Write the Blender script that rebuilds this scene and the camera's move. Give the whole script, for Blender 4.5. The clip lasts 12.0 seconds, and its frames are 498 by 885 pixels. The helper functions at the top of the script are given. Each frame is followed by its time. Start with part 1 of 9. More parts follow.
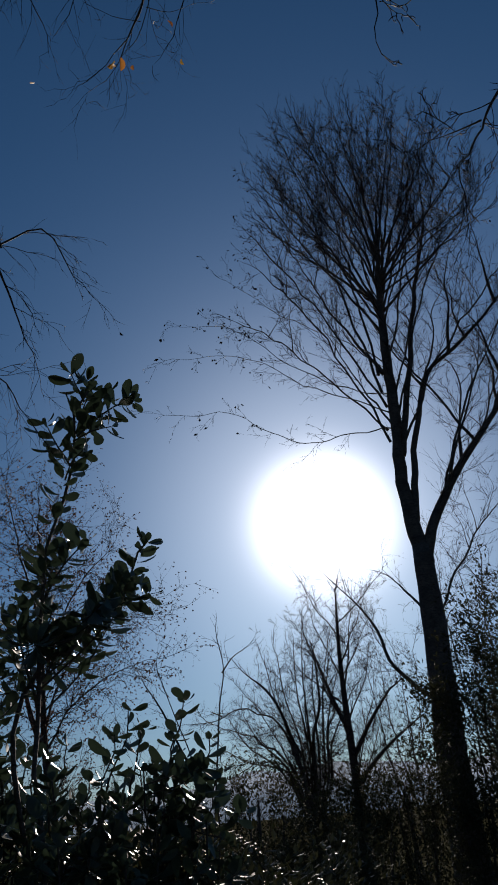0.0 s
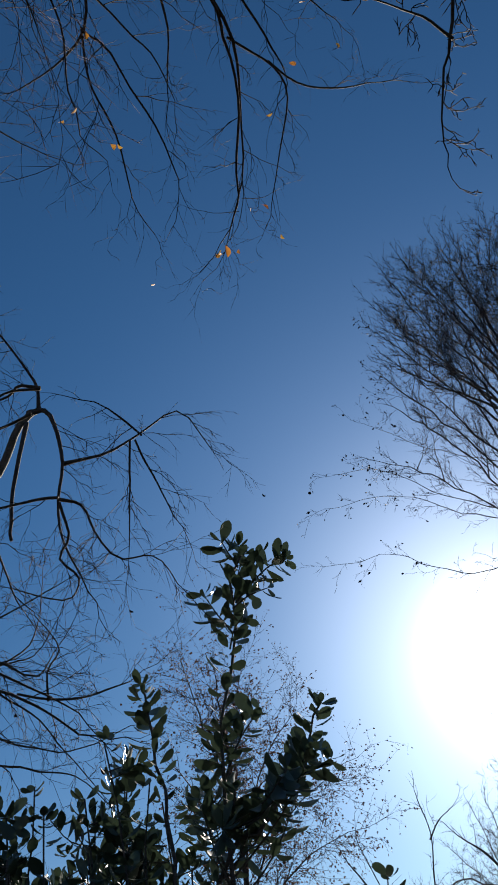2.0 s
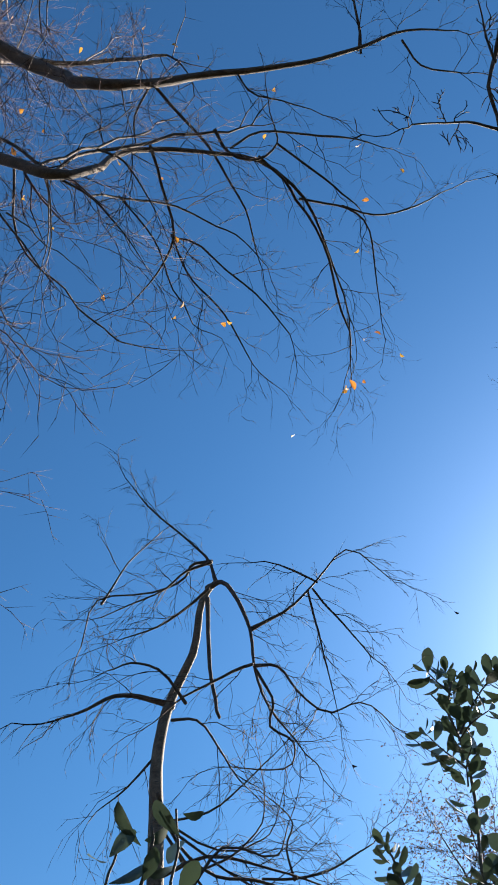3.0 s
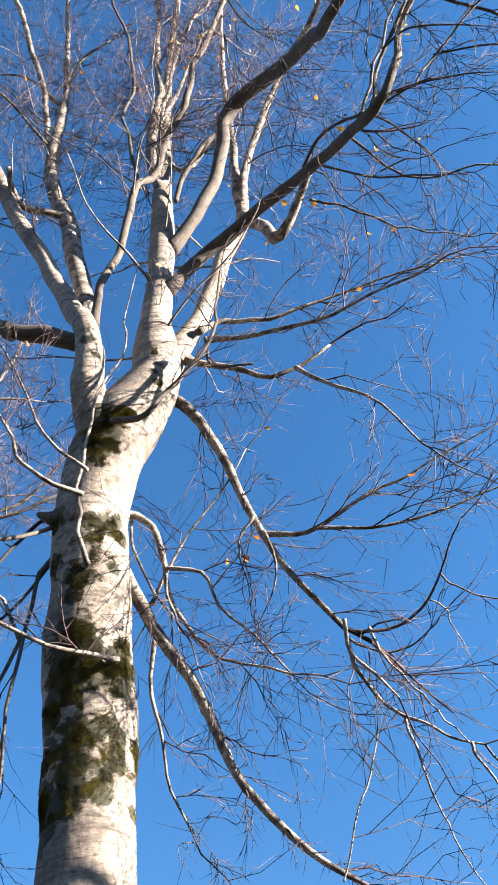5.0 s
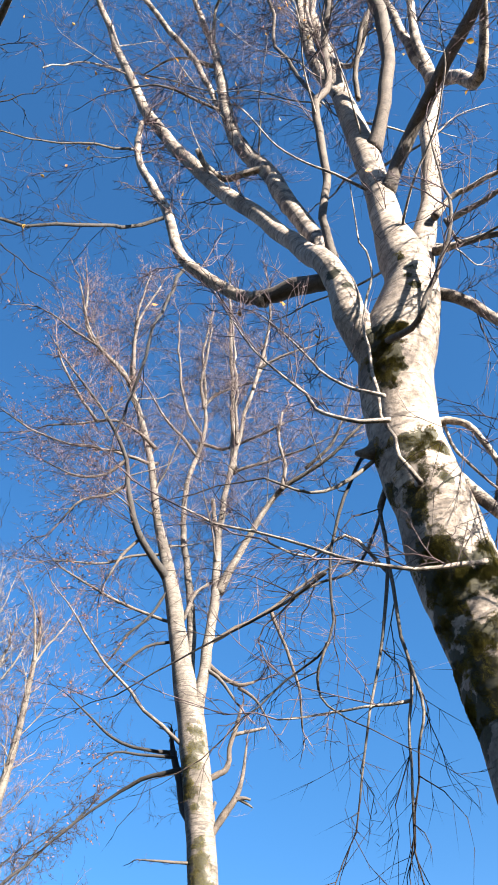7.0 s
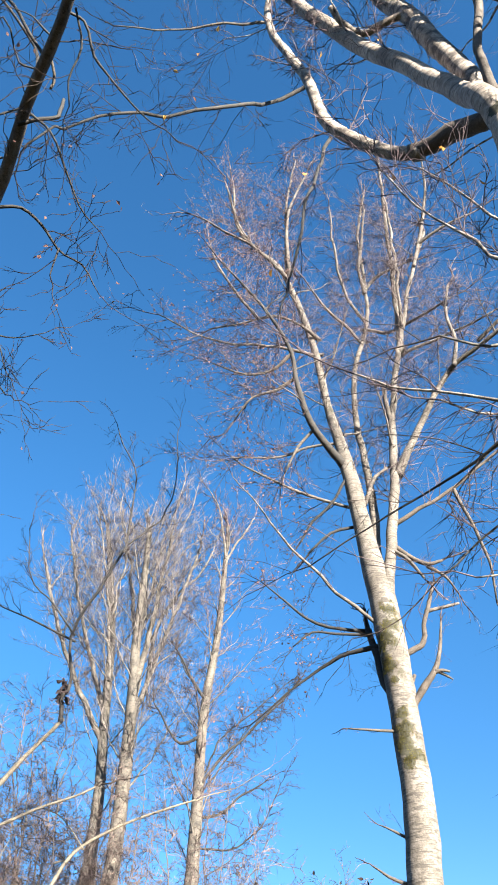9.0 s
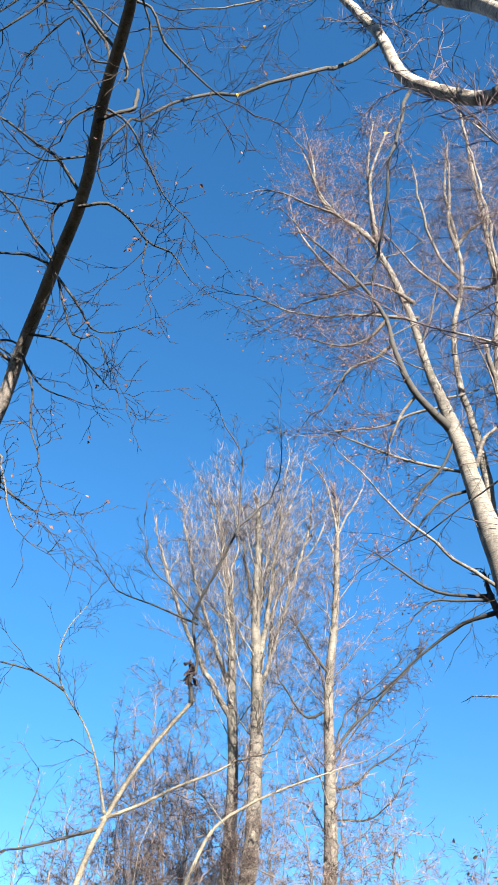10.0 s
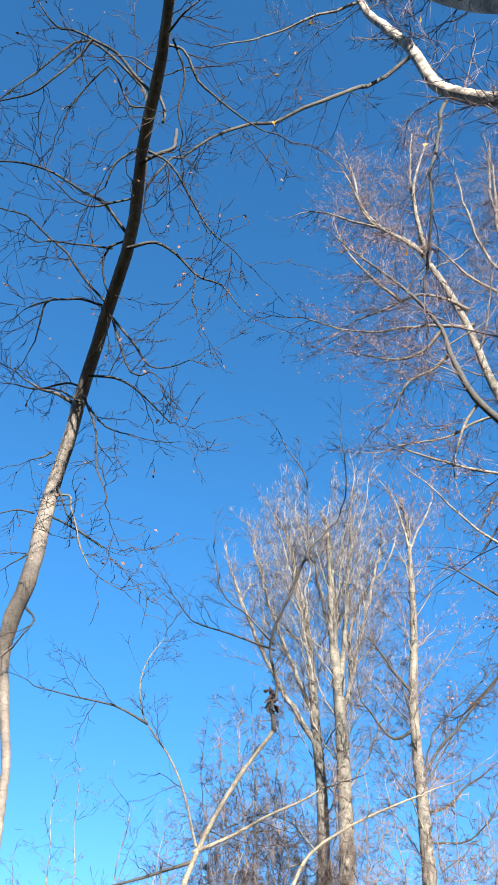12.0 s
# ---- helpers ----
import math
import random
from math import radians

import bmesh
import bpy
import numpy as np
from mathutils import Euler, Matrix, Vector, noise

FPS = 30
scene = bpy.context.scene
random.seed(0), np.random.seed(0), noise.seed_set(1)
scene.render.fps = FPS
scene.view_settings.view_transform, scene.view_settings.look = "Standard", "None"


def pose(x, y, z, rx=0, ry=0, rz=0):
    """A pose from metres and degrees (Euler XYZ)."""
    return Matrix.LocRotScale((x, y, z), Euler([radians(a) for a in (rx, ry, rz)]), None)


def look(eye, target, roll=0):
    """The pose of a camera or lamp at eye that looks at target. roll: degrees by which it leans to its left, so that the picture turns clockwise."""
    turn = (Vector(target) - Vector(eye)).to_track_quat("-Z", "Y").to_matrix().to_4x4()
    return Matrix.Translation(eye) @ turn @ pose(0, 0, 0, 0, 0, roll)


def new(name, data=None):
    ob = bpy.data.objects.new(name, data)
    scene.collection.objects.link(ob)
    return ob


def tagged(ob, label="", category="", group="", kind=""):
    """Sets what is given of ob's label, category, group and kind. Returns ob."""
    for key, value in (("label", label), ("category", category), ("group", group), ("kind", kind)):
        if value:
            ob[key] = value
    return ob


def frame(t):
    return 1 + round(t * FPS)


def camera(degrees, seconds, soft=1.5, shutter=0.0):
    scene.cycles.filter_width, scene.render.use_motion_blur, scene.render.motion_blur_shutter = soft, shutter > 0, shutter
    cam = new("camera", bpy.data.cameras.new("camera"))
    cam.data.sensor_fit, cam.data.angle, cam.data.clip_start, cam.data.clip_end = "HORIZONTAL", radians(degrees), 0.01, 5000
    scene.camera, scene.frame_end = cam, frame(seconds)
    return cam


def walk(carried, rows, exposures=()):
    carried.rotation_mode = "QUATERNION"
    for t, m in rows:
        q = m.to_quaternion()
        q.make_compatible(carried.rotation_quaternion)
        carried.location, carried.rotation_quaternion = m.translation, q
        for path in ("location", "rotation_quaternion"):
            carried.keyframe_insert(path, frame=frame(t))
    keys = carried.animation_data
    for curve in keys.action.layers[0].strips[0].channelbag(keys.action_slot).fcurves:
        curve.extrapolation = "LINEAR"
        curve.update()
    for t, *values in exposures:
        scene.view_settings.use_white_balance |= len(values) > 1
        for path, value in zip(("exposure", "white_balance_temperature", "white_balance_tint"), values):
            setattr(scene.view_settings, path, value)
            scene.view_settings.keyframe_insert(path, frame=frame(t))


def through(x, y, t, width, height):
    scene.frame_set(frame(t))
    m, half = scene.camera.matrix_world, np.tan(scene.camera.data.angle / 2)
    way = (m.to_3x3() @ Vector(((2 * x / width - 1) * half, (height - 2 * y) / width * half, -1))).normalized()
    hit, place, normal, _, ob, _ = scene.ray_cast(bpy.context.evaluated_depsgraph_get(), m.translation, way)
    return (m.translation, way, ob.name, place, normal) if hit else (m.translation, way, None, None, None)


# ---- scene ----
# ---- camera and its walk ----
cam = camera(34.62, 12.0, soft=1.75)
PATH = (
    (0.0, pose(-0.128, -0.013, 1.618, 115.24, 0, 0.00) @ pose(0, 0, 0, 0, 0, -5.14)),
    (0.5, pose(-0.098, -0.012, 1.623, 114.99, 0, 4.84) @ pose(0, 0, 0, 0, 0, -5.15)),
    (1.0, pose(-0.096, -0.004, 1.626, 116.91, 0, 5.26) @ pose(0, 0, 0, 0, 0, -6.24)),
    (1.5, pose(-0.088, 0.003, 1.629, 119.55, 0, 7.92) @ pose(0, 0, 0, 0, 0, -6.92)),
    (2.0, pose(-0.058, -0.010, 1.620, 127.16, 0, 11.47) @ pose(0, 0, 0, 0, 0, -8.78)),
    (2.5, pose(-0.035, -0.008, 1.624, 136.06, 0, 16.33) @ pose(0, 0, 0, 0, 0, -12.63)),
    (2.7, pose(-0.027, -0.022, 1.609, 137.75, 0, 18.31) @ pose(0, 0, 0, 0, 0, -13.77)),
    (4.3, pose(0.045, 0.100, 1.563, 143.16, 0, 76.56) @ pose(0, 0, 0, 0, 0, -13.04)),
    (4.5, pose(0.043, 0.108, 1.557, 143.31, 0, 83.60) @ pose(0, 0, 0, 0, 0, -11.47)),
    (5.0, pose(0.028, 0.107, 1.591, 143.53, 0, 90.94) @ pose(0, 0, 0, 0, 0, -12.26)),
    (5.5, pose(0.084, 0.087, 1.619, 145.90, 0, 98.00) @ pose(0, 0, 0, 0, 0, -13.09)),
    (6.0, pose(0.098, 0.074, 1.615, 147.92, 0, 102.15) @ pose(0, 0, 0, 0, 0, -15.60)),
    (6.5, pose(0.108, 0.072, 1.625, 146.38, 0, 112.70) @ pose(0, 0, 0, 0, 0, -12.99)),
    (6.7, pose(0.095, 0.088, 1.627, 143.72, 0, 119.61) @ pose(0, 0, 0, 0, 0, -9.63)),
    (8.3, pose(0.018, -0.037, 1.578, 138.28, 0, 134.57) @ pose(0, 0, 0, 0, 0, -2.15)),
    (8.5, pose(0.010, -0.032, 1.590, 138.62, 0, 137.68) @ pose(0, 0, 0, 0, 0, -0.28)),
    (9.0, pose(-0.002, -0.052, 1.585, 134.31, 0, 143.64) @ pose(0, 0, 0, 0, 0, 0.49)),
    (9.5, pose(0.001, -0.074, 1.604, 132.18, 0, 149.64) @ pose(0, 0, 0, 0, 0, 1.03)),
    (10.0, pose(-0.000, -0.075, 1.600, 132.47, 0, 153.57) @ pose(0, 0, 0, 0, 0, 2.23)),
    (10.5, pose(-0.014, -0.072, 1.612, 132.06, 0, 152.70) @ pose(0, 0, 0, 0, 0, 1.46)),
    (11.0, pose(-0.011, -0.070, 1.588, 132.50, 0, 152.36) @ pose(0, 0, 0, 0, 0, -0.10)),
    (11.5, pose(0.005, -0.075, 1.598, 132.96, 0, 153.78) @ pose(0, 0, 0, 0, 0, 0.74)),
    (12.0, pose(0.001, -0.065, 1.602, 133.95, 0, 159.81) @ pose(0, 0, 0, 0, 0, 2.10)),
)
EXPOSURES = ((0.0, 0.12, 6600, 16), (0.5, 0.2, 6600, 16), (1.0, 0.25, 6600, 16), (1.5, 0.6, 6600, 16), (2.0, 1.1, 6600, 15), (2.5, 1.93, 6750, 14), (2.7, 2.12, 6750, 14), (4.3, 3.16, 6750, 14), (5.5, 3.07, 6700, 14), (9.5, 3.09, 6450, 7), (12.0, 3.05, 6300, 5))
walk(cam, PATH, EXPOSURES)

# ---- sky and sun ----
SUN_EL, SUN_AZ = radians(19.0), radians(5.0)      # the sun stands 5 degrees right of +y
SUN_DIR = Vector((math.sin(SUN_AZ) * math.cos(SUN_EL), math.cos(SUN_AZ) * math.cos(SUN_EL), math.sin(SUN_EL)))
world = bpy.data.worlds.new("world")
scene.world = world
world.use_nodes = True
wn, wl = world.node_tree.nodes, world.node_tree.links
wn.clear()
w_out, w_bg, w_sky = wn.new("ShaderNodeOutputWorld"), wn.new("ShaderNodeBackground"), wn.new("ShaderNodeTexSky")
w_sky.sky_type, w_sky.sun_disc = "NISHITA", False
w_sky.sun_elevation, w_sky.sun_rotation = SUN_EL, SUN_AZ
w_sky.air_density, w_sky.dust_density, w_sky.ozone_density, w_sky.altitude = 1.0, 0.3, 3.0, 300.0
w_bg.inputs["Strength"].default_value = 0.05
# the bright aureole round the sun's disc
w_tc, w_dot = wn.new("ShaderNodeTexCoord"), wn.new("ShaderNodeVectorMath")
w_dot.operation = "DOT_PRODUCT"
w_dot.inputs[1].default_value = SUN_DIR
wl.new(w_tc.outputs["Generated"], w_dot.inputs[0])
w_max = wn.new("ShaderNodeMath")
w_max.operation = "MAXIMUM"
wl.new(w_dot.outputs["Value"], w_max.inputs[0])
w_max.inputs[1].default_value = 0.0
w_up = wn.new("ShaderNodeSeparateXYZ")
wl.new(w_tc.outputs["Generated"], w_up.inputs[0])
w_low = wn.new("ShaderNodeMath")
w_low.operation = "SUBTRACT"
w_low.use_clamp = True
w_low.inputs[0].default_value = 1.0
wl.new(w_up.outputs["Z"], w_low.inputs[1])
total = None
for src, power, tone in ((w_max, 620.0, (85.0, 85.0, 85.0)), (w_max, 60.0, (7.8, 8.0, 8.4)), (w_max, 16.0, (1.65, 1.95, 2.75)), (w_low, 10.0, (2.1, 0.55, 1.1)), (w_low, 5.0, (0.35, 0.2, 0.0))):
    p, g = wn.new("ShaderNodeMath"), wn.new("ShaderNodeVectorMath")
    p.operation, g.operation = "POWER", "SCALE"
    wl.new(src.outputs[0], p.inputs[0])
    p.inputs[1].default_value = power
    g.inputs[0].default_value = tone
    wl.new(p.outputs[0], g.inputs["Scale"])
    if total is None:
        total = g.outputs[0]
    else:
        add = wn.new("ShaderNodeVectorMath")
        wl.new(total, add.inputs[0]), wl.new(g.outputs[0], add.inputs[1])
        total = add.outputs[0]
w_tint = wn.new("ShaderNodeMix")
w_tint.data_type, w_tint.blend_type = "RGBA", "MULTIPLY"
w_tint.inputs["Factor"].default_value = 1.0
w_tint.inputs["B"].default_value = (0.238, 0.522, 0.678, 1.0)
wl.new(w_sky.outputs["Color"], w_tint.inputs["A"])
w_glow = wn.new("ShaderNodeMix")
w_glow.data_type, w_glow.blend_type = "RGBA", "ADD"
w_glow.inputs["Factor"].default_value = 1.0
# the clear sky is fuller above the hazy low belt
w_high, w_full = wn.new("ShaderNodeMapRange"), wn.new("ShaderNodeVectorMath")
w_high.interpolation_type, w_full.operation = "SMOOTHSTEP", "SCALE"
for key, value in (("From Min", 0.3), ("From Max", 0.66), ("To Min", 0.97), ("To Max", 1.13)):
    w_high.inputs[key].default_value = value
wl.new(w_up.outputs["Z"], w_high.inputs["Value"])
wl.new(w_tint.outputs["Result"], w_full.inputs[0])
wl.new(w_high.outputs[0], w_full.inputs["Scale"])
wl.new(w_full.outputs[0], w_glow.inputs["A"])
wl.new(total, w_glow.inputs["B"])
wl.new(w_glow.outputs["Result"], w_bg.inputs["Color"])
wl.new(w_bg.outputs[0], w_out.inputs["Surface"])

sun_data = bpy.data.lights.new("sun", "SUN")
sun_data.energy, sun_data.angle, sun_data.color = 5.0, radians(0.53), (1.0, 0.92, 0.79)
sun = new("sun", sun_data)
sun.matrix_world = look(SUN_DIR * 50, (0, 0, 0))

# ---- materials ----


def material(name, rough=0.8):
    m = bpy.data.materials.new(name)
    m.use_nodes = True
    n, l = m.node_tree.nodes, m.node_tree.links
    b = n["Principled BSDF"]
    b.inputs["Roughness"].default_value = rough
    return m, n, l, b


def ramp(n, l, src, stops):
    r = n.new("ShaderNodeValToRGB")
    e = r.color_ramp.elements
    while len(e) < len(stops):
        e.new(0.5)
    for el, (pos, col) in zip(e, stops):
        el.position, el.color = pos, (*col, 1.0) if len(col) == 3 else col
    l.new(src, r.inputs[0])
    return r.outputs[0]


def noise_tex(n, l, scale, detail=4.0, stretch=(1, 1, 1), rough=0.6, where="Object"):
    tc, mp, t = n.new("ShaderNodeTexCoord"), n.new("ShaderNodeMapping"), n.new("ShaderNodeTexNoise")
    mp.inputs["Scale"].default_value = stretch
    l.new(tc.outputs[where], mp.inputs[0])
    l.new(mp.outputs[0], t.inputs["Vector"])
    t.inputs["Scale"].default_value, t.inputs["Detail"].default_value, t.inputs["Roughness"].default_value = scale, detail, rough
    return t.outputs["Fac"]


def mixc(n, l, fac, a, b, mode="MIX"):
    m = n.new("ShaderNodeMix")
    m.data_type, m.blend_type = "RGBA", mode
    for key, v in (("Factor", fac), ("A", a), ("B", b)):
        if isinstance(v, (int, float)):
            m.inputs[key].default_value = v
        elif isinstance(v, tuple):
            m.inputs[key].default_value = (*v, 1.0)
        else:
            l.new(v, m.inputs[key])
    return m.outputs["Result"]


def bump(n, l, b, height, dist, strength=0.6):
    k = n.new("ShaderNodeBump")
    k.inputs["Strength"].default_value, k.inputs["Distance"].default_value = strength, dist
    l.new(height, k.inputs["Height"])
    l.new(k.outputs[0], b.inputs["Normal"])


def bark(name, light, dark, moss=(0.06, 0.07, 0.02), moss_from=0.62, streak=0.55, scale=1.0, bands=6.0, spots=(), edges=(0.3, 0.52, 0.68)):
    """Bark: pale skin, darker blotches, crosswise marks and lichen or moss in patches."""
    m, n, l, b = material(name, 0.85)
    big = noise_tex(n, l, 3.0 * scale, 5)
    col = ramp(n, l, big, [(edges[0], dark), (edges[1], tuple((a + c) / 2 for a, c in zip(light, dark))), (edges[2], light)])
    fine = noise_tex(n, l, 45.0 * scale, 6)
    col = mixc(n, l, 0.55, col, ramp(n, l, fine, [(0.34, (0.35, 0.33, 0.3)), (0.6, (1.0, 1.0, 1.0))]), "MULTIPLY")
    mid = noise_tex(n, l, 14.0 * scale, 5, (1.0, 1.0, 1.6), 0.7)
    col = mixc(n, l, 0.6, col, ramp(n, l, mid, [(0.38, (0.34, 0.31, 0.28)), (0.54, (1.0, 1.0, 1.0))]), "MULTIPLY")
    marks = noise_tex(n, l, 5.0 * scale, 3, (1.0, 1.0, bands))
    col = mixc(n, l, ramp(n, l, marks, [(streak, (0, 0, 0)), (streak + 0.08, (0.75, 0.75, 0.75))]), col, tuple(c * 0.35 for c in dark))
    # small dark flecks and scars in the skin
    fleck = noise_tex(n, l, 26.0 * scale, 2, (1.0, 1.0, 2.2), 0.5)
    col = mixc(n, l, ramp(n, l, fleck, [(0.64, (0, 0, 0)), (0.69, (0.8, 0.8, 0.8))]), col, tuple(c * 0.3 for c in dark))
    mossy = noise_tex(n, l, 2.2 * scale, 6, (1.0, 1.0, 0.7), 0.65)
    mfac = ramp(n, l, mossy, [(moss_from, (0, 0, 0)), (moss_from + 0.05, (0.9, 0.9, 0.9))])
    if spots:
        tc = n.new("ShaderNodeTexCoord")
        edge = noise_tex(n, l, 9.0, 6, (1, 1, 1), 0.7)
        best = None
        for x, y, z, r in spots:
            dist, div = n.new("ShaderNodeVectorMath"), n.new("ShaderNodeMath")
            dist.operation, div.operation = "DISTANCE", "DIVIDE"
            l.new(tc.outputs["Object"], dist.inputs[0])
            dist.inputs[1].default_value = (x, y, z)
            l.new(dist.outputs["Value"], div.inputs[0])
            div.inputs[1].default_value = r
            if best is None:
                best = div.outputs[0]
            else:
                mn = n.new("ShaderNodeMath")
                mn.operation = "MINIMUM"
                l.new(best, mn.inputs[0]), l.new(div.outputs[0], mn.inputs[1])
                best = mn.outputs[0]
        wob = n.new("ShaderNodeMath")
        wob.operation = "MULTIPLY_ADD"
        l.new(edge, wob.inputs[0])
        wob.inputs[1].default_value = 2.4
        l.new(best, wob.inputs[2])
        sc = n.new("ShaderNodeMapRange")
        l.new(wob.outputs[0], sc.inputs["Value"])
        sc.inputs["From Min"].default_value, sc.inputs["From Max"].default_value = 2.12, 2.02
        mx = n.new("ShaderNodeMath")
        mx.operation = "MAXIMUM"
        l.new(mfac, mx.inputs[0]), l.new(sc.outputs[0], mx.inputs[1])
        mfac = mx.outputs[0]
    mcol = ramp(n, l, fine, [(0.35, tuple(c * 0.4 for c in moss)), (0.65, moss)])
    l.new(mixc(n, l, mfac, col, mcol), b.inputs["Base Color"])
    hgt = mixc(n, l, 0.5, fine, marks)
    bump(n, l, b, hgt, 0.012)
    return m


def plain(name, a, c, scale=12.0, rough=0.7, dist=0.003):
    m, n, l, b = material(name, rough)
    b.inputs["Specular IOR Level"].default_value = 0.05
    f = noise_tex(n, l, scale, 5)
    l.new(ramp(n, l, f, [(0.38, a), (0.62, c)]), b.inputs["Base Color"])
    bump(n, l, b, f, dist)
    return m


def leafy(name, a, c, rough=0.35, through=0.35, gloss=0.4):
    """Leaf blades: every leaf its own tint, shiny skin, some light through the blade."""
    m, n, l, b = material(name, rough)
    info = n.new("ShaderNodeObjectInfo")
    geo = n.new("ShaderNodeNewGeometry")
    add = n.new("ShaderNodeMath")
    add.operation = "ADD"
    l.new(info.outputs["Random"], add.inputs[0])
    l.new(geo.outputs["Random Per Island"], add.inputs[1])
    fr = n.new("ShaderNodeMath")
    fr.operation = "FRACT"
    l.new(add.outputs[0], fr.inputs[0])
    b.inputs["Specular IOR Level"].default_value = gloss
    f = noise_tex(n, l, 60.0, 3)
    col = ramp(n, l, fr.outputs[0], [(0.0, a), (1.0, c)])
    col = mixc(n, l, 0.4, col, ramp(n, l, f, [(0.3, (0.5, 0.5, 0.5)), (0.7, (1, 1, 1))]), "MULTIPLY")
    l.new(col, b.inputs["Base Color"])
    tr, mx = n.new("ShaderNodeBsdfTranslucent"), n.new("ShaderNodeMixShader")
    l.new(col, tr.inputs["Color"])
    mx.inputs[0].default_value = through
    l.new(b.outputs[0], mx.inputs[1]), l.new(tr.outputs[0], mx.inputs[2])
    l.new(mx.outputs[0], n["Material Output"].inputs["Surface"])
    return m


# moss cushions on the beech: place and reach
MOSSY = (
    (-2.26, -0.83, 5.28, 0.07),
    (-2.30, -0.83, 5.25, 0.06),
    (-2.17, -0.68, 5.77, 0.05),
    (-2.12, -0.74, 5.92, 0.06),
    (-2.35, -0.39, 5.91, 0.05),
    (-2.38, -0.39, 5.77, 0.06),
    (-2.40, -0.42, 5.62, 0.05),
    # left-edge spots: moss, and some of the trunk's shade painted as moss
    (-2.72, -0.99, 3.74, 0.08),
    (-2.75, -1.01, 3.55, 0.09),
    (-2.77, -1.02, 3.39, 0.09),
    (-2.77, -1.01, 3.26, 0.10),
    (-2.57, -0.96, 4.49, 0.06),
    (-2.52, -0.95, 4.72, 0.07),
    (-2.38, -0.65, 5.27, 0.09),
    (-2.42, -0.70, 5.13, 0.08),
    (-2.45, -0.71, 5.02, 0.05),
    (-2.38, -0.59, 5.41, 0.06),
    (-2.53, -0.77, 4.65, 0.09),
    (-2.54, -0.80, 4.57, 0.07),
    (-2.57, -0.70, 4.69, 0.05),
    (-2.61, -0.69, 4.62, 0.04),
    (-2.57, -0.78, 4.47, 0.07),
    (-2.62, -0.73, 4.41, 0.05),
    (-2.57, -0.86, 4.35, 0.08),
    (-2.59, -0.87, 4.26, 0.07),
    (-2.63, -0.87, 4.06, 0.10),
    (-2.66, -0.83, 3.98, 0.11),
    (-2.66, -0.91, 3.94, 0.12),
    (-2.67, -0.83, 3.89, 0.09),
    (-2.68, -0.91, 3.84, 0.10),
    (-2.65, -0.93, 4.02, 0.07),
    (-2.77, -0.69, 4.03, 0.08),
    (-2.79, -0.69, 3.93, 0.09),
    (-2.77, -0.71, 3.83, 0.08),
    (-2.80, -0.70, 3.78, 0.05),
    (-2.69, -0.91, 3.76, 0.06),
    (-2.71, -0.87, 3.62, 0.08),
    (-2.73, -0.80, 3.61, 0.08),
    (-2.78, -0.74, 3.57, 0.07),
    (-2.79, -0.74, 3.49, 0.07),
    (-2.72, -0.91, 3.55, 0.08),
    (-2.73, -0.89, 3.44, 0.10),
    (-2.73, -0.90, 3.34, 0.11),
    (-2.75, -0.80, 3.35, 0.07),
    (-2.77, -0.78, 3.41, 0.05),
    (-2.89, -0.69, 3.60, 0.06),
    (-2.95, -0.68, 3.69, 0.04),
    (-2.92, -0.69, 3.55, 0.05),
    (-2.90, -0.71, 3.32, 0.04),
    (-2.73, -0.96, 3.55, 0.07),
    (-2.75, -0.99, 3.38, 0.07),
    (-2.30, -0.70, 5.35, 0.05),
    (-2.31, -0.65, 5.32, 0.07),
    (-2.32, -0.58, 5.32, 0.06),
    (-2.35, -0.55, 5.31, 0.05),
    (-2.32, -0.70, 5.25, 0.08),
    (-2.34, -0.64, 5.21, 0.09),
    (-2.34, -0.73, 5.16, 0.07),
    (-2.37, -0.68, 5.12, 0.09),
    (-2.37, -0.64, 5.15, 0.06),
    (-2.38, -0.73, 5.05, 0.06),
    (-2.37, -0.75, 5.09, 0.05),
    (-2.30, -0.37, 5.85, 0.03),
    (-2.33, -0.38, 5.68, 0.03),
    (-2.36, -0.38, 5.60, 0.03),
    (-2.72, -0.71, 3.95, 0.10),
    (-2.73, -0.71, 3.84, 0.10),
    (-2.54, -0.70, 4.62, 0.06),
    (-2.62, -0.66, 4.60, 0.05),
)
MOSSY_BIRCH = (
    (-5.56, -5.09, 6.27, 0.09),
    (-5.57, -5.08, 6.08, 0.11),
    (-5.54, -5.12, 5.91, 0.12),
    (-5.52, -5.15, 5.74, 0.08),
    (-5.53, -5.14, 5.60, 0.09),
    (-5.55, -5.08, 5.45, 0.05),
    (-5.54, -5.05, 5.10, 0.07),
    (-5.56, -5.05, 4.95, 0.10),
    (-5.54, -5.08, 4.80, 0.10),
    (-5.62, -5.02, 4.70, 0.09),
    (-5.57, -5.05, 4.62, 0.07),
)
BARK_BEECH = bark("beech_bark", (0.345, 0.292, 0.246), (0.135, 0.107, 0.09), (0.026, 0.023, 0.0065), 0.72, 0.548, 1.0, 7.0, MOSSY)
BARK_LIMB = bark("limb_bark", (0.315, 0.265, 0.222), (0.052, 0.039, 0.034), (0.0315, 0.0315, 0.0158), 0.7, 0.56, 3.2, 6.0, (), (0.4, 0.49, 0.57))
BARK_BRANCH = bark("branch_bark", (0.28, 0.236, 0.204), (0.042, 0.032, 0.029), (0.035, 0.035, 0.0175), 0.72, 0.58, 4.5, 6.0, (), (0.38, 0.47, 0.54))
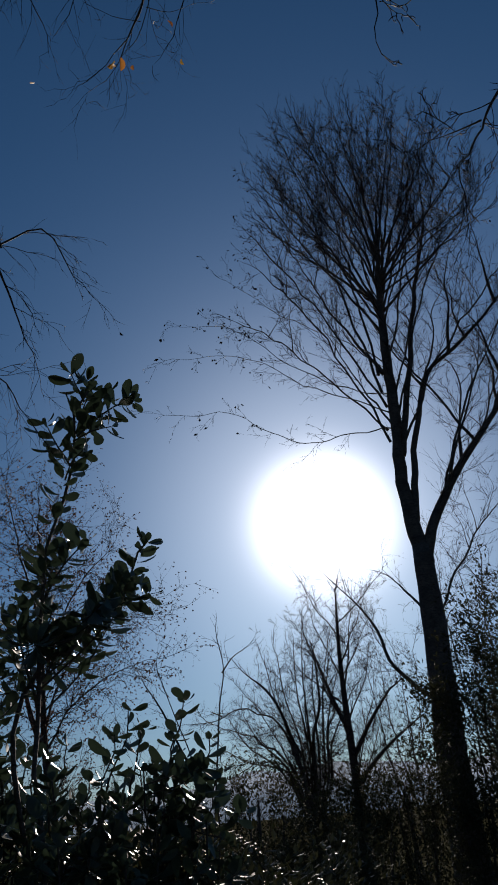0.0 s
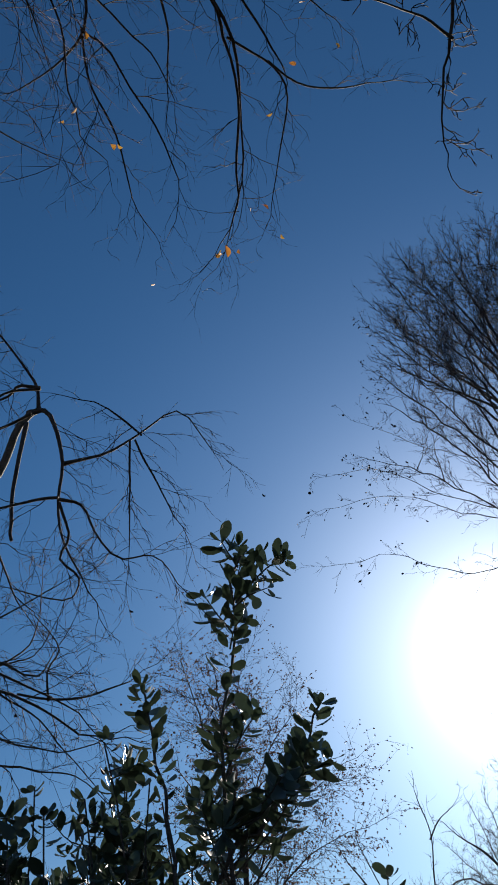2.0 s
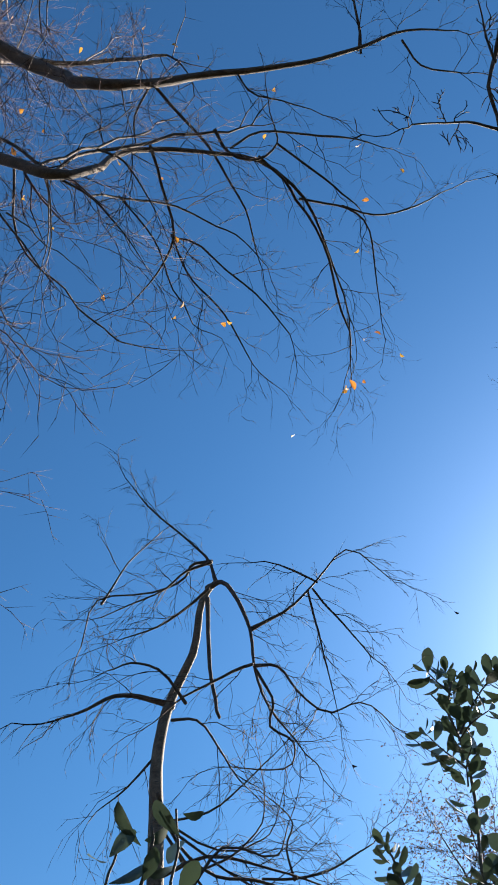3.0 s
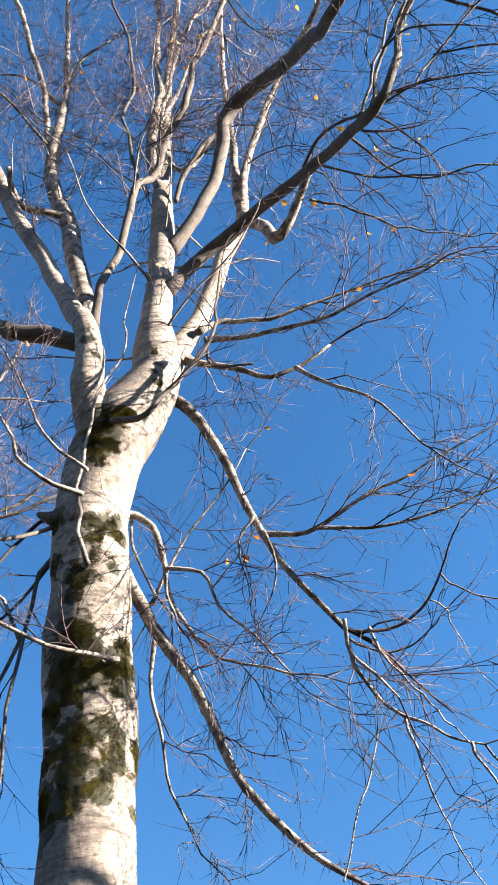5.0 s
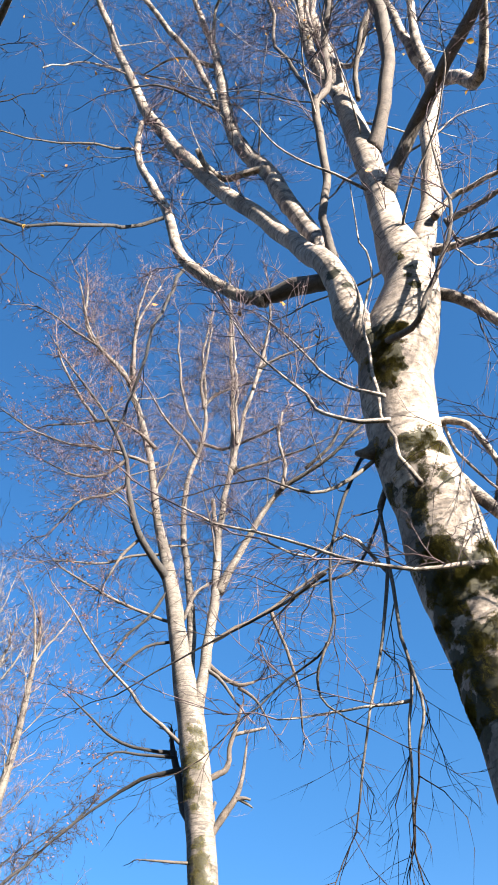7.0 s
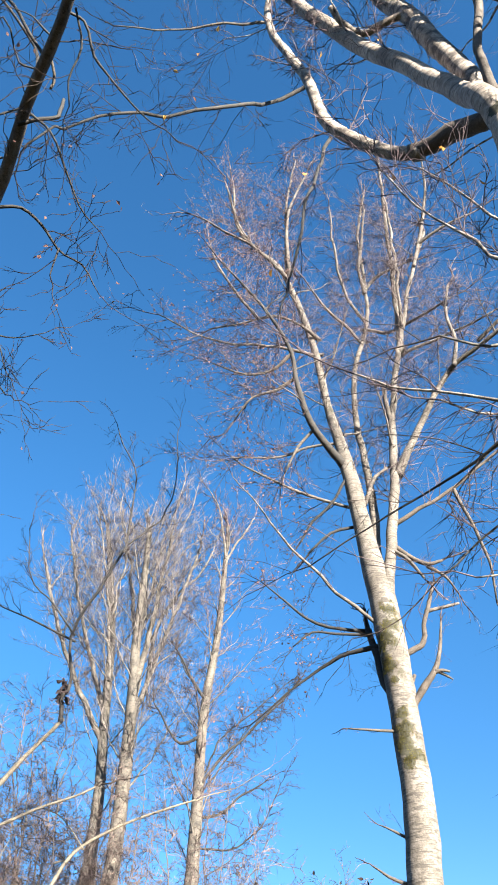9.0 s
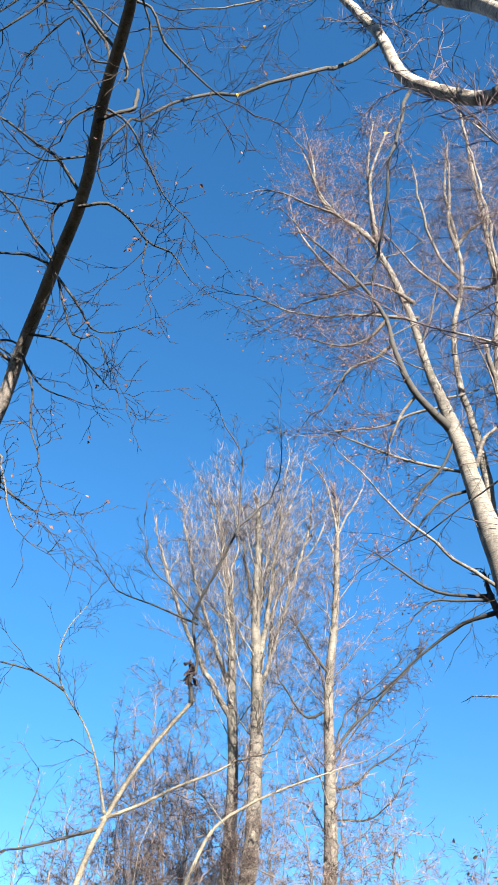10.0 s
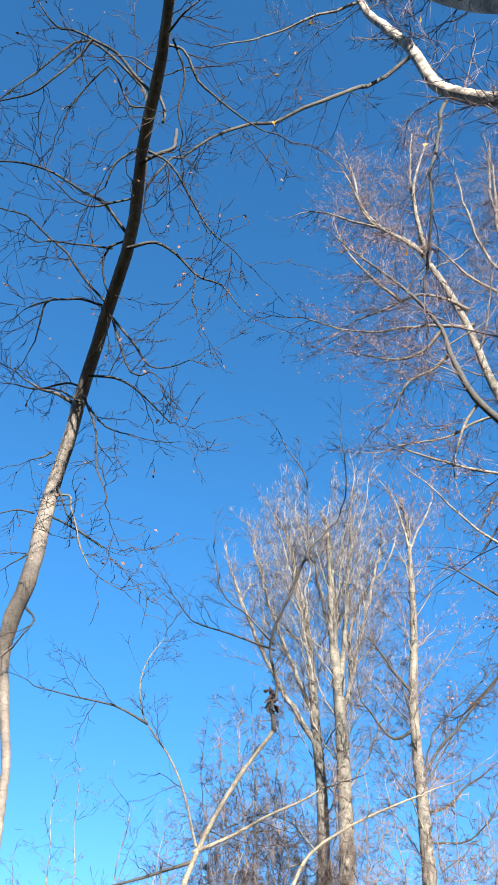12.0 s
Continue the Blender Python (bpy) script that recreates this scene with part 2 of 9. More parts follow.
BARK_BIRCH = bark("birch_bark", (0.185, 0.16, 0.142), (0.07, 0.058, 0.047), (0.042, 0.038, 0.02), 0.62, 0.52, 1.6, 8.0, MOSSY_BIRCH)
BARK_STEM = bark("birch_stem_bark", (0.175, 0.144, 0.125), (0.042, 0.034, 0.03), (0.05, 0.045, 0.02), 0.68, 0.54, 2.6, 8.0)
BARK_GREY = bark("grey_bark", (0.125, 0.108, 0.09), (0.04, 0.034, 0.029), (0.05, 0.046, 0.026), 0.66, 0.58, 1.3, 3.0, (), (0.3, 0.5, 0.7))
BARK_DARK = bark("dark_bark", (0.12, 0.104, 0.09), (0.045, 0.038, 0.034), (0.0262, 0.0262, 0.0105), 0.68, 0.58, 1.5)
BARK_YOUNG = bark("young_bark", (0.199, 0.168, 0.126), (0.0784, 0.063, 0.0473), (0.063, 0.0525, 0.0262), 0.66, 0.6, 4.0)
BARK_BROWN = bark("brown_bark", (0.105, 0.0812, 0.0657), (0.0393, 0.0304, 0.0252), (0.0367, 0.0315, 0.0158), 0.68, 0.6, 4.0)
BARK_LEAN = bark("smooth_bark", (0.15, 0.122, 0.106), (0.062, 0.05, 0.046), (0.1, 0.08, 0.066), 0.75, 0.62, 4.0)
BARK_DULL = bark("dull_bark", (0.165, 0.144, 0.126), (0.062, 0.053, 0.048), (0.035, 0.035, 0.021), 0.7, 0.58, 2.0)
TWIG_BROWN = plain("twig_brown", (0.01, 0.0075, 0.01), (0.105, 0.08, 0.086), 4)
TWIG_RED = plain("twig_reddish", (0.013, 0.0095, 0.011), (0.118, 0.09, 0.09), 6)
TWIG_SCRUB = plain("twig_scrub", (0.014, 0.0105, 0.0105), (0.135, 0.1, 0.09), 3)
TWIG_PALE = plain("twig_pale", (0.018, 0.015, 0.017), (0.13, 0.114, 0.112), 4)
# very dark barks: paint shade on beech, birch and leaning tree; elsewhere dark wood
BARK_SHADE_DARK = bark("shade_dark_bark", (0.036, 0.028, 0.025), (0.014, 0.011, 0.01), (0.02, 0.02, 0.01), 0.7, 0.56, 3.0)
BARK_SHADE_BLACK = bark("shade_black_bark", (0.017, 0.0132, 0.0132), (0.008, 0.0066, 0.0066), (0.02, 0.02, 0.01), 0.7, 0.58, 2.0)
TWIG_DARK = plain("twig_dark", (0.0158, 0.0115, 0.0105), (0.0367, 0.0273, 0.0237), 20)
MOSS = plain("moss", (0.04, 0.036, 0.01), (0.15, 0.128, 0.034), 14, 0.95, 0.01)
LAUREL = leafy("laurel_leaf", (0.034, 0.056, 0.038), (0.058, 0.09, 0.055), 0.4, 0.12, 0.4)
AUTUMN = leafy("autumn_leaf", (0.4, 0.13, 0.03), (0.52, 0.3, 0.05), 0.6, 0.35)
WITHERED = leafy("withered_leaf", (0.07, 0.04, 0.03), (0.15, 0.085, 0.06), 0.7, 0.2)
DRY_LEAF = leafy("dry_leaf", (0.1, 0.05, 0.046), (0.19, 0.11, 0.092), 0.85, 0.4, 0.1)
HEDGE_LEAF = leafy("hedge_leaf", (0.032, 0.038, 0.02), (0.062, 0.062, 0.032), 0.7, 0.14, 0.1)
BRAMBLE_LEAF = leafy("bramble_leaf", (0.034, 0.042, 0.02), (0.07, 0.072, 0.034), 0.4, 0.16, 0.3)
FROND = leafy("bracken_frond", (0.06, 0.06, 0.022), (0.1, 0.085, 0.035), 0.55, 0.3, 0.2)
PLASTER = plain("white_plaster", (0.11, 0.105, 0.095), (0.14, 0.132, 0.12), 3.0, 0.9, 0.004)
GLAZING = plain("dark_glazing", (0.02, 0.022, 0.026), (0.03, 0.033, 0.038), 2.0, 0.08, 0.0)
ROOF_TILE = plain("roof_tile", (0.06, 0.03, 0.022), (0.11, 0.05, 0.035), 9.0, 0.85, 0.02)
GROUND = plain("meadow", (0.03, 0.026, 0.016), (0.05, 0.05, 0.026), 3.0, 1.0, 0.05)
GROUND.node_tree.nodes["Principled BSDF"].inputs["Specular IOR Level"].default_value = 0.0
# aerial haze on the ridge is painted: blue base colour plus a faint glow
RIDGE_HAZE = plain("far_ridge_haze", (0.05, 0.085, 0.13), (0.075, 0.11, 0.16), 0.02, 1.0, 0.5)
RIDGE_HAZE.node_tree.nodes["Principled BSDF"].inputs["Emission Color"].default_value = (0.12, 0.2, 0.29, 1.0)
RIDGE_HAZE.node_tree.nodes["Principled BSDF"].inputs["Emission Strength"].default_value = 0.38

# ---- building blocks ----


class Buffer:
    """Collects tubes and blades for one mesh."""

    def __init__(self):
        self.v, self.f = [], []

    def tube(self, pts, radii, sides=3):
        v, f, first = self.v, self.f, len(self.v)
        n = len(pts)
        ux, uy, uz = 0.31, 0.87, 0.38
        for i in range(n):
            a, c = pts[max(i - 1, 0)], pts[min(i + 1, n - 1)]
            tx, ty, tz = c[0] - a[0], c[1] - a[1], c[2] - a[2]
            ln = math.sqrt(tx * tx + ty * ty + tz * tz) or 1.0
            tx, ty, tz = tx / ln, ty / ln, tz / ln
            # carry the ring's heading on from the ring before, so that the skin does not twist
            dt = ux * tx + uy * ty + uz * tz
            ux, uy, uz = ux - dt * tx, uy - dt * ty, uz - dt * tz
            if abs(ux) + abs(uy) + abs(uz) < 0.05:
                ux, uy, uz = -ty, tx, 0.001
            ln = math.sqrt(ux * ux + uy * uy + uz * uz) or 1.0
            ux, uy, uz = ux / ln, uy / ln, uz / ln
            wx, wy, wz = ty * uz - tz * uy, tz * ux - tx * uz, tx * uy - ty * ux
            x, y, z = pts[i]
            r = radii[i]
            for k in range(sides):
                cc, ss = r * COS[sides][k], r * SIN[sides][k]
                v.append((x + ux * cc + wx * ss, y + uy * cc + wy * ss, z + uz * cc + wz * ss))
        for i in range(n - 1):
            for k in range(sides):
                p, q = first + i * sides + k, first + i * sides + (k + 1) % sides
                f.append((p, q, q + sides, p + sides))
        f.append(tuple(range(first + (n - 1) * sides, first + n * sides)))

    def twig(self, pts, radii):
        """A three-sided tube that ends in a point."""
        v, f, first, n = self.v, self.f, len(self.v), len(pts)
        for i in range(n - 1):
            a, c = pts[max(i - 1, 0)], pts[i + 1]
            tx, ty, tz = c[0] - a[0], c[1] - a[1], c[2] - a[2]
            ln = math.sqrt(tx * tx + ty * ty + tz * tz) or 1.0
            tx, ty, tz = tx / ln, ty / ln, tz / ln
            ux, uy, uz = (-ty, tx, 0.0) if abs(tz) < 0.9 else (0.0, -tz, ty)
            ln = math.sqrt(ux * ux + uy * uy + uz * uz) or 1.0
            ux, uy, uz = ux / ln, uy / ln, uz / ln
            wx, wy, wz = ty * uz - tz * uy, tz * ux - tx * uz, tx * uy - ty * ux
            x, y, z = pts[i]
            r = radii[i]
            for cc, ss in ((r, 0.0), (-0.5 * r, 0.866 * r), (-0.5 * r, -0.866 * r)):
                v.append((x + ux * cc + wx * ss, y + uy * cc + wy * ss, z + uz * cc + wz * ss))
        v.append(pts[-1])
        for i in range(n - 2):
            k = first + i * 3
            f += [(k, k + 1, k + 4, k + 3), (k + 1, k + 2, k + 5, k + 4), (k + 2, k, k + 3, k + 5)]
        k, tip = first + (n - 2) * 3, len(v) - 1
        f += [(k, k + 1, tip), (k + 1, k + 2, tip), (k + 2, k, tip)]

    def blade(self, at, along, across, length, width, cup=0.15):
        """A leaf of ten faces, folded along its midrib."""
        v, f, k = self.v, self.f, len(self.v)
        up = along.cross(across)
        rows = ((0.0, 0.07), (0.2, 0.46), (0.47, 0.9), (0.72, 1.0), (0.91, 0.68), (1.0, 0.14))
        for t, wd in rows:
            c = at + along * (t * length) - up * (0.25 * length * t * t)
            for s in (-1, 0, 1):
                p = c + across * (s * wd * width * 0.5) + up * (abs(s) * wd * width * cup)
                v.append((p.x, p.y, p.z))
        for i in range(len(rows) - 1):
            for s in (0, 1):
                a = k + i * 3 + s
                f.append((a, a + 1, a + 4, a + 3))

    def mesh(self, name, mat, smooth=True):
        me = bpy.data.meshes.new(name)
        me.from_pydata(self.v, [], self.f)
        me.materials.append(mat)
        if smooth:
            me.polygons.foreach_set("use_smooth", [True] * len(me.polygons))
        me.update()
        return me


COS = {s: [math.cos(2 * math.pi * k / s) for k in range(s)] for s in (3, 4, 5, 6, 8, 12, 24)}
SIN = {s: [math.sin(2 * math.pi * k / s) for k in range(s)] for s in (3, 4, 5, 6, 8, 12, 24)}


def part(name, data, parent, label="", kind=""):
    ob = new(name, data)
    ob.parent = parent
    return tagged(ob, label, kind=kind)


def thing(name, label, category, at=(0, 0, 0), group="", kind=""):
    ob = new(name)
    ob.empty_display_size = 0.2
    ob.location = at
    return tagged(ob, label, category, group, kind)


def smooth_line(nodes, steps):
    """A smooth line through the nodes that does not overshoot where they stand unevenly."""
    p = [Vector(a) for a in nodes]
    n = len(p)
    gap = [max((p[i + 1] - p[i]).length, 1e-4) for i in range(n - 1)]
    run = [(p[i + 1] - p[i]) / gap[i] for i in range(n - 1)]
    way = [run[0]] + [(run[i] * gap[i - 1] + run[i - 1] * gap[i]) / (gap[i] + gap[i - 1]) for i in range(1, n - 1)] + [run[-1]]
    out = []
    for i in range(n - 1):
        for s in range(steps):
            t = s / steps
            t2, t3 = t * t, t * t * t
            out.append(p[i] * (2 * t3 - 3 * t2 + 1) + way[i] * gap[i] * (t3 - 2 * t2 + t) + p[i + 1] * (3 * t2 - 2 * t3) + way[i + 1] * gap[i] * (t3 - t2))
    out.append(p[-1])
    return out


def grow(buf, rng, at, way, length, r, spec, level):
    """One twig with its side twigs. spec: droop, lift, curl, fork (side twigs by level), shrink, angle, thin."""
    steps = spec["steps"][level]
    step = length / steps
    pts, rad = [tuple(at)], [r]
    p, d = Vector(at), Vector(way)
    kids = spec["fork"][level] if level < len(spec["fork"]) else 0
    curl = spec["curl"] * (5 / steps) ** 0.5
    # twigs turn a little at every bud, to and fro
    bend = d.cross(Vector((rng.gauss(0, 1), rng.gauss(0, 1), rng.gauss(0, 1)))).normalized() * spec["zig"]
    for i in range(steps):
        d = d + (bend if i % 2 else -bend)
        d = d + Vector((rng.gauss(0, 1), rng.gauss(0, 1), rng.gauss(0, 1))) * curl
        d.z += (spec["lift"] - spec["droop"] * (i + 1) / steps) * 5 / steps
        d.normalize()
        p = p + d * step
        pts.append(tuple(p))
        rad.append(max(r * (1 - 0.7 * (i + 1) / steps), spec["thin"]))
        share = kids / steps
        for _ in range(int(share) + (rng.random() < share % 1)):
            side = d.cross(Vector((rng.gauss(0, 1), rng.gauss(0, 1), rng.gauss(0, 1))))
            if side.length > 1e-4:
                side.normalize()
                q = p - d * step * rng.random()
                grow(buf, rng, q, (d + side * spec["angle"]).normalized(), length * spec["shrink"] * rng.uniform(0.45, 1.15) * (1.2 - 0.5 * i / steps),
                     max(rad[-1] * 0.7, spec["thin"]), spec, level + 1)
    buf.twig(pts, rad)
    if "ends" in spec:
        spec["ends"].append((p.copy(), d.copy()))


BASE = dict(steps=(6, 4, 3), zig=0.14, droop=0.0, lift=0.0, curl=0.16, fork=(2, 1), shrink=0.5, angle=0.75, thin=0.0012, every=0.16, length=0.6, start=0.25, mat=None)


def style(**k):
    s = dict(BASE)
    s.update(k)
    return s


TREE = {}


def limb(tree, name, r0, r1, nodes, tw=None, crown=None, mat=None):
    """A limb through the nodes, tapering from r0 to r1 (or by a radius for each node), with its own sprays of twigs.
    crown: how many rising side limbs it bears, from where to where along it, their length, lean and radius."""
    info = TREE[tree]
    info.setdefault("base", Vector((nodes[0][0], nodes[0][1], 0.0)))
    rng = info["rng"]
    reach = sum((Vector(a) - Vector(c)).length for a, c in zip(nodes, nodes[1:]))
    big = name in ("trunk", "stem")
    thick = r0[0] if isinstance(r0, tuple) else r0
    steps = max(3, min(10, round(reach / len(nodes) / (0.06 + thick))))
    line = smooth_line(nodes, steps)
    n = len(line)
    if info["wander"] and name != "trunk":
        # slow bends and kinks between the nodes
        for i in range(1, n):
            ease = min(1.0, i / 6, (n - i) / 3)
            line[i] = line[i] + Vector(noise.noise_vector(line[i] * 2.2)) * (info["wander"] * ease)
    if thick < 0.032 and name != "trunk" and reach > 0.25:
        # thin wood goes in short straight runs, with a small turn at each old bud
        gap = max(2, n // 11)
        field = [Vector(noise.noise_vector(line[min(k, n - 1)] * (14.0 / reach ** 0.5))) * (0.017 * reach) for k in range(0, n + gap, gap)]
        line = [p + field[i // gap].lerp(field[i // gap + 1], i % gap / gap) for i, p in enumerate(line)]
    if isinstance(r0, tuple):
        radii = [float(r) for r in np.interp([i / steps for i in range(n)], range(len(r0)), r0)]
        r1 = r0[-1]
    else:
        radii = [r0 + (r1 - r0) * (i / (n - 1)) ** (0.85 if big else 0.7) for i in range(n)]
    buf = Buffer()
    sides = 24 if thick > 0.15 else 12 if thick > 0.04 else 8 if thick > 0.015 else 5
    jit = info["knot"] * (0.45 if thick > 0.1 else 1.0)
    body = [r * rng.uniform(1 - jit, 1 + jit) for r in radii]
    pts = [p + Vector((rng.gauss(0, 1), rng.gauss(0, 1), rng.gauss(0, 1))) * (body[i] * jit if 0 < i else 0) for i, p in enumerate(line)]
    if big and nodes[0][2] < 0.05:
        for i, p in enumerate(line):
            if p.z < 0.5:
                body[i] *= 1 + 0.6 * (1 - max(p.z, 0) / 0.5) ** 2
    else:
        # the foot of the limb: sunk into what bears it, with a swollen collar
        t = (line[1] - line[0]).normalized()
        pts.insert(0, line[0] - t * (thick * 1.1))
        body[0] *= 1.18 if name == "limb" else 1.05
        body.insert(0, body[0] * 0.9)
    buf.tube([tuple(p) for p in pts], body, sides)
    buf.f.append(tuple(range(sides - 1, -1, -1)))
    if thick > 0.06:
        # swellings and ribs of the bark
        buf.v = [tuple(Vector(v) + Vector(noise.noise_vector(Vector(v) * 4.0)) * (thick * 0.045)) for v in buf.v]
    skin = mat or (info["bark"] if thick > info["skin"] else info["limb"] if thick > info["fine"] else info["thin"])
    ob = part(name, buf.mesh(name, skin), tree)
    if tw:
        twb = Buffer()
        spec = dict(tw)
        if info["ends"] is not None:
            spec["ends"] = info["ends"]
        d, want = 0.0, spec["every"] * 0.5
        for i in range(1, n):
            seg = line[i] - line[i - 1]
            d += seg.length
            u = i / (n - 1)
            while d > want:
                want += spec["every"] * rng.uniform(0.6, 1.4)
                if u < spec["start"]:
                    continue
                t = seg.normalized()
                side = t.cross(Vector((rng.gauss(0, 1), rng.gauss(0, 1), rng.gauss(0, 1))))
                if side.length < 1e-3:
                    continue
                side.normalize()
                at = line[i - 1].lerp(line[i], rng.random())
                grow(twb, rng, at, (t * 0.7 + side * spec["angle"]).normalized(), spec["length"] * rng.uniform(0.35, 1.2) * (1.15 - 0.45 * u),
                     min(radii[i] * 0.55, spec["length"] * 0.0042 + spec["thin"]), spec, 0)
        # the limb's own tip runs on as a twig
        t = (line[-1] - line[-2]).normalized()
        grow(twb, rng, line[-1], t, spec["length"] * 0.9, r1, spec, 0)
        part("twig_spray", twb.mesh("twig_spray", spec["mat"] or info["twig"]), ob, "", "stuff")
    if crown:
        many, u0, u1, length, lean, r = crown
        turn = rng.random() * 6.28
        for k in range(many):
            u = u0 + (u1 - u0) * (k + rng.random()) / many
            at = line[min(n - 1, int(u * (n - 1)))]
            turn += 2.4 + rng.gauss(0, 0.3)
            out = Vector((math.cos(turn), math.sin(turn), 0))
            size = length * rng.uniform(0.75, 1.1) * (1.25 - 0.75 * u)
            tilt = lean * rng.uniform(0.5, 1.3)
            side = []
            for j in range(5):
                q = j / 4
                side.append(tuple(at + (out * (math.sin(tilt) * (1.25 * q - 0.25 * q * q)) + Vector((0, 0, math.cos(tilt) * q))) * size
                                  + Vector((rng.gauss(0, 1), rng.gauss(0, 1), 0)) * (0.03 * size * q)))
            limb(tree, "limb", r * rng.uniform(0.7, 1.2), r * 0.25, side, tw)
    return ob


def planted(name, label, category, seed, bark_mat, limb_mat, twig_mat, skin=0.03, knot=0.05, ends=False, group="", thin_mat=None, fine=0.02, wander=0.0):
    ob = thing(name, label, category, group=group)
    TREE[ob] = dict(rng=random.Random(seed), bark=bark_mat, limb=limb_mat, twig=twig_mat, skin=skin, knot=knot, ends=[] if ends else None, leaves=[], thin=thin_mat or limb_mat, fine=fine, wander=wander)
    return ob


def leaf_mesh(name, mat, length, width, cup=0.15):
    b = Buffer()
    b.blade(Vector((0, 0, 0)), Vector((0, 1, 0)), Vector((1, 0, 0)), length, width, cup)
    return b.mesh(name, mat)


def shoot(bush, r0, r1, nodes, leaves, size, start):
    """A leafy shoot: its stem, and blades set round it in a spiral, closing in a rosette at the tip."""
    info = TREE[bush]
    rng = info["rng"]
    limb(bush, "stem", r0, r1, nodes)
    line = smooth_line(nodes, 8)
    turn = rng.random() * 6.28
    for k in range(leaves):
        u = start + (1 - start) * min(1.0, (k + rng.random()) / (leaves * 0.85))
        x = u * (len(line) - 1)
        i = min(int(x), len(line) - 2)
        at = line[i].lerp(line[i + 1], x - i)
        t = (line[i + 1] - line[i]).normalized()
        turn += 2.4 + rng.gauss(0, 0.35)
        ref = t.cross(Vector((0.3, 1, 0.1))).normalized()
        out = ref * math.cos(turn) + t.cross(ref) * math.sin(turn)
        along = (out + t * (0.1 + 0.45 * u * rng.random()) + Vector((0, 0, 0.3 * (rng.random() - 0.35)))).normalized()
        across = along.cross(Vector((0, 0, 1)) + out * -0.3 + Vector((rng.gauss(0, 0.6), rng.gauss(0, 0.6), 0)))
        if across.length < 0.05:
            across = along.cross(t)
        across.normalize()
        length = size * rng.uniform(0.6, 1.1) * (1.0 if u < 0.93 else 0.75)
        up = across.cross(along)
        m = Matrix((across, along, up)).transposed().to_4x4()
        m = Matrix.Translation(at + along * r1 * 1.5) @ m @ Matrix.Diagonal((length, length, length, 1))
        info["leaves"].append(m)


def dress(bush, meshes, keep=300):
    """Hangs up the leaves: the foremost as leaves of their own, the rest joined."""
    info = TREE[bush]
    rng = info["rng"]
    order = sorted(info["leaves"], key=lambda m: m.translation.y ** 2 + m.translation.x ** 2 - 3.0 * m.translation.z)
    rest = Buffer()
    for k, m in enumerate(order):
        me = meshes[rng.randrange(len(meshes))]
        if k < keep:
            ob = part("leaf", me, bush)
            ob.matrix_local = m
        else:
            first = len(rest.v)
            rest.v += [tuple(m @ v.co) for v in me.vertices]
            rest.f += [tuple(first + i for i in p.vertices) for p in me.polygons]
    if rest.v:
        part("foliage", rest.mesh("foliage", me.materials[0]), bush, "", "stuff")


def hang(tree, mat, many, length, width, rng, choose=lambda p: True, loose=True, sag=0.6):
    """Leaves left on twig ends: each a part, or one joined mesh."""
    ends = [e for e in TREE[tree]["ends"] if choose(e[0])]
    if not ends:
        return
    meshes = [leaf_mesh("leaf", mat, length * f, width * f, c) for f, c in ((1.0, 0.3), (0.85, 0.5), (1.1, 0.15))]
    joined = Buffer()
    for _ in range(many):
        p, d = ends[rng.randrange(len(ends))]
        along = (Vector((d.x, d.y, d.z * 0.4 - sag)) + Vector((rng.gauss(0, 0.4), rng.gauss(0, 0.4), rng.gauss(0, 0.3)))).normalized()
        across = along.cross(Vector((rng.gauss(0, 1), rng.gauss(0, 1), rng.gauss(0, 0.4))))
        across.normalize()
        if loose:
            ob = part("leaf", meshes[rng.randrange(3)], tree)
            ob.matrix_local = Matrix.Translation(p) @ Matrix((across, along, across.cross(along))).transposed().to_4x4()
        else:
            f = rng.uniform(0.6, 1.1)
            k, up = len(joined.v), along.cross(across)
            for q in (p, p + along * length * f * 0.5 + across * width * f * 0.5 + up * width * 0.2, p + along * length * f, p + along * length * f * 0.5 - across * width * f * 0.5 + up * width * 0.2):
                joined.v.append((q.x, q.y, q.z))
            joined.f += [(k, k + 1, k + 2), (k, k + 2, k + 3)]
    if joined.v:
        part("withered_foliage", joined.mesh("withered_foliage", mat), tree, "", "stuff")


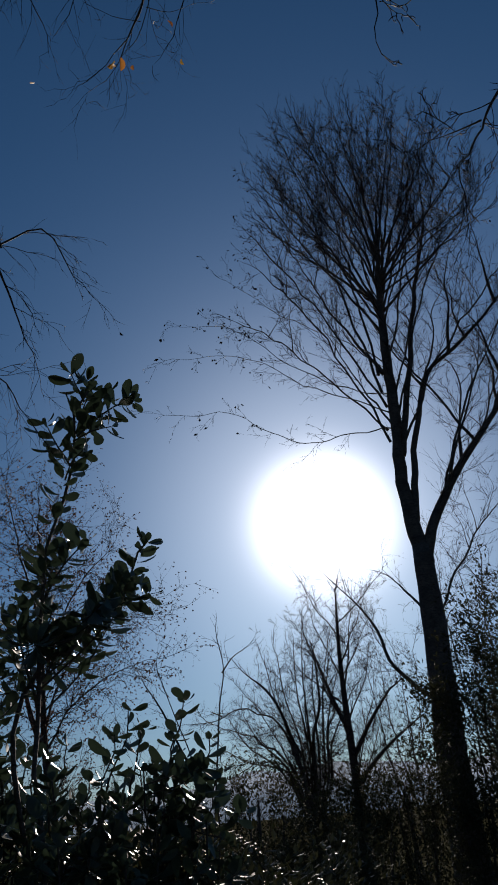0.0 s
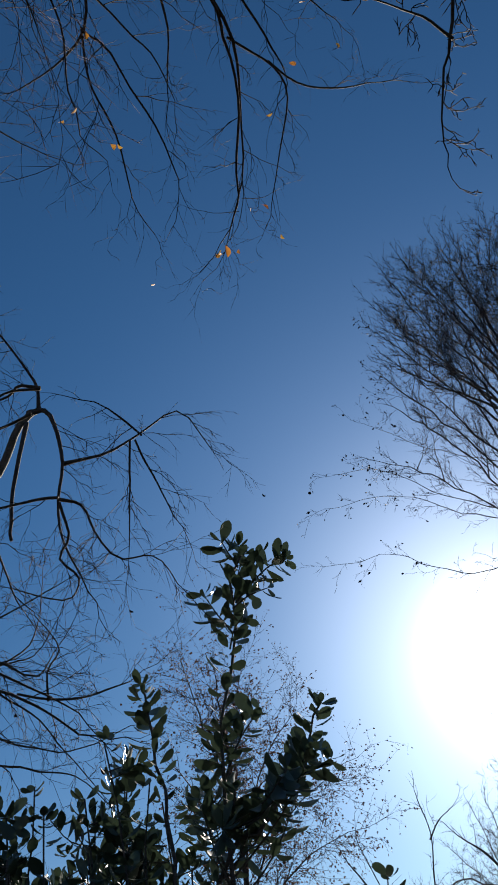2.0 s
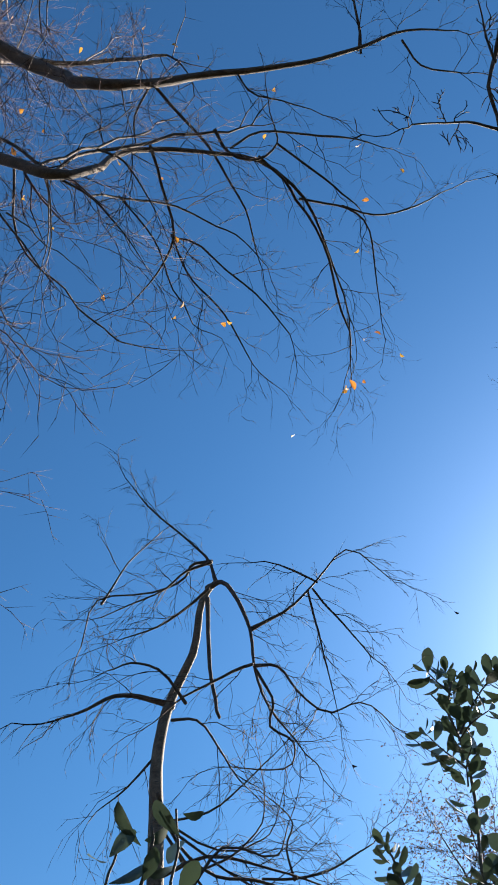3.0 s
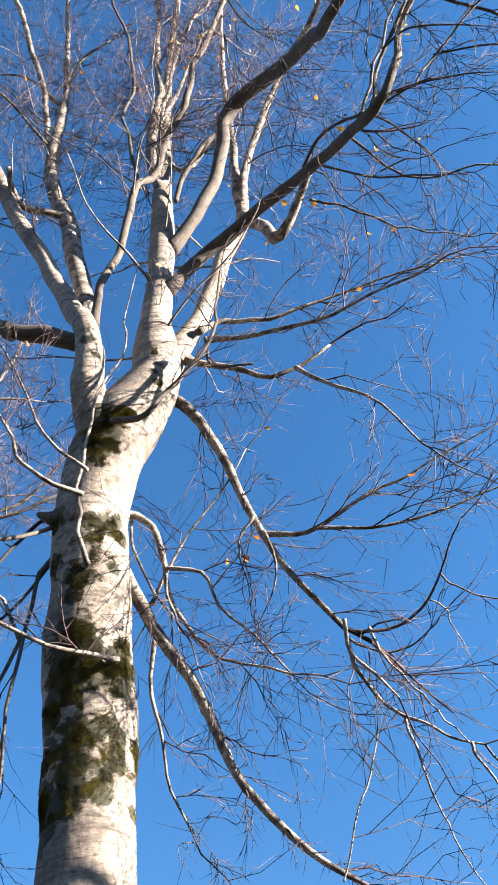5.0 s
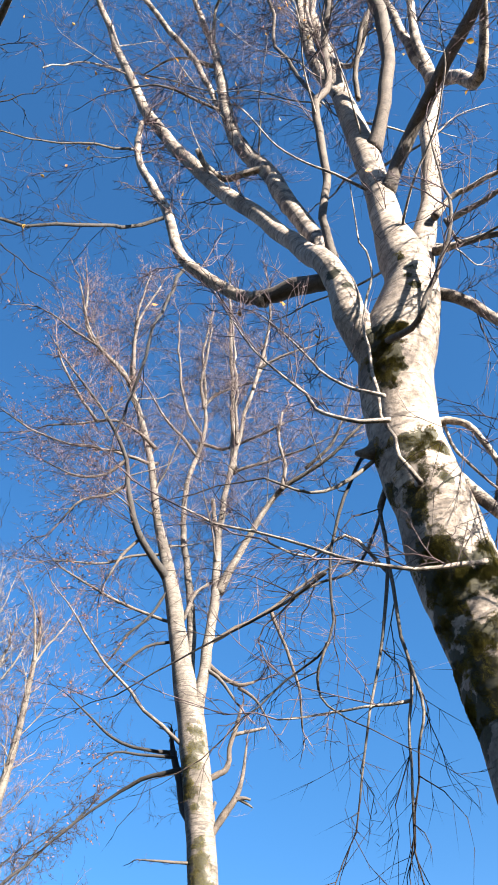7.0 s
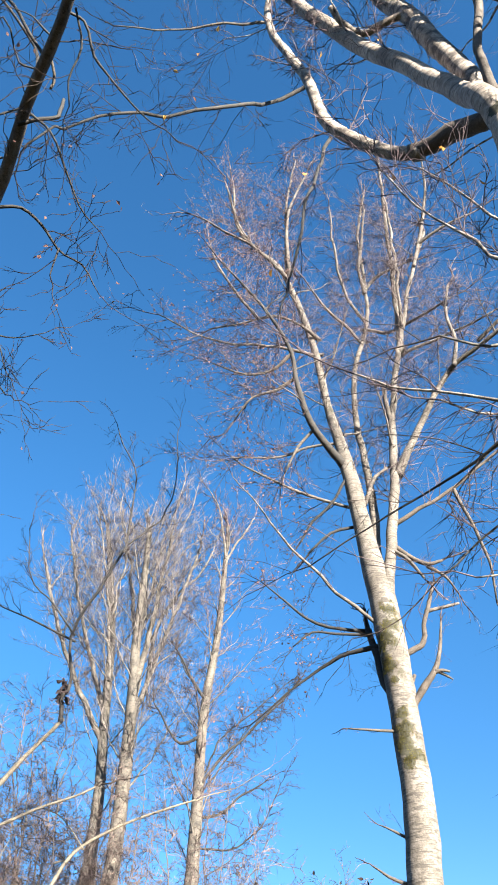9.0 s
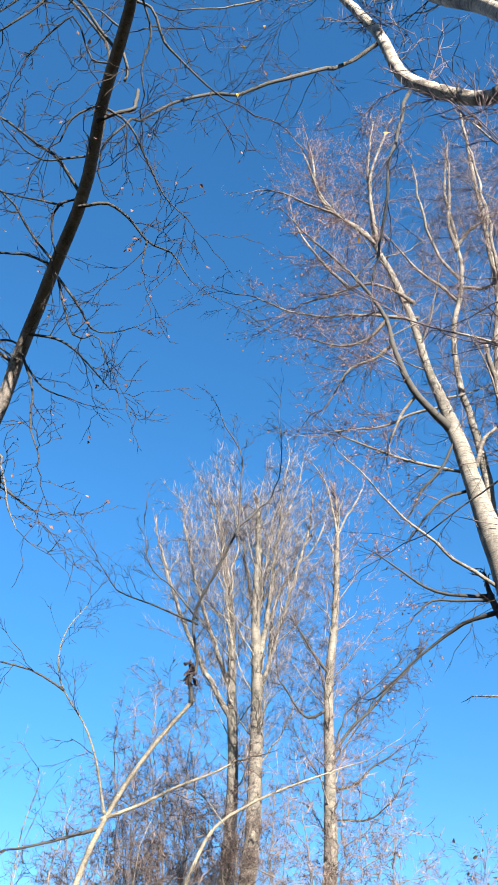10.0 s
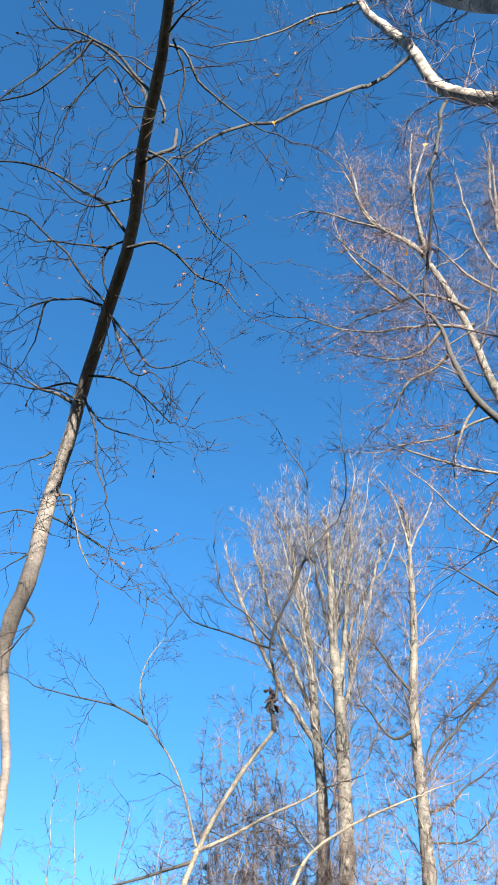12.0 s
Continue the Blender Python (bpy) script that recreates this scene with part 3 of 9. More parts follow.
def shrub(name, label, at, size, many, leaf, mat, seed, stems=5, category="shrub"):
    """A dense evergreen shrub: forked stems inside a ragged mass of small leaves."""
    rng = random.Random(seed)
    ob = planted(name, label, category, seed, BARK_DARK, BARK_DARK, TWIG_DARK, 0.02, 0.05)
    x, y = at
    sx, sy, sz = size
    for k in range(stems):
        a, r = rng.random() * 6.28, rng.random() ** 0.5
        top = (x + sx * 0.6 * r * math.cos(a), y + sy * 0.6 * r * math.sin(a), sz * rng.uniform(0.6, 0.9))
        limb(ob, "stem", 0.03, 0.008, ((x + sx * 0.25 * r * math.cos(a), y + sy * 0.25 * r * math.sin(a), -0.1), (x + sx * 0.45 * r * math.cos(a), y + sy * 0.4 * r * math.sin(a), sz * 0.4), top))
    b = Buffer()
    per = 22
    for _ in range(many // per):
        a, h = rng.random() * 6.28, rng.random() ** 0.7
        fill = math.sqrt(max(0.05, 1 - (h * 1.05 - 0.25) ** 2)) if h > 0.25 else 1.0
        r = fill * rng.random() ** 0.4 * (0.85 + 0.3 * noise.noise(Vector((a * 1.5, h * 3, seed))))
        c = Vector((x + sx * r * math.cos(a), y + sy * r * math.sin(a), sz * h * (0.9 + 0.25 * noise.noise(Vector((a * 2, seed, 0))))))
        d = Vector((math.cos(a) * 0.6, math.sin(a) * 0.6, rng.uniform(0.2, 1.2))).normalized()
        reach = leaf * rng.uniform(3, 8)
        for j in range(per):
            p = c + d * (reach * (j / per)) + Vector((rng.gauss(0, 1), rng.gauss(0, 1), rng.gauss(0, 1))) * leaf * 0.9
            along = (d + Vector((rng.gauss(0, 0.8), rng.gauss(0, 0.8), rng.gauss(0, 0.6)))).normalized()
            across = along.cross(Vector((rng.gauss(0, 0.5), rng.gauss(0, 0.5), 1))).normalized()
            ln, wd = leaf * rng.uniform(0.6, 1.2), leaf * 0.45
            k, up = len(b.v), along.cross(across)
            for q in (p, p + along * ln * 0.5 + across * wd * 0.5 + up * wd * 0.2, p + along * ln, p + along * ln * 0.5 - across * wd * 0.5 + up * wd * 0.2):
                b.v.append((q.x, q.y, max(q.z, 0.0)))
            b.f += [(k, k + 1, k + 2), (k, k + 2, k + 3)]
    part("foliage", b.mesh("foliage", mat, False), ob, "", "stuff")
    return ob


def thicket(name, label, at, many, height, spread, seed, bark_mat, twig_mat, tw, r=0.04, category="shrub", leaves=0):
    """Many bare stems from one stool."""
    ob = planted(name, label, category, seed, bark_mat, bark_mat, twig_mat, 0.01, 0.06, leaves > 0, wander=height * 0.012)
    rng = TREE[ob]["rng"]
    x, y = at
    for k in range(many):
        a, out = rng.random() * 6.28, rng.random() ** 0.6
        h = height * rng.uniform(0.6, 1.0) * (1.1 - 0.3 * out)
        px, py = spread * out * math.cos(a), spread * out * math.sin(a)
        limb(ob, "stem", r * rng.uniform(0.6, 1.3), r * 0.2, tuple(
            (x + px * f + rng.gauss(0, 0.05) * height * 0.2 * f, y + py * f + rng.gauss(0, 0.05) * height * 0.2 * f, z) for f, z in ((0.25, -0.1), (0.45, h * 0.3), (0.75, h * 0.65), (1.0, h))), tw, (3, 0.3, 0.9, h * 0.22, 1.0, r * 0.45) if height > 6.2 else None)
    if leaves:
        hang(ob, TWIG_DARK, leaves, 0.1, 0.055, rng, lambda p: p.z > height * 0.6)
    return ob


# twig habits: U rising, D drooping, O overhead sprays, F fine birch, G gawky, N narrow far crown, A against the sun, T thickets
U = style(steps=(6, 3, 1), lift=0.03, every=0.2, length=0.9, fork=(7, 3), curl=0.2, angle=0.75, shrink=0.58, thin=0.0021, zig=0.22)
U2 = style(lift=0.02, every=0.34, length=0.9, fork=(7, 3), curl=0.2, angle=0.75, shrink=0.58, start=0.62, thin=0.0017, steps=(6, 3, 1), zig=0.22)
D = style(zig=0.22, droop=0.05, every=0.24, length=0.75, fork=(7, 3), curl=0.2, angle=0.7, shrink=0.58, steps=(5, 3, 1), thin=0.0017)
# DD, O and GD: a darker twig colour stands in for shade
DD = style(mat=TWIG_DARK, zig=0.25, droop=0.06, every=0.3, length=0.65, fork=(6, 2), curl=0.2, angle=0.7, shrink=0.58, steps=(5, 3, 1))
D4 = style(droop=0.04, every=0.42, length=0.5, fork=(3, 1), curl=0.16, angle=0.65, shrink=0.5, steps=(5, 2, 1), zig=0.12)
O = style(mat=TWIG_DARK, droop=0.06, every=0.3, length=0.62, fork=(5, 2), curl=0.22, angle=0.8, shrink=0.58, steps=(6, 3, 1), zig=0.26)
F1 = style(zig=0.2, lift=0.01, droop=0.03, every=0.1, length=0.95, fork=(8, 3), curl=0.14, angle=0.7, thin=0.0023, start=0.55, shrink=0.52, steps=(4, 2, 1))
F = style(steps=(4, 2, 1), zig=0.2, lift=0.01, droop=0.03, every=0.11, length=0.95, fork=(8, 3), curl=0.14, angle=0.7, thin=0.0023, shrink=0.52)
G = style(zig=0.3, lift=0.03, every=0.15, length=0.45, fork=(5, 2), curl=0.15, angle=0.8, shrink=0.6)
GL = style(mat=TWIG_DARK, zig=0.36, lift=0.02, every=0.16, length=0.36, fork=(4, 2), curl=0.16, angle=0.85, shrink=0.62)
GD = style(mat=TWIG_DARK, zig=0.3, lift=0.03, every=0.11, length=0.45, fork=(5, 2), curl=0.16, angle=0.8, shrink=0.6)
G2 = style(lift=0.04, every=0.12, length=0.25, fork=(3,), curl=0.2, angle=0.7)
N = style(steps=(4, 2, 1), zig=0.06, lift=0.055, every=0.24, length=1.5, fork=(7, 3), curl=0.11, angle=0.66, thin=0.0048)
N3 = style(steps=(4, 2, 1), mat=TWIG_DARK, lift=0.03, every=0.2, length=0.9, fork=(8, 4), curl=0.2, angle=0.8, thin=0.0042, zig=0.2)
N2 = style(steps=(4, 2, 1), zig=0.06, lift=0.05, every=0.2, length=1.1, fork=(8, 4), curl=0.13, angle=0.65, thin=0.0042)
A = style(steps=(4, 2, 1), lift=0.05, every=0.31, length=1.1, fork=(8, 3), curl=0.12, angle=0.6, thin=0.0025)
H = style(steps=(4, 2, 1), lift=0.03, every=0.14, length=0.7, fork=(9, 4), curl=0.22, angle=0.85, thin=0.0022, zig=0.2)
A4 = style(steps=(4, 2, 1), lift=0.05, every=0.2, length=0.75, fork=(7, 3), curl=0.14, angle=0.6, thin=0.0028)
A2 = style(steps=(5, 3, 2), droop=0.05, every=0.2, length=0.6, fork=(5, 2), curl=0.16, angle=0.7, thin=0.002)
A3 = style(steps=(4, 2, 1), lift=0.05, every=0.2, length=0.95, fork=(8, 4), curl=0.16, angle=0.65, thin=0.0025)
L = style(steps=(4, 2, 1), lift=0.02, every=0.07, length=0.95, fork=(9, 4), curl=0.2, angle=0.8, thin=0.0019)
D3 = style(zig=0.3, droop=0.05, every=0.16, length=0.5, fork=(6, 3), curl=0.2, angle=0.8, thin=0.0013, shrink=0.58, steps=(5, 3, 1))
D2 = style(zig=0.22, droop=0.13, every=0.11, length=0.45, fork=(5, 2), curl=0.16, angle=0.65, thin=0.0013, shrink=0.58, steps=(5, 3, 1))
K = style(lift=0.0, every=0.075, length=0.3, fork=(4, 2), curl=0.3, angle=0.9, thin=0.0018)
T1 = style(steps=(4, 2, 1), zig=0.26, lift=0.01, every=0.2, length=0.95, fork=(8, 3), curl=0.24, angle=1.0, thin=0.0046)
T2 = style(steps=(5, 3, 2), lift=0.02, every=0.19, length=0.6, fork=(5, 2), curl=0.24, angle=1.0, thin=0.0015, zig=0.24)

# ---- ground and distance ----


def ground():
    b = Buffer()
    xs = [-4000, -900, -200, -60] + [i * 3.0 for i in range(-13, 14)] + [60, 200, 900, 4000]
    for y in xs:
        for x in xs:
            near = abs(x) < 50 and abs(y) < 50
            b.v.append((x, y, (noise.noise(Vector((x * 0.11, y * 0.11, 0))) * 0.18 if near else 0.0) * (0.0 if math.hypot(x, y) < 1.5 else 1.0) - 0.05))
    m = len(xs)
    for j in range(m - 1):
        for i in range(m - 1):
            b.f.append((j * m + i, j * m + i + 1, j * m + m + i + 1, j * m + m + i))
    ob = new("ground", b.mesh("ground", GROUND))
    return tagged(ob, "rough winter meadow with brown leaf litter", "ground", kind="structure")


ground()


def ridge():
    """Mountain ridge beyond the valley; its haze is painted colour and glow."""
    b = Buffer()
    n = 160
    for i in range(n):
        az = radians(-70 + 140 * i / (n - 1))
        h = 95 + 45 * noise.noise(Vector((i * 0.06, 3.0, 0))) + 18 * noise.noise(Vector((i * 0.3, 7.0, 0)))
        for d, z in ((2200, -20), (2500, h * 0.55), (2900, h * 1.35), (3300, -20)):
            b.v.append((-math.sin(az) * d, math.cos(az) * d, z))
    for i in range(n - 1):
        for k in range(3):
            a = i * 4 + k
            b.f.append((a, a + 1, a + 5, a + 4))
    ob = new("backdrop", b.mesh("backdrop", RIDGE_HAZE))
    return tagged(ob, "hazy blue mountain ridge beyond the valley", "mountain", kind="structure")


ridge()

# ---- the beech ----
beech = planted("beech", "tall grey beech with mossy trunk and bare spreading limbs", "tree", 11, BARK_BEECH, BARK_LIMB, TWIG_BROWN, 0.1, 0.04, True, "", BARK_BRANCH, 0.021, 0.025)
limb(beech, "trunk", (0.24, 0.215, 0.1884, 0.2058, 0.2092, 0.1982, 0.1894, 0.1952, 0.2131, 0.2235, 0.1959, 0.1599, 0.1508, 0.1040, 0.1001, 0.1040, 0.0865, 0.0687, 0.0636, 0.0529, 0.0348), 0, ((-2.96, -0.90, -0.08), (-2.94, -0.89, 1.64), (-2.90, -0.89, 3.27), (-2.86, -0.88, 3.81), (-2.81, -0.88, 4.05), (-2.72, -0.85, 4.42), (-2.63, -0.83, 4.81), (-2.59, -0.80, 4.99), (-2.55, -0.74, 5.21), (-2.51, -0.64, 5.43), (-2.49, -0.53, 5.61), (-2.47, -0.42, 5.80), (-2.43, -0.39, 6.03), (-2.39, -0.37, 6.38), (-2.39, -0.31, 7.05), (-2.38, -0.27, 7.66), (-2.36, -0.23, 8.64), (-2.35, -0.16, 9.74), (-2.32, -0.10, 10.86), (-2.13, 0.11, 13.06), (-1.28, 0.65, 15.61)), tw=U2, crown=(15, 0.6, 0.97, 2.1, 1.0, 0.012))
limb(beech, "limb", (0.1043, 0.0848, 0.0693, 0.0670, 0.0663, 0.0656, 0.0625), 0, ((-2.47, -0.38, 5.81), (-2.50, -0.25, 6.16), (-2.52, -0.15, 6.43), (-2.56, -0.05, 6.78), (-2.55, 0.07, 7.16), (-2.55, 0.20, 7.60), (-2.50, 0.43, 8.13)))
limb(beech, "limb", (0.0572, 0.0486, 0.0438, 0.0354, 0.0312, 0.0268, 0.0205, 0.0135), 0, ((-2.48, 0.43, 8.08), (-2.38, 0.54, 7.55), (-2.31, 0.62, 7.19), (-2.23, 0.72, 7.25), (-2.13, 0.81, 7.32), (-1.97, 0.93, 7.38), (-1.87, 1.06, 7.39), (-1.66, 1.25, 7.13)), tw=U)
limb(beech, "limb", (0.0577, 0.0433, 0.0413, 0.0381, 0.0321, 0.0244, 0.0129), 0, ((-2.50, 0.43, 8.13), (-2.47, 0.44, 8.64), (-2.46, 0.49, 9.37), (-2.40, 0.55, 10.02), (-2.21, 0.74, 12.34), (-1.74, 1.00, 14.37), (-0.61, 1.39, 16.01)), tw=U, crown=(8, 0.3, 0.95, 1.7, 1.05, 0.0095))
limb(beech, "limb", (0.0493, 0.0375, 0.0367, 0.0351, 0.0334, 0.0264, 0.0223, 0.0118), 0, ((-2.49, 0.44, 8.34), (-2.39, 0.59, 9.15), (-2.29, 0.80, 9.73), (-2.14, 1.02, 10.22), (-1.96, 1.30, 10.73), (-1.64, 1.58, 10.62), (-1.27, 1.75, 10.40), (-0.65, 1.87, 9.39)), tw=U, crown=(8, 0.3, 0.95, 1.7, 1.05, 0.0095))
# brown bark here and overhead stands in for the limbs' shaded undersides
limb(beech, "limb", (0.0579, 0.0528, 0.0561, 0.0611, 0.0654, 0.0680, 0.0636, 0.0568, 0.0504, 0.0428, 0.0397, 0.0356, 0.0276, 0.0190, 0.0149, 0.0098, 0.0047), 0, ((-2.37, -0.19, 7.56), (-2.29, 0.04, 7.87), (-2.19, 0.28, 8.44), (-2.09, 0.41, 8.89), (-1.96, 0.48, 9.22), (-1.85, 0.65, 9.31), (-1.72, 0.87, 9.18), (-1.50, 1.07, 8.74), (-1.29, 1.21, 8.29), (-1.05, 1.25, 7.61), (-0.91, 1.35, 7.53), (-0.80, 1.44, 7.55), (-0.39, 1.75, 7.74), (0.11, 2.06, 7.74), (0.61, 2.35, 7.86), (1.00, 2.55, 8.02), (1.35, 2.81, 8.04)), mat=BARK_BROWN, tw=O)
limb(beech, "limb", (0.0483, 0.0496, 0.0479, 0.0451, 0.0416, 0.0382, 0.0353, 0.0332, 0.0314, 0.0264, 0.0194, 0.0153, 0.0133, 0.0111, 0.0080, 0.0062, 0.0030), 0, ((-2.37, -0.25, 6.82), (-2.32, -0.03, 7.06), (-2.25, 0.18, 7.18), (-2.13, 0.43, 7.17), (-1.98, 0.62, 7.05), (-1.84, 0.79, 6.92), (-1.62, 0.97, 6.60), (-1.44, 1.09, 6.37), (-1.30, 1.16, 6.16), (-1.22, 1.23, 6.16), (-1.03, 1.60, 7.05), (-0.69, 1.90, 7.07), (-0.39, 2.27, 7.18), (-0.29, 2.67, 7.05), (-0.38, 3.10, 7.03), (-0.53, 3.60, 6.85), (-0.79, 3.87, 6.46)), mat=BARK_BROWN, tw=O)
limb(beech, "branch", 0.0079, 0.0029, ((0.63, 2.38, 7.90), (0.72, 2.30, 8.00), (0.90, 2.19, 8.20)), mat=BARK_BROWN, tw=O)
limb(beech, "branch", (0.0119, 0.0108, 0.0096, 0.0070, 0.0042), 0, ((-0.90, 1.67, 7.06), (-1.00, 1.88, 6.98), (-1.15, 2.16, 6.82), (-1.42, 2.30, 6.76), (-1.70, 2.35, 6.76)), mat=BARK_BROWN, tw=O)
limb(beech, "branch", (0.0082, 0.0070, 0.0071, 0.0043), 0, ((-1.16, 2.16, 6.82), (-1.23, 2.46, 6.66), (-1.19, 2.75, 6.53), (-1.24, 3.11, 6.33)), mat=BARK_BROWN, tw=O)
limb(beech, "branch", (0.0068, 0.0084, 0.0070, 0.0071, 0.0043), 0, ((-1.15, 2.18, 6.80), (-1.08, 2.26, 6.81), (-1.00, 2.53, 6.65), (-0.93, 2.78, 6.58), (-0.90, 3.13, 6.40)), mat=BARK_BROWN, tw=O)
limb(beech, "branch", (0.0084, 0.0076, 0.0079, 0.0068, 0.0056, 0.0029), 0, ((-1.28, 1.47, 6.45), (-1.21, 1.68, 6.69), (-1.06, 1.90, 6.80), (-0.95, 2.17, 6.87), (-0.81, 2.44, 6.79), (-0.76, 2.74, 6.67)), mat=BARK_BROWN, tw=O)
limb(beech, "branch", (0.0126, 0.0114, 0.0102, 0.0073, 0.0045), 0, ((-0.71, 1.55, 7.64), (-0.68, 1.83, 7.53), (-0.65, 2.18, 7.35), (-0.70, 2.51, 7.17), (-0.81, 2.81, 7.00)), mat=BARK_BROWN, tw=O)
limb(beech, "branch", (0.0124, 0.0111, 0.0098, 0.0070, 0.0056), 0, ((-0.52, 1.92, 7.21), (-0.52, 2.07, 7.14), (-0.38, 2.23, 7.10), (-0.22, 2.24, 7.13), (-0.17, 2.16, 7.22)), mat=BARK_BROWN, tw=O)
limb(beech, "branch", (0.0112, 0.0116, 0.0103, 0.0107, 0.0093, 0.0063, 0.0048, 0.0032), 0, ((-0.38, 2.23, 7.10), (-0.34, 2.57, 7.08), (-0.34, 2.78, 7.02), (-0.41, 3.16, 6.93), (-0.55, 3.46, 6.75), (-0.61, 3.68, 6.66), (-0.71, 3.81, 6.59), (-0.83, 3.89, 6.55)), mat=BARK_BROWN, tw=O)
limb(beech, "branch", (0.0102, 0.0089, 0.0073, 0.0060, 0.0046), 0, ((-0.32, 2.66, 7.06), (-0.12, 2.85, 7.01), (-0.03, 3.00, 6.90), (-0.11, 3.24, 6.79), (-0.28, 3.53, 6.62)), mat=BARK_BROWN, tw=O)
limb(beech, "branch", (0.0089, 0.0073, 0.0073, 0.0043), 0, ((-0.10, 2.87, 7.00), (0.05, 3.03, 6.90), (0.27, 3.14, 6.85), (0.51, 3.14, 6.78)), mat=BARK_BROWN, tw=O)
limb(beech, "branch", (0.0084, 0.0086, 0.0073, 0.0044), 0, ((-0.22, 2.25, 7.13), (-0.14, 2.50, 7.05), (-0.05, 2.77, 6.97), (-0.01, 2.96, 6.95)), mat=BARK_BROWN, tw=O)
limb(beech, "branch", (0.0083, 0.0082, 0.0084, 0.0086, 0.0058, 0.0030), 0, ((-0.49, 2.05, 7.12), (-0.27, 2.09, 7.12), (-0.07, 2.29, 7.13), (0.08, 2.45, 7.16), (0.24, 2.62, 7.18), (0.42, 2.84, 7.16)), mat=BARK_BROWN, tw=O)
limb(beech, "branch", (0.0123, 0.0120, 0.0130, 0.0122, 0.0110), 0, ((-1.30, 1.19, 6.28), (-1.22, 1.29, 6.63), (-1.00, 1.56, 6.99), (-0.74, 1.77, 7.15), (-0.51, 1.93, 7.20)), mat=BARK_BROWN, tw=O)
limb(beech, "branch", (0.0091, 0.0073, 0.0063, 0.0066, 0.0054, 0.0041), 0, ((-1.51, 1.05, 6.49), (-1.85, 1.50, 6.40), (-1.84, 1.82, 6.39), (-1.86, 2.08, 6.42), (-1.81, 2.31, 6.36), (-1.74, 2.47, 6.37)), mat=BARK_BROWN, tw=O)
limb(beech, "branch", (0.0063, 0.0066, 0.0055, 0.0042), 0, ((-1.21, 1.68, 6.69), (-1.23, 2.02, 6.64), (-1.36, 2.37, 6.57), (-1.39, 2.63, 6.46)), mat=BARK_BROWN, tw=O)
limb(beech, "branch", (0.0087, 0.0073, 0.0059, 0.0044), 0, ((-0.19, 1.87, 7.76), (-0.19, 1.99, 7.65), (-0.03, 2.21, 7.62), (0.11, 2.36, 7.52)), mat=BARK_BROWN, tw=O)
limb(beech, "branch", (0.0091, 0.0107, 0.0091), 0, ((0.64, 2.41, 7.91), (0.73, 2.30, 8.03), (0.81, 2.16, 8.18)), mat=BARK_BROWN, tw=O)
limb(beech, "branch", (0.0093, 0.0078, 0.0063), 0, ((0.95, 2.57, 7.98), (0.95, 2.75, 7.81), (1.16, 2.97, 7.80)), mat=BARK_BROWN, tw=O)
limb(beech, "branch", (0.0098, 0.0084, 0.0056), 0, ((-0.73, 1.53, 7.65), (-0.93, 1.59, 7.54), (-1.03, 1.70, 7.41)), mat=BARK_BROWN, tw=O)
# limb across the main stem: its shade is painted as brown bark
limb(beech, "limb", (0.0306, 0.0270, 0.0297, 0.0317, 0.0308, 0.0315, 0.0331, 0.0340, 0.0303, 0.0273, 0.0235, 0.0144), 0, ((-2.16, -0.73, 6.19), (-2.18, -0.67, 6.61), (-2.19, -0.58, 7.28), (-2.12, -0.47, 7.82), (-2.07, -0.39, 8.22), (-2.06, -0.26, 8.42), (-1.89, -0.09, 8.97), (-1.78, 0.09, 9.30), (-1.65, 0.35, 9.90), (-1.45, 0.67, 11.03), (-1.15, 1.11, 12.36), (-0.78, 1.51, 13.49)), mat=BARK_BROWN, tw=U, crown=(8, 0.3, 0.95, 1.7, 1.05, 0.0095))
limb(beech, "branch", 0.03, 0.01, ((-2.32, -0.17, 10.06), (-2.27, 0.05, 9.02), (-2.15, 0.39, 9.53), (-2.03, 0.70, 10.81)), tw=U)
limb(beech, "limb", (0.0516, 0.0594, 0.0591, 0.0475, 0.0382, 0.0328, 0.0223), 0, ((-2.32, -0.23, 8.80), (-2.29, -0.27, 9.65), (-2.24, -0.21, 10.66), (-2.16, -0.08, 11.69), (-2.02, -0.03, 13.24), (-1.73, 0.12, 14.41), (-1.23, 0.29, 15.97)), tw=U, crown=(8, 0.3, 0.95, 1.7, 1.05, 0.0095))
limb(beech, "limb", (0.0300, 0.0180, 0.0110, 0.0062), 0, ((-2.30, -0.15, 10.64), (-2.01, 0.49, 12.92), (-1.46, 1.20, 13.86), (-0.65, 1.66, 13.50)), tw=U)
limb(beech, "limb", (0.1533, 0.1104, 0.0947, 0.0896, 0.0785, 0.0680, 0.0657, 0.0666, 0.0677, 0.0663, 0.0637, 0.0591, 0.0531, 0.0433, 0.0308, 0.0155), 0, ((-2.49, -0.73, 5.28), (-2.36, -0.76, 5.45), (-2.26, -0.77, 5.64), (-2.22, -0.75, 5.88), (-2.17, -0.76, 6.12), (-2.24, -0.91, 6.61), (-2.23, -1.08, 7.21), (-2.17, -1.27, 7.83), (-2.09, -1.50, 8.58), (-1.99, -1.64, 9.13), (-1.85, -1.85, 10.04), (-1.66, -2.01, 10.88), (-1.46, -2.08, 11.73), (-1.07, -2.10, 12.96), (-0.48, -2.02, 14.21), (0.45, -1.57, 14.99)), tw=style(**{**U, 'start': 0.45}), crown=(9, 0.48, 0.95, 1.7, 1.05, 0.0095))
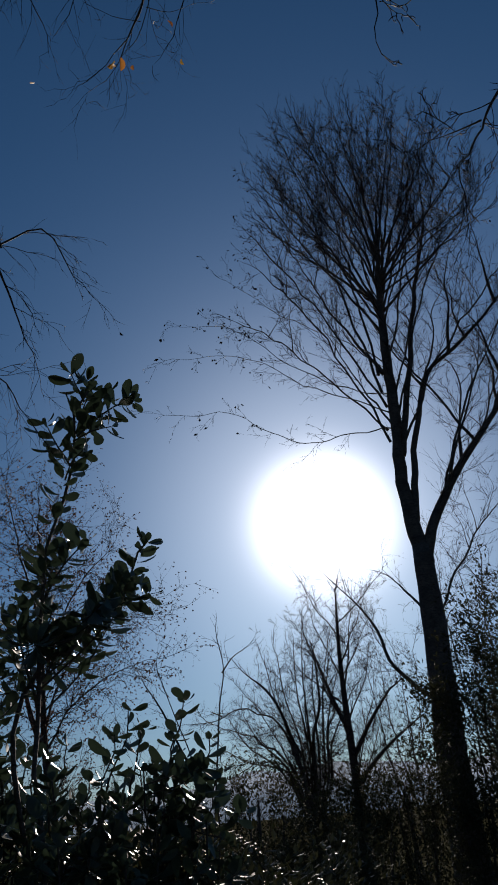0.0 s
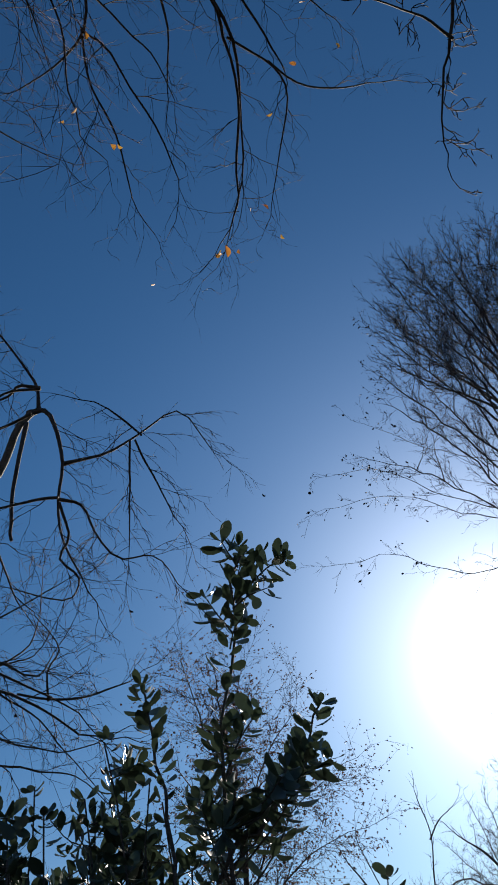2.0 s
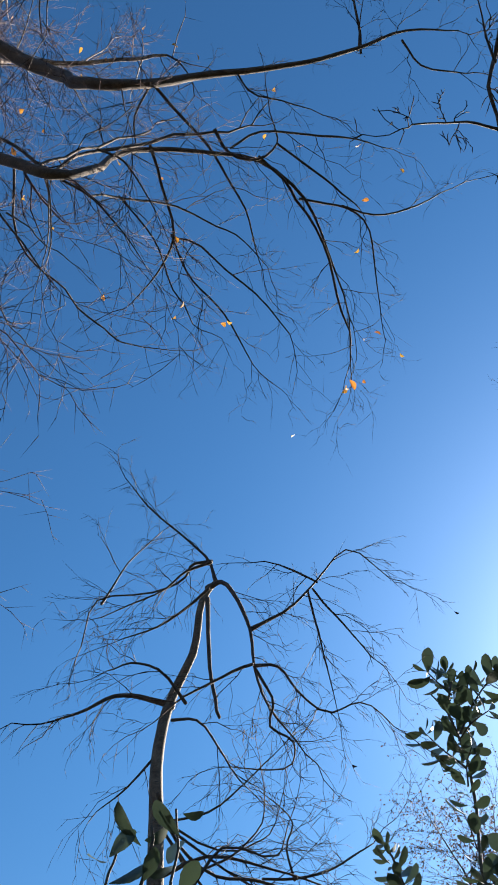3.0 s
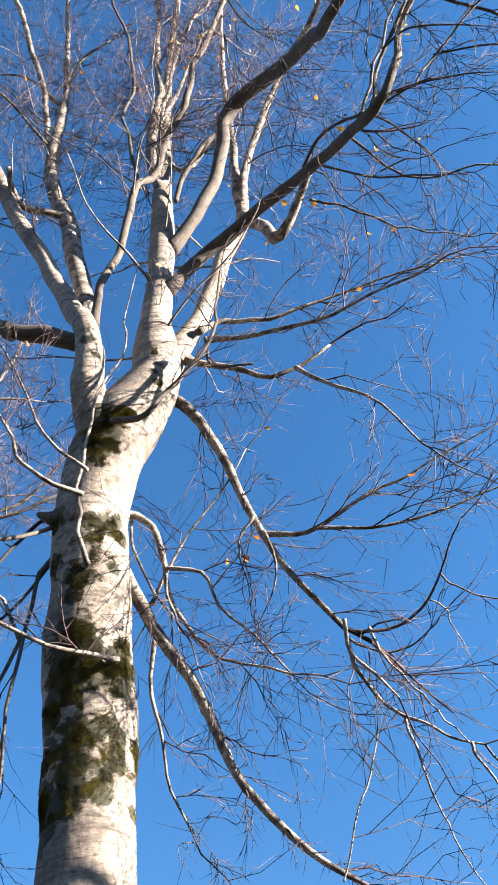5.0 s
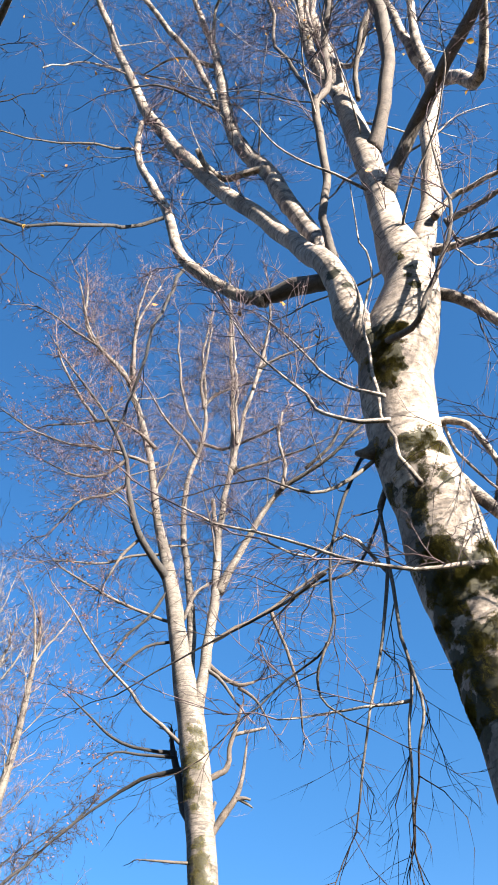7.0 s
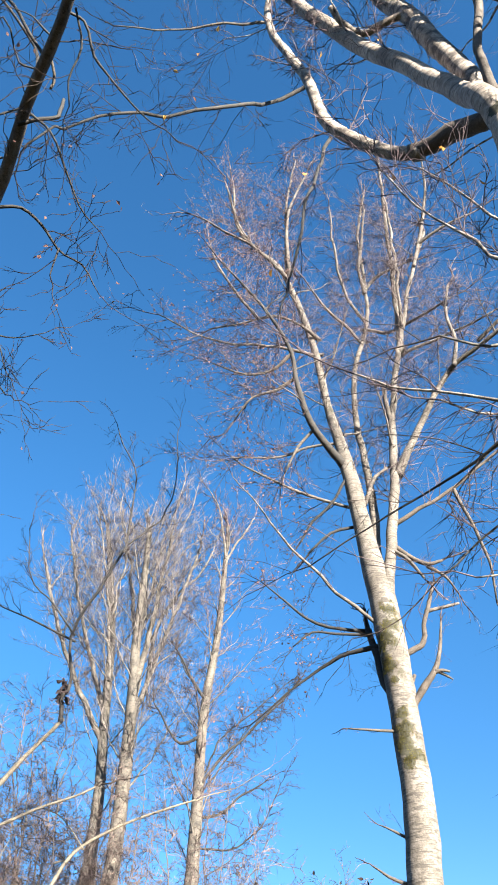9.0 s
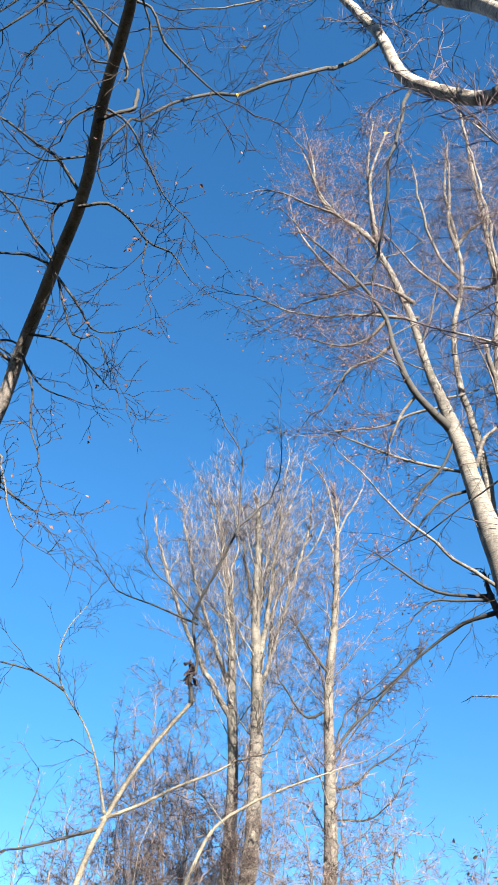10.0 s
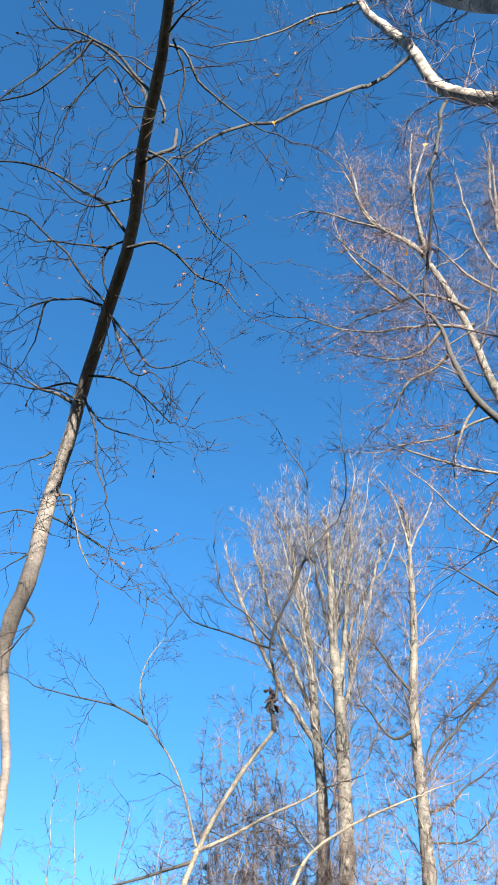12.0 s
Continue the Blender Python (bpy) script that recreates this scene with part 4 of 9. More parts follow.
limb(beech, "limb", (0.0543, 0.0694, 0.0781, 0.0784, 0.0773, 0.0692, 0.0651, 0.0519, 0.0366, 0.0302, 0.0180), 0, ((-2.24, -0.77, 6.16), (-2.36, -0.88, 7.08), (-2.39, -1.01, 7.95), (-2.39, -1.12, 8.78), (-2.34, -1.29, 9.65), (-2.29, -1.35, 10.64), (-2.21, -1.31, 11.66), (-2.14, -1.27, 12.68), (-1.89, -1.25, 14.06), (-1.39, -1.15, 15.25), (-0.59, -0.94, 16.41)), tw=U, crown=(8, 0.3, 0.95, 1.7, 1.05, 0.0095))
limb(beech, "branch", (0.0325, 0.0393, 0.0392, 0.0331, 0.0168), 0, ((-2.25, -1.42, 11.02), (-2.01, -1.48, 12.27), (-1.49, -1.67, 13.80), (-0.87, -1.81, 14.93), (-0.22, -1.83, 15.61)), tw=U)
# hooked limb's first length: the left stem's shade painted as brown bark
limb(beech, "limb", (0.0530, 0.0585, 0.0610, 0.0487, 0.0470), 0, ((-2.24, -0.79, 6.02), (-2.20, -0.88, 6.06), (-2.17, -1.03, 6.14), (-2.13, -1.21, 6.17), (-2.09, -1.28, 6.21)), mat=BARK_BROWN)
limb(beech, "limb", (0.0451, 0.0436, 0.0424, 0.0431, 0.0420, 0.0383, 0.0356, 0.0317, 0.0245), 0, ((-2.11, -1.25, 6.19), (-2.06, -1.34, 6.25), (-1.95, -1.45, 6.41), (-1.84, -1.53, 6.58), (-1.76, -1.59, 6.74), (-1.69, -1.62, 7.15), (-1.61, -1.73, 7.92), (-1.51, -1.86, 8.70), (-1.51, -1.85, 9.66)), tw=U)
limb(beech, "branch", (0.0338, 0.0335, 0.0307, 0.0282, 0.0258), 0, ((-2.34, -1.13, 8.76), (-2.25, -1.29, 8.74), (-2.16, -1.44, 8.73), (-1.99, -1.49, 8.83), (-1.88, -1.48, 8.97)))
limb(beech, "branch", (0.0324, 0.0291, 0.0184, 0.0148, 0.0074), 0, ((-2.21, -1.28, 12.27), (-2.07, -1.44, 12.47), (-1.96, -1.55, 12.66), (-1.81, -1.82, 12.85), (-1.72, -2.18, 12.88)))
limb(beech, "branch", (0.0334, 0.0270, 0.0196, 0.0118), 0, ((-2.18, -1.28, 12.65), (-2.03, -1.17, 13.25), (-1.88, -0.94, 13.61), (-1.79, -0.60, 13.71)), tw=U)
limb(beech, "branch", (0.0167, 0.0183, 0.0170, 0.0191, 0.0170, 0.0177, 0.0112), 0, ((-2.07, -0.39, 8.28), (-2.03, -0.41, 9.09), (-1.93, -0.42, 9.88), (-1.65, -0.24, 11.29), (-1.44, -0.30, 12.15), (-1.22, -0.38, 12.78), (-0.75, -0.36, 13.82)), mat=BARK_BROWN, tw=U)
limb(beech, "branch", (0.0150, 0.0122, 0.0117, 0.0098), 0, ((-1.77, 0.83, 6.91), (-1.64, 0.94, 6.94), (-1.52, 1.06, 6.80), (-1.41, 1.17, 6.51)), mat=BARK_BROWN, tw=U)
limb(beech, "branch", (0.0106, 0.0098, 0.0091, 0.0066), 0, ((-1.39, 1.12, 6.31), (-1.24, 1.26, 6.64), (-1.07, 1.52, 7.14), (-0.89, 1.70, 7.40)), mat=BARK_BROWN, tw=U)
limb(beech, "branch", (0.0223, 0.0229, 0.0209, 0.0161), 0, ((-2.33, -0.11, 8.43), (-2.22, 0.01, 8.76), (-2.13, 0.22, 9.09), (-2.07, 0.45, 9.38)), mat=BARK_BROWN, tw=U)
limb(beech, "branch", (0.0193, 0.0182, 0.0267, 0.0201, 0.0127), 0, ((-2.41, -0.23, 9.34), (-2.34, -0.18, 10.35), (-1.84, 0.43, 13.40), (-1.66, 0.85, 14.29), (-1.19, 1.41, 15.38)), tw=U)
limb(beech, "branch", (0.0193, 0.0157, 0.0123, 0.0090), 0, ((-2.24, -1.41, 10.91), (-1.90, -1.56, 10.88), (-1.57, -1.73, 10.85), (-1.40, -1.89, 10.70)), mat=BARK_BROWN, tw=U2)
limb(beech, "branch", (0.0078, 0.0075, 0.0060, 0.0035), 0, ((-1.71, 0.92, 6.65), (-1.74, 1.14, 6.41), (-1.73, 1.36, 6.20), (-1.70, 1.56, 6.00)), mat=BARK_BROWN, tw=U)
limb(beech, "branch", (0.0078, 0.0067, 0.0055, 0.0032), 0, ((-1.26, 1.23, 6.14), (-1.22, 1.42, 6.18), (-1.20, 1.58, 6.09), (-1.20, 1.78, 5.99)), mat=BARK_BROWN, tw=U)
limb(beech, "branch", (0.0086, 0.0073, 0.0060, 0.0035), 0, ((-1.12, 1.38, 6.73), (-1.06, 1.55, 6.79), (-1.05, 1.72, 6.69), (-1.09, 1.94, 6.56)), mat=BARK_BROWN, tw=U)
limb(beech, "branch", (0.0058, 0.0056, 0.0044, 0.0022), 0, ((-1.34, 1.18, 6.20), (-1.42, 1.29, 6.04), (-1.50, 1.38, 5.87), (-1.63, 1.44, 5.67)), tw=U)
limb(beech, "branch", (0.0120, 0.0100, 0.0065), 0, ((-2.30, -0.05, 5.86), (-2.36, -0.05, 5.64), (-2.36, 0.19, 5.55)), mat=BARK_BROWN)
# drooping branches: the trunk's shade is put into a darker bark
limb(beech, "branch", (0.0134, 0.0110, 0.0078, 0.0051), 0, ((-2.59, -0.97, 4.80), (-2.40, -1.10, 4.55), (-2.23, -1.25, 4.41), (-2.01, -1.34, 4.43)), mat=BARK_DARK, tw=DD)
limb(beech, "branch", (0.0105, 0.0081, 0.0065, 0.0051), 0, ((-2.64, -1.15, 4.14), (-2.51, -1.26, 4.34), (-2.44, -1.43, 4.25), (-2.19, -1.53, 4.29)), tw=D)
limb(beech, "branch", (0.0070, 0.0066, 0.0053), 0, ((-2.67, -1.17, 3.64), (-2.67, -1.17, 3.40), (-2.68, -1.24, 3.27)), mat=BARK_DARK, tw=DD)
limb(beech, "branch", (0.0068, 0.0067, 0.0055, 0.0032), 0, ((-2.37, -1.39, 3.70), (-2.39, -1.46, 3.62), (-2.44, -1.50, 3.52), (-2.47, -1.41, 3.39)), mat=BARK_DARK, tw=DD)
limb(beech, "branch", (0.0101, 0.0083, 0.0078, 0.0064, 0.0049), 0, ((-2.66, -1.04, 4.62), (-2.65, -1.17, 4.38), (-2.57, -1.32, 4.17), (-2.46, -1.48, 4.11), (-2.39, -1.60, 4.03)), mat=BARK_DARK, tw=DD)
limb(beech, "branch", (0.0091, 0.0087, 0.0069, 0.0052), 0, ((-2.71, -0.64, 4.87), (-2.71, -0.63, 4.63), (-2.73, -0.56, 4.38), (-2.73, -0.45, 4.15)), tw=D)
limb(beech, "branch", (0.0087, 0.0072, 0.0058), 0, ((-2.44, -0.41, 4.11), (-2.44, -0.41, 3.99), (-2.43, -0.38, 3.87)), tw=D)
limb(beech, "branch", (0.0040, 0.0037, 0.0038, 0.0040, 0.0031), 0, ((-2.71, 0.06, 2.82), (-2.70, 0.10, 2.89), (-2.68, 0.16, 3.03), (-2.69, 0.24, 3.15), (-2.68, 0.30, 3.29)), tw=D)
limb(beech, "branch", (0.0102, 0.0063, 0.0037), 0, ((-2.46, 0.05, 4.26), (-2.54, 0.06, 4.14), (-2.62, 0.01, 4.03)), tw=D)
limb(beech, "branch", (0.0095, 0.0083, 0.0060, 0.0040), 0, ((-2.39, 0.28, 3.60), (-2.44, 0.27, 3.50), (-2.45, 0.34, 3.38), (-2.50, 0.40, 3.30)), tw=D)
limb(beech, "branch", (0.0077, 0.0051, 0.0038), 0, ((-2.43, 0.01, 4.34), (-2.46, -0.08, 4.24), (-2.52, -0.09, 4.20)), tw=D)
# branches lying in the beech's own shade: the darkness is put into their bark
limb(beech, "branch", 0.02, 0.006, ((-1.97, -1.90, 8.32), (-1.76, -2.03, 7.99), (-1.25, -2.05, 7.12), (-0.86, -2.19, 6.80), (-0.59, -2.22, 6.42), (-0.33, -2.23, 5.95), (-0.17, -2.20, 5.51)), mat=BARK_SHADE_DARK, tw=GD)
limb(beech, "branch", 0.016, 0.005, ((-2.07, -1.87, 7.40), (-1.94, -1.93, 6.78), (-1.68, -1.83, 5.78), (-1.65, -1.93, 5.29), (-1.60, -1.97, 4.94)), mat=BARK_SHADE_BLACK, tw=D3)
limb(beech, "branch", 0.016, 0.005, ((-1.73, -2.10, 9.85), (-1.34, -2.26, 9.46), (-0.91, -2.52, 9.17), (-0.45, -2.65, 8.81)), mat=BARK_BROWN, tw=GD)
limb(beech, "branch", (0.0098, 0.0103, 0.0104, 0.0109, 0.0114), 0, ((-0.72, -2.77, 11.86), (-0.95, -2.64, 12.35), (-1.53, -2.29, 12.94), (-2.07, -1.92, 12.79), (-2.46, -1.52, 12.56)), tw=U)
limb(beech, "limb", 0.0493, 0.0130, ((-2.51, -0.50, 5.72), (-2.58, -0.37, 5.77), (-2.64, -0.24, 5.64), (-2.68, -0.13, 5.29), (-2.73, -0.07, 5.04), (-2.80, 0.02, 4.68), (-2.85, 0.10, 4.40), (-2.94, 0.31, 4.03)), tw=D)
limb(beech, "branch", 0.017, 0.004, ((-2.79, 0.06, 4.60), (-2.80, 0.25, 4.57), (-2.78, 0.52, 4.65), (-2.77, 0.71, 4.72), (-2.75, 0.97, 4.81), (-2.71, 1.55, 5.04)), tw=U)
limb(beech, "branch", 0.012, 0.004, ((-2.78, 0.31, 4.55), (-2.80, 0.59, 4.48), (-2.79, 0.89, 4.49), (-2.78, 1.22, 4.56), (-2.78, 1.64, 4.57)), tw=U)
limb(beech, "limb", 0.028, 0.006, ((-2.65, -0.72, 4.84), (-2.70, -0.61, 4.86), (-2.74, -0.53, 4.78), (-2.77, -0.49, 4.59), (-2.82, -0.49, 4.38), (-2.86, -0.40, 4.20), (-2.90, -0.26, 3.99), (-2.93, 0.02, 3.83)), tw=D)
limb(beech, "branch", 0.013, 0.005, ((-2.79, -0.47, 4.51), (-2.80, -0.31, 4.45), (-2.84, -0.25, 4.27), (-2.89, -0.10, 4.06), (-2.93, 0.02, 3.84)), tw=D)
limb(beech, "limb", 0.0440, 0.0108, ((-2.69, -0.73, 4.61), (-2.79, -0.66, 4.44), (-2.87, -0.57, 4.24), (-2.93, -0.42, 3.93), (-2.97, -0.35, 3.67), (-2.99, -0.30, 3.46), (-3.01, -0.19, 3.26), (-3.01, -0.05, 3.09), (-3.02, 0.09, 2.97)), tw=D)
limb(beech, "branch", 0.013, 0.004, ((-2.85, -0.61, 4.31), (-2.83, -0.54, 4.43), (-2.77, -0.34, 4.72), (-2.72, -0.11, 4.99), (-2.68, 0.03, 5.20)), tw=U)
limb(beech, "branch", 0.014, 0.005, ((-3.09, -0.63, 4.32), (-3.15, -0.67, 4.04), (-3.19, -0.63, 3.82), (-3.22, -0.62, 3.58), (-3.24, -0.54, 3.39)), tw=D)
limb(beech, "limb", 0.027, 0.009, ((-2.48, -0.19, 5.95), (-2.53, 0.06, 5.85), (-2.56, 0.27, 5.69), (-2.56, 0.44, 5.73), (-2.54, 0.69, 5.86)), tw=D)
limb(beech, "branch", 0.016, 0.005, ((-2.25, 0.40, 5.22), (-2.17, 0.52, 4.89), (-2.14, 0.66, 4.66), (-2.11, 0.78, 4.21)), tw=D)
limb(beech, "limb", 0.024, 0.006, ((-2.45, -0.09, 6.27), (-2.50, 0.09, 6.43), (-2.53, 0.24, 6.40), (-2.53, 0.47, 6.37), (-2.53, 0.76, 6.49), (-2.53, 1.17, 6.56), (-2.53, 1.68, 6.60)), tw=U)
limb(beech, "limb", 0.018, 0.005, ((-2.31, -0.02, 5.86), (-2.26, 0.25, 5.68), (-2.18, 0.51, 5.54), (-2.06, 0.76, 5.40), (-1.92, 0.99, 5.27), (-1.71, 1.19, 5.05)), tw=U)
limb(beech, "limb", 0.022, 0.006, ((-2.39, -0.70, 5.33), (-2.21, -0.44, 5.07), (-2.19, -0.25, 5.27), (-2.16, -0.07, 5.53), (-2.17, 0.07, 6.02), (-2.16, 0.17, 6.74)), mat=BARK_BROWN, tw=U)
limb(beech, "branch", (0.019, 0.014, 0.011, 0.01, 0.0095, 0.009, 0.008, 0.007, 0.006, 0.005, 0.003), 0, ((-2.54, -0.82, 4.38), (-2.43, -0.79, 4.34), (-2.36, -0.79, 4.47), (-2.32, -0.79, 4.65), (-2.27, -0.76, 4.84), (-2.24, -0.72, 5.08), (-2.22, -0.67, 5.37), (-2.22, -0.59, 5.63), (-2.22, -0.52, 5.97), (-2.20, -0.52, 6.23), (-2.19, -0.43, 6.93)))
limb(beech, "branch", 0.014, 0.005, ((-2.21, -0.75, 4.54), (-2.08, -0.93, 4.60), (-2.02, -1.05, 4.85), (-1.94, -1.18, 5.15), (-1.84, -1.33, 5.78)), tw=U)
limb(beech, "branch", 0.012, 0.005, ((-2.21, -0.73, 4.71), (-2.15, -0.89, 4.92), (-2.09, -1.02, 5.26), (-2.00, -1.18, 5.76)), tw=U)
limb(beech, "branch", 0.014, 0.005, ((-2.74, -0.72, 3.97), (-2.50, -0.73, 3.81), (-2.33, -0.86, 3.76), (-2.19, -1.04, 3.82), (-2.09, -1.23, 3.98), (-1.91, -1.48, 4.16), (-1.73, -1.62, 4.24)), tw=D)
# droopers left of the trunk: dark bark colour stands in for its shade
limb(beech, "limb", 0.014, 0.004, ((-2.65, -0.84, 4.89), (-2.57, -1.01, 4.85), (-2.49, -1.15, 4.64), (-2.46, -1.28, 4.34), (-2.42, -1.35, 4.11), (-2.39, -1.41, 3.72), (-2.33, -1.59, 3.59), (-2.22, -1.74, 3.44)), mat=BARK_SHADE_BLACK, tw=DD)
limb(beech, "branch", (0.085, 0.058, 0.028, 0.013), 0, ((-2.58, -0.92, 4.81), (-2.53, -0.97, 4.78), (-2.49, -1.02, 4.76), (-2.47, -1.06, 4.78)), mat=BARK_DARK)
limb(beech, "branch", 0.0098, 0.003, ((-2.42, -1.35, 4.11), (-2.40, -1.58, 4.06), (-2.33, -1.84, 4.01), (-2.22, -2.12, 3.91), (-2.08, -2.40, 3.80)), mat=BARK_SHADE_BLACK, tw=DD)
limb(beech, "limb", 0.015, 0.005, ((-2.69, -0.88, 4.73), (-2.63, -1.03, 4.62), (-2.62, -1.11, 4.31), (-2.64, -1.15, 3.86), (-2.68, -1.17, 3.60), (-2.68, -1.28, 3.30), (-2.66, -1.34, 3.03)), mat=BARK_DARK, tw=DD)
limb(beech, "branch", 0.011, 0.004, ((-2.64, -1.13, 4.15), (-2.64, -1.26, 3.80), (-2.59, -1.36, 3.44), (-2.53, -1.46, 3.09)), mat=BARK_DARK, tw=DD)
limb(beech, "branch", 0.009, 0.004, ((-2.69, -1.23, 3.49), (-2.60, -1.33, 3.47), (-2.51, -1.50, 3.47), (-2.34, -1.66, 3.45)), tw=D)
limb(beech, "branch", 0.0043, 0.0018, ((-0.52, 3.57, 6.80), (-0.54, 3.46, 6.44), (-0.62, 3.45, 6.16), (-0.71, 3.43, 5.95)), mat=BARK_SHADE_DARK)
limb(beech, "branch", 0.0029, 0.0014, ((-0.58, 3.46, 6.31), (-0.76, 3.42, 6.33), (-0.88, 3.40, 6.41)), mat=BARK_SHADE_DARK, tw=G2)
limb(beech, "branch", 0.0029, 0.0014, ((-0.54, 3.46, 6.44), (-0.40, 3.48, 6.40), (-0.31, 3.48, 6.42)), mat=BARK_SHADE_DARK, tw=G2)
limb(beech, "branch", (0.0055, 0.0051, 0.0047, 0.0043, 0.0039, 0.0035, 0.0030, 0.0027, 0.0022), 0, ((-1.30, 1.25, 6.35), (-1.29, 1.37, 6.37), (-1.28, 1.43, 6.38), (-1.27, 1.53, 6.40), (-1.28, 1.64, 6.40), (-1.28, 1.71, 6.41), (-1.29, 1.79, 6.41), (-1.32, 1.89, 6.40), (-1.33, 2.07, 6.41)), mat=BARK_BROWN, tw=O)
limb(beech, "branch", (0.0051, 0.0047, 0.0042, 0.0038, 0.0034, 0.0030, 0.0025, 0.0021), 0, ((-1.70, 1.21, 6.33), (-1.68, 1.34, 6.35), (-1.68, 1.42, 6.36), (-1.69, 1.52, 6.36), (-1.68, 1.58, 6.37), (-1.68, 1.72, 6.39), (-1.66, 1.85, 6.41), (-1.68, 2.00, 6.41)), mat=BARK_BROWN, tw=O)
limb(beech, "branch", (0.0091, 0.0086, 0.0080, 0.0075, 0.0069, 0.0064, 0.0058, 0.0053, 0.0047, 0.0042, 0.0036), 0, ((-1.79, 0.76, 6.34), (-1.83, 0.84, 6.32), (-1.86, 0.93, 6.31), (-1.93, 1.04, 6.28), (-1.96, 1.11, 6.27), (-2.03, 1.23, 6.23), (-2.07, 1.33, 6.21), (-2.12, 1.45, 6.19), (-2.14, 1.57, 6.19), (-2.19, 1.75, 6.17), (-2.21, 1.90, 6.17)), mat=BARK_BROWN, tw=O)
limb(beech, "branch", (0.0057, 0.0053, 0.0048, 0.0044, 0.0040, 0.0035, 0.0031, 0.0027, 0.0022), 0, ((-1.41, 1.23, 6.40), (-1.47, 1.31, 6.37), (-1.53, 1.37, 6.34), (-1.59, 1.43, 6.30), (-1.63, 1.47, 6.28), (-1.68, 1.51, 6.24), (-1.73, 1.54, 6.21), (-1.85, 1.60, 6.14), (-1.95, 1.67, 6.08)), mat=BARK_BRANCH, tw=U)
limb(beech, "branch", (0.0037, 0.0035, 0.0031, 0.0028, 0.0024, 0.0022, 0.0019, 0.0019), 0, ((-1.30, 1.56, 6.51), (-1.24, 1.60, 6.55), (-1.20, 1.65, 6.58), (-1.16, 1.70, 6.61), (-1.11, 1.76, 6.65), (-1.09, 1.81, 6.67), (-1.05, 1.86, 6.70), (-0.99, 1.94, 6.75)), mat=BARK_BROWN, tw=O)
limb(beech, "branch", (0.0040, 0.0036, 0.0032, 0.0030, 0.0026, 0.0022, 0.0019, 0.0019), 0, ((-1.87, 0.97, 6.31), (-1.86, 1.04, 6.33), (-1.83, 1.12, 6.35), (-1.82, 1.19, 6.36), (-1.80, 1.26, 6.38), (-1.77, 1.34, 6.41), (-1.73, 1.38, 6.44), (-1.64, 1.44, 6.51)), mat=BARK_BROWN, tw=O)
limb(beech, "branch", (0.0054, 0.0049, 0.0044, 0.0040, 0.0035, 0.0031, 0.0026, 0.0026), 0, ((-1.70, 1.04, 6.31), (-1.75, 1.10, 6.28), (-1.82, 1.16, 6.24), (-1.88, 1.20, 6.20), (-1.94, 1.25, 6.17), (-2.02, 1.29, 6.12), (-2.09, 1.31, 6.07), (-2.14, 1.37, 6.04)), mat=BARK_BROWN, tw=O)
limb(beech, "branch", (0.0065, 0.0057, 0.0049, 0.0042, 0.0034, 0.0026), 0, ((-1.69, 0.85, 6.54), (-1.74, 0.91, 6.51), (-1.81, 0.95, 6.47), (-1.88, 1.00, 6.42), (-1.91, 1.03, 6.41), (-1.99, 1.13, 6.37)), mat=BARK_BROWN, tw=O)
limb(beech, "branch", (0.0032, 0.0029, 0.0026, 0.0022, 0.0019, 0.0019, 0.0019), 0, ((-1.78, 1.05, 6.26), (-1.74, 1.10, 6.29), (-1.71, 1.17, 6.31), (-1.68, 1.22, 6.34), (-1.65, 1.28, 6.36), (-1.63, 1.32, 6.38), (-1.62, 1.37, 6.39)), mat=BARK_BROWN, tw=O)
limb(beech, "branch", (0.0050, 0.0043, 0.0035, 0.0028, 0.0026), 0, ((-1.47, 0.66, 7.15), (-1.56, 0.67, 7.09), (-1.63, 0.66, 7.05), (-1.70, 0.72, 7.01), (-1.69, 0.75, 7.01)), mat=BARK_BROWN, tw=U)
limb(beech, "branch", (0.0060, 0.0051, 0.0042, 0.0033, 0.0026), 0, ((-1.69, 0.48, 6.99), (-1.66, 0.61, 7.02), (-1.65, 0.74, 7.04), (-1.68, 0.86, 7.03), (-1.70, 0.93, 7.02)), mat=BARK_BROWN, tw=O)
limb(beech, "branch", (0.0056, 0.0050, 0.0045, 0.0039, 0.0033, 0.0028, 0.0026), 0, ((-0.66, 0.61, 7.21), (-0.74, 0.61, 7.15), (-0.82, 0.64, 7.11), (-0.88, 0.69, 7.07), (-0.96, 0.76, 7.02), (-1.06, 0.78, 6.95), (-1.11, 0.78, 6.92)), mat=BARK_BRANCH, tw=U)
limb(beech, "branch", (0.0074, 0.0060, 0.0045, 0.0030), 0, ((-0.75, 0.55, 7.14), (-0.84, 0.60, 7.09), (-0.91, 0.66, 7.04), (-0.96, 0.72, 7.02)), mat=BARK_BRANCH, tw=U)
limb(beech, "branch", (0.0077, 0.0062, 0.0046, 0.0031), 0, ((-0.95, 0.49, 7.24), (-1.03, 0.49, 7.19), (-1.12, 0.49, 7.13), (-1.24, 0.49, 7.05)), mat=BARK_BRANCH, tw=U)
limb(beech, "branch", (0.0053, 0.0045, 0.0037, 0.0030, 0.0022), 0, ((-0.83, 1.31, 7.16), (-0.88, 1.38, 7.13), (-0.91, 1.44, 7.12), (-0.95, 1.54, 7.10), (-1.00, 1.60, 7.07)), mat=BARK_BRANCH, tw=U)
limb(beech, "branch", (0.0036, 0.0029, 0.0022, 0.0019), 0, ((-1.26, 0.93, 7.32), (-1.29, 1.07, 7.31), (-1.32, 1.19, 7.30), (-1.35, 1.31, 7.29)), mat=BARK_BROWN, tw=O)
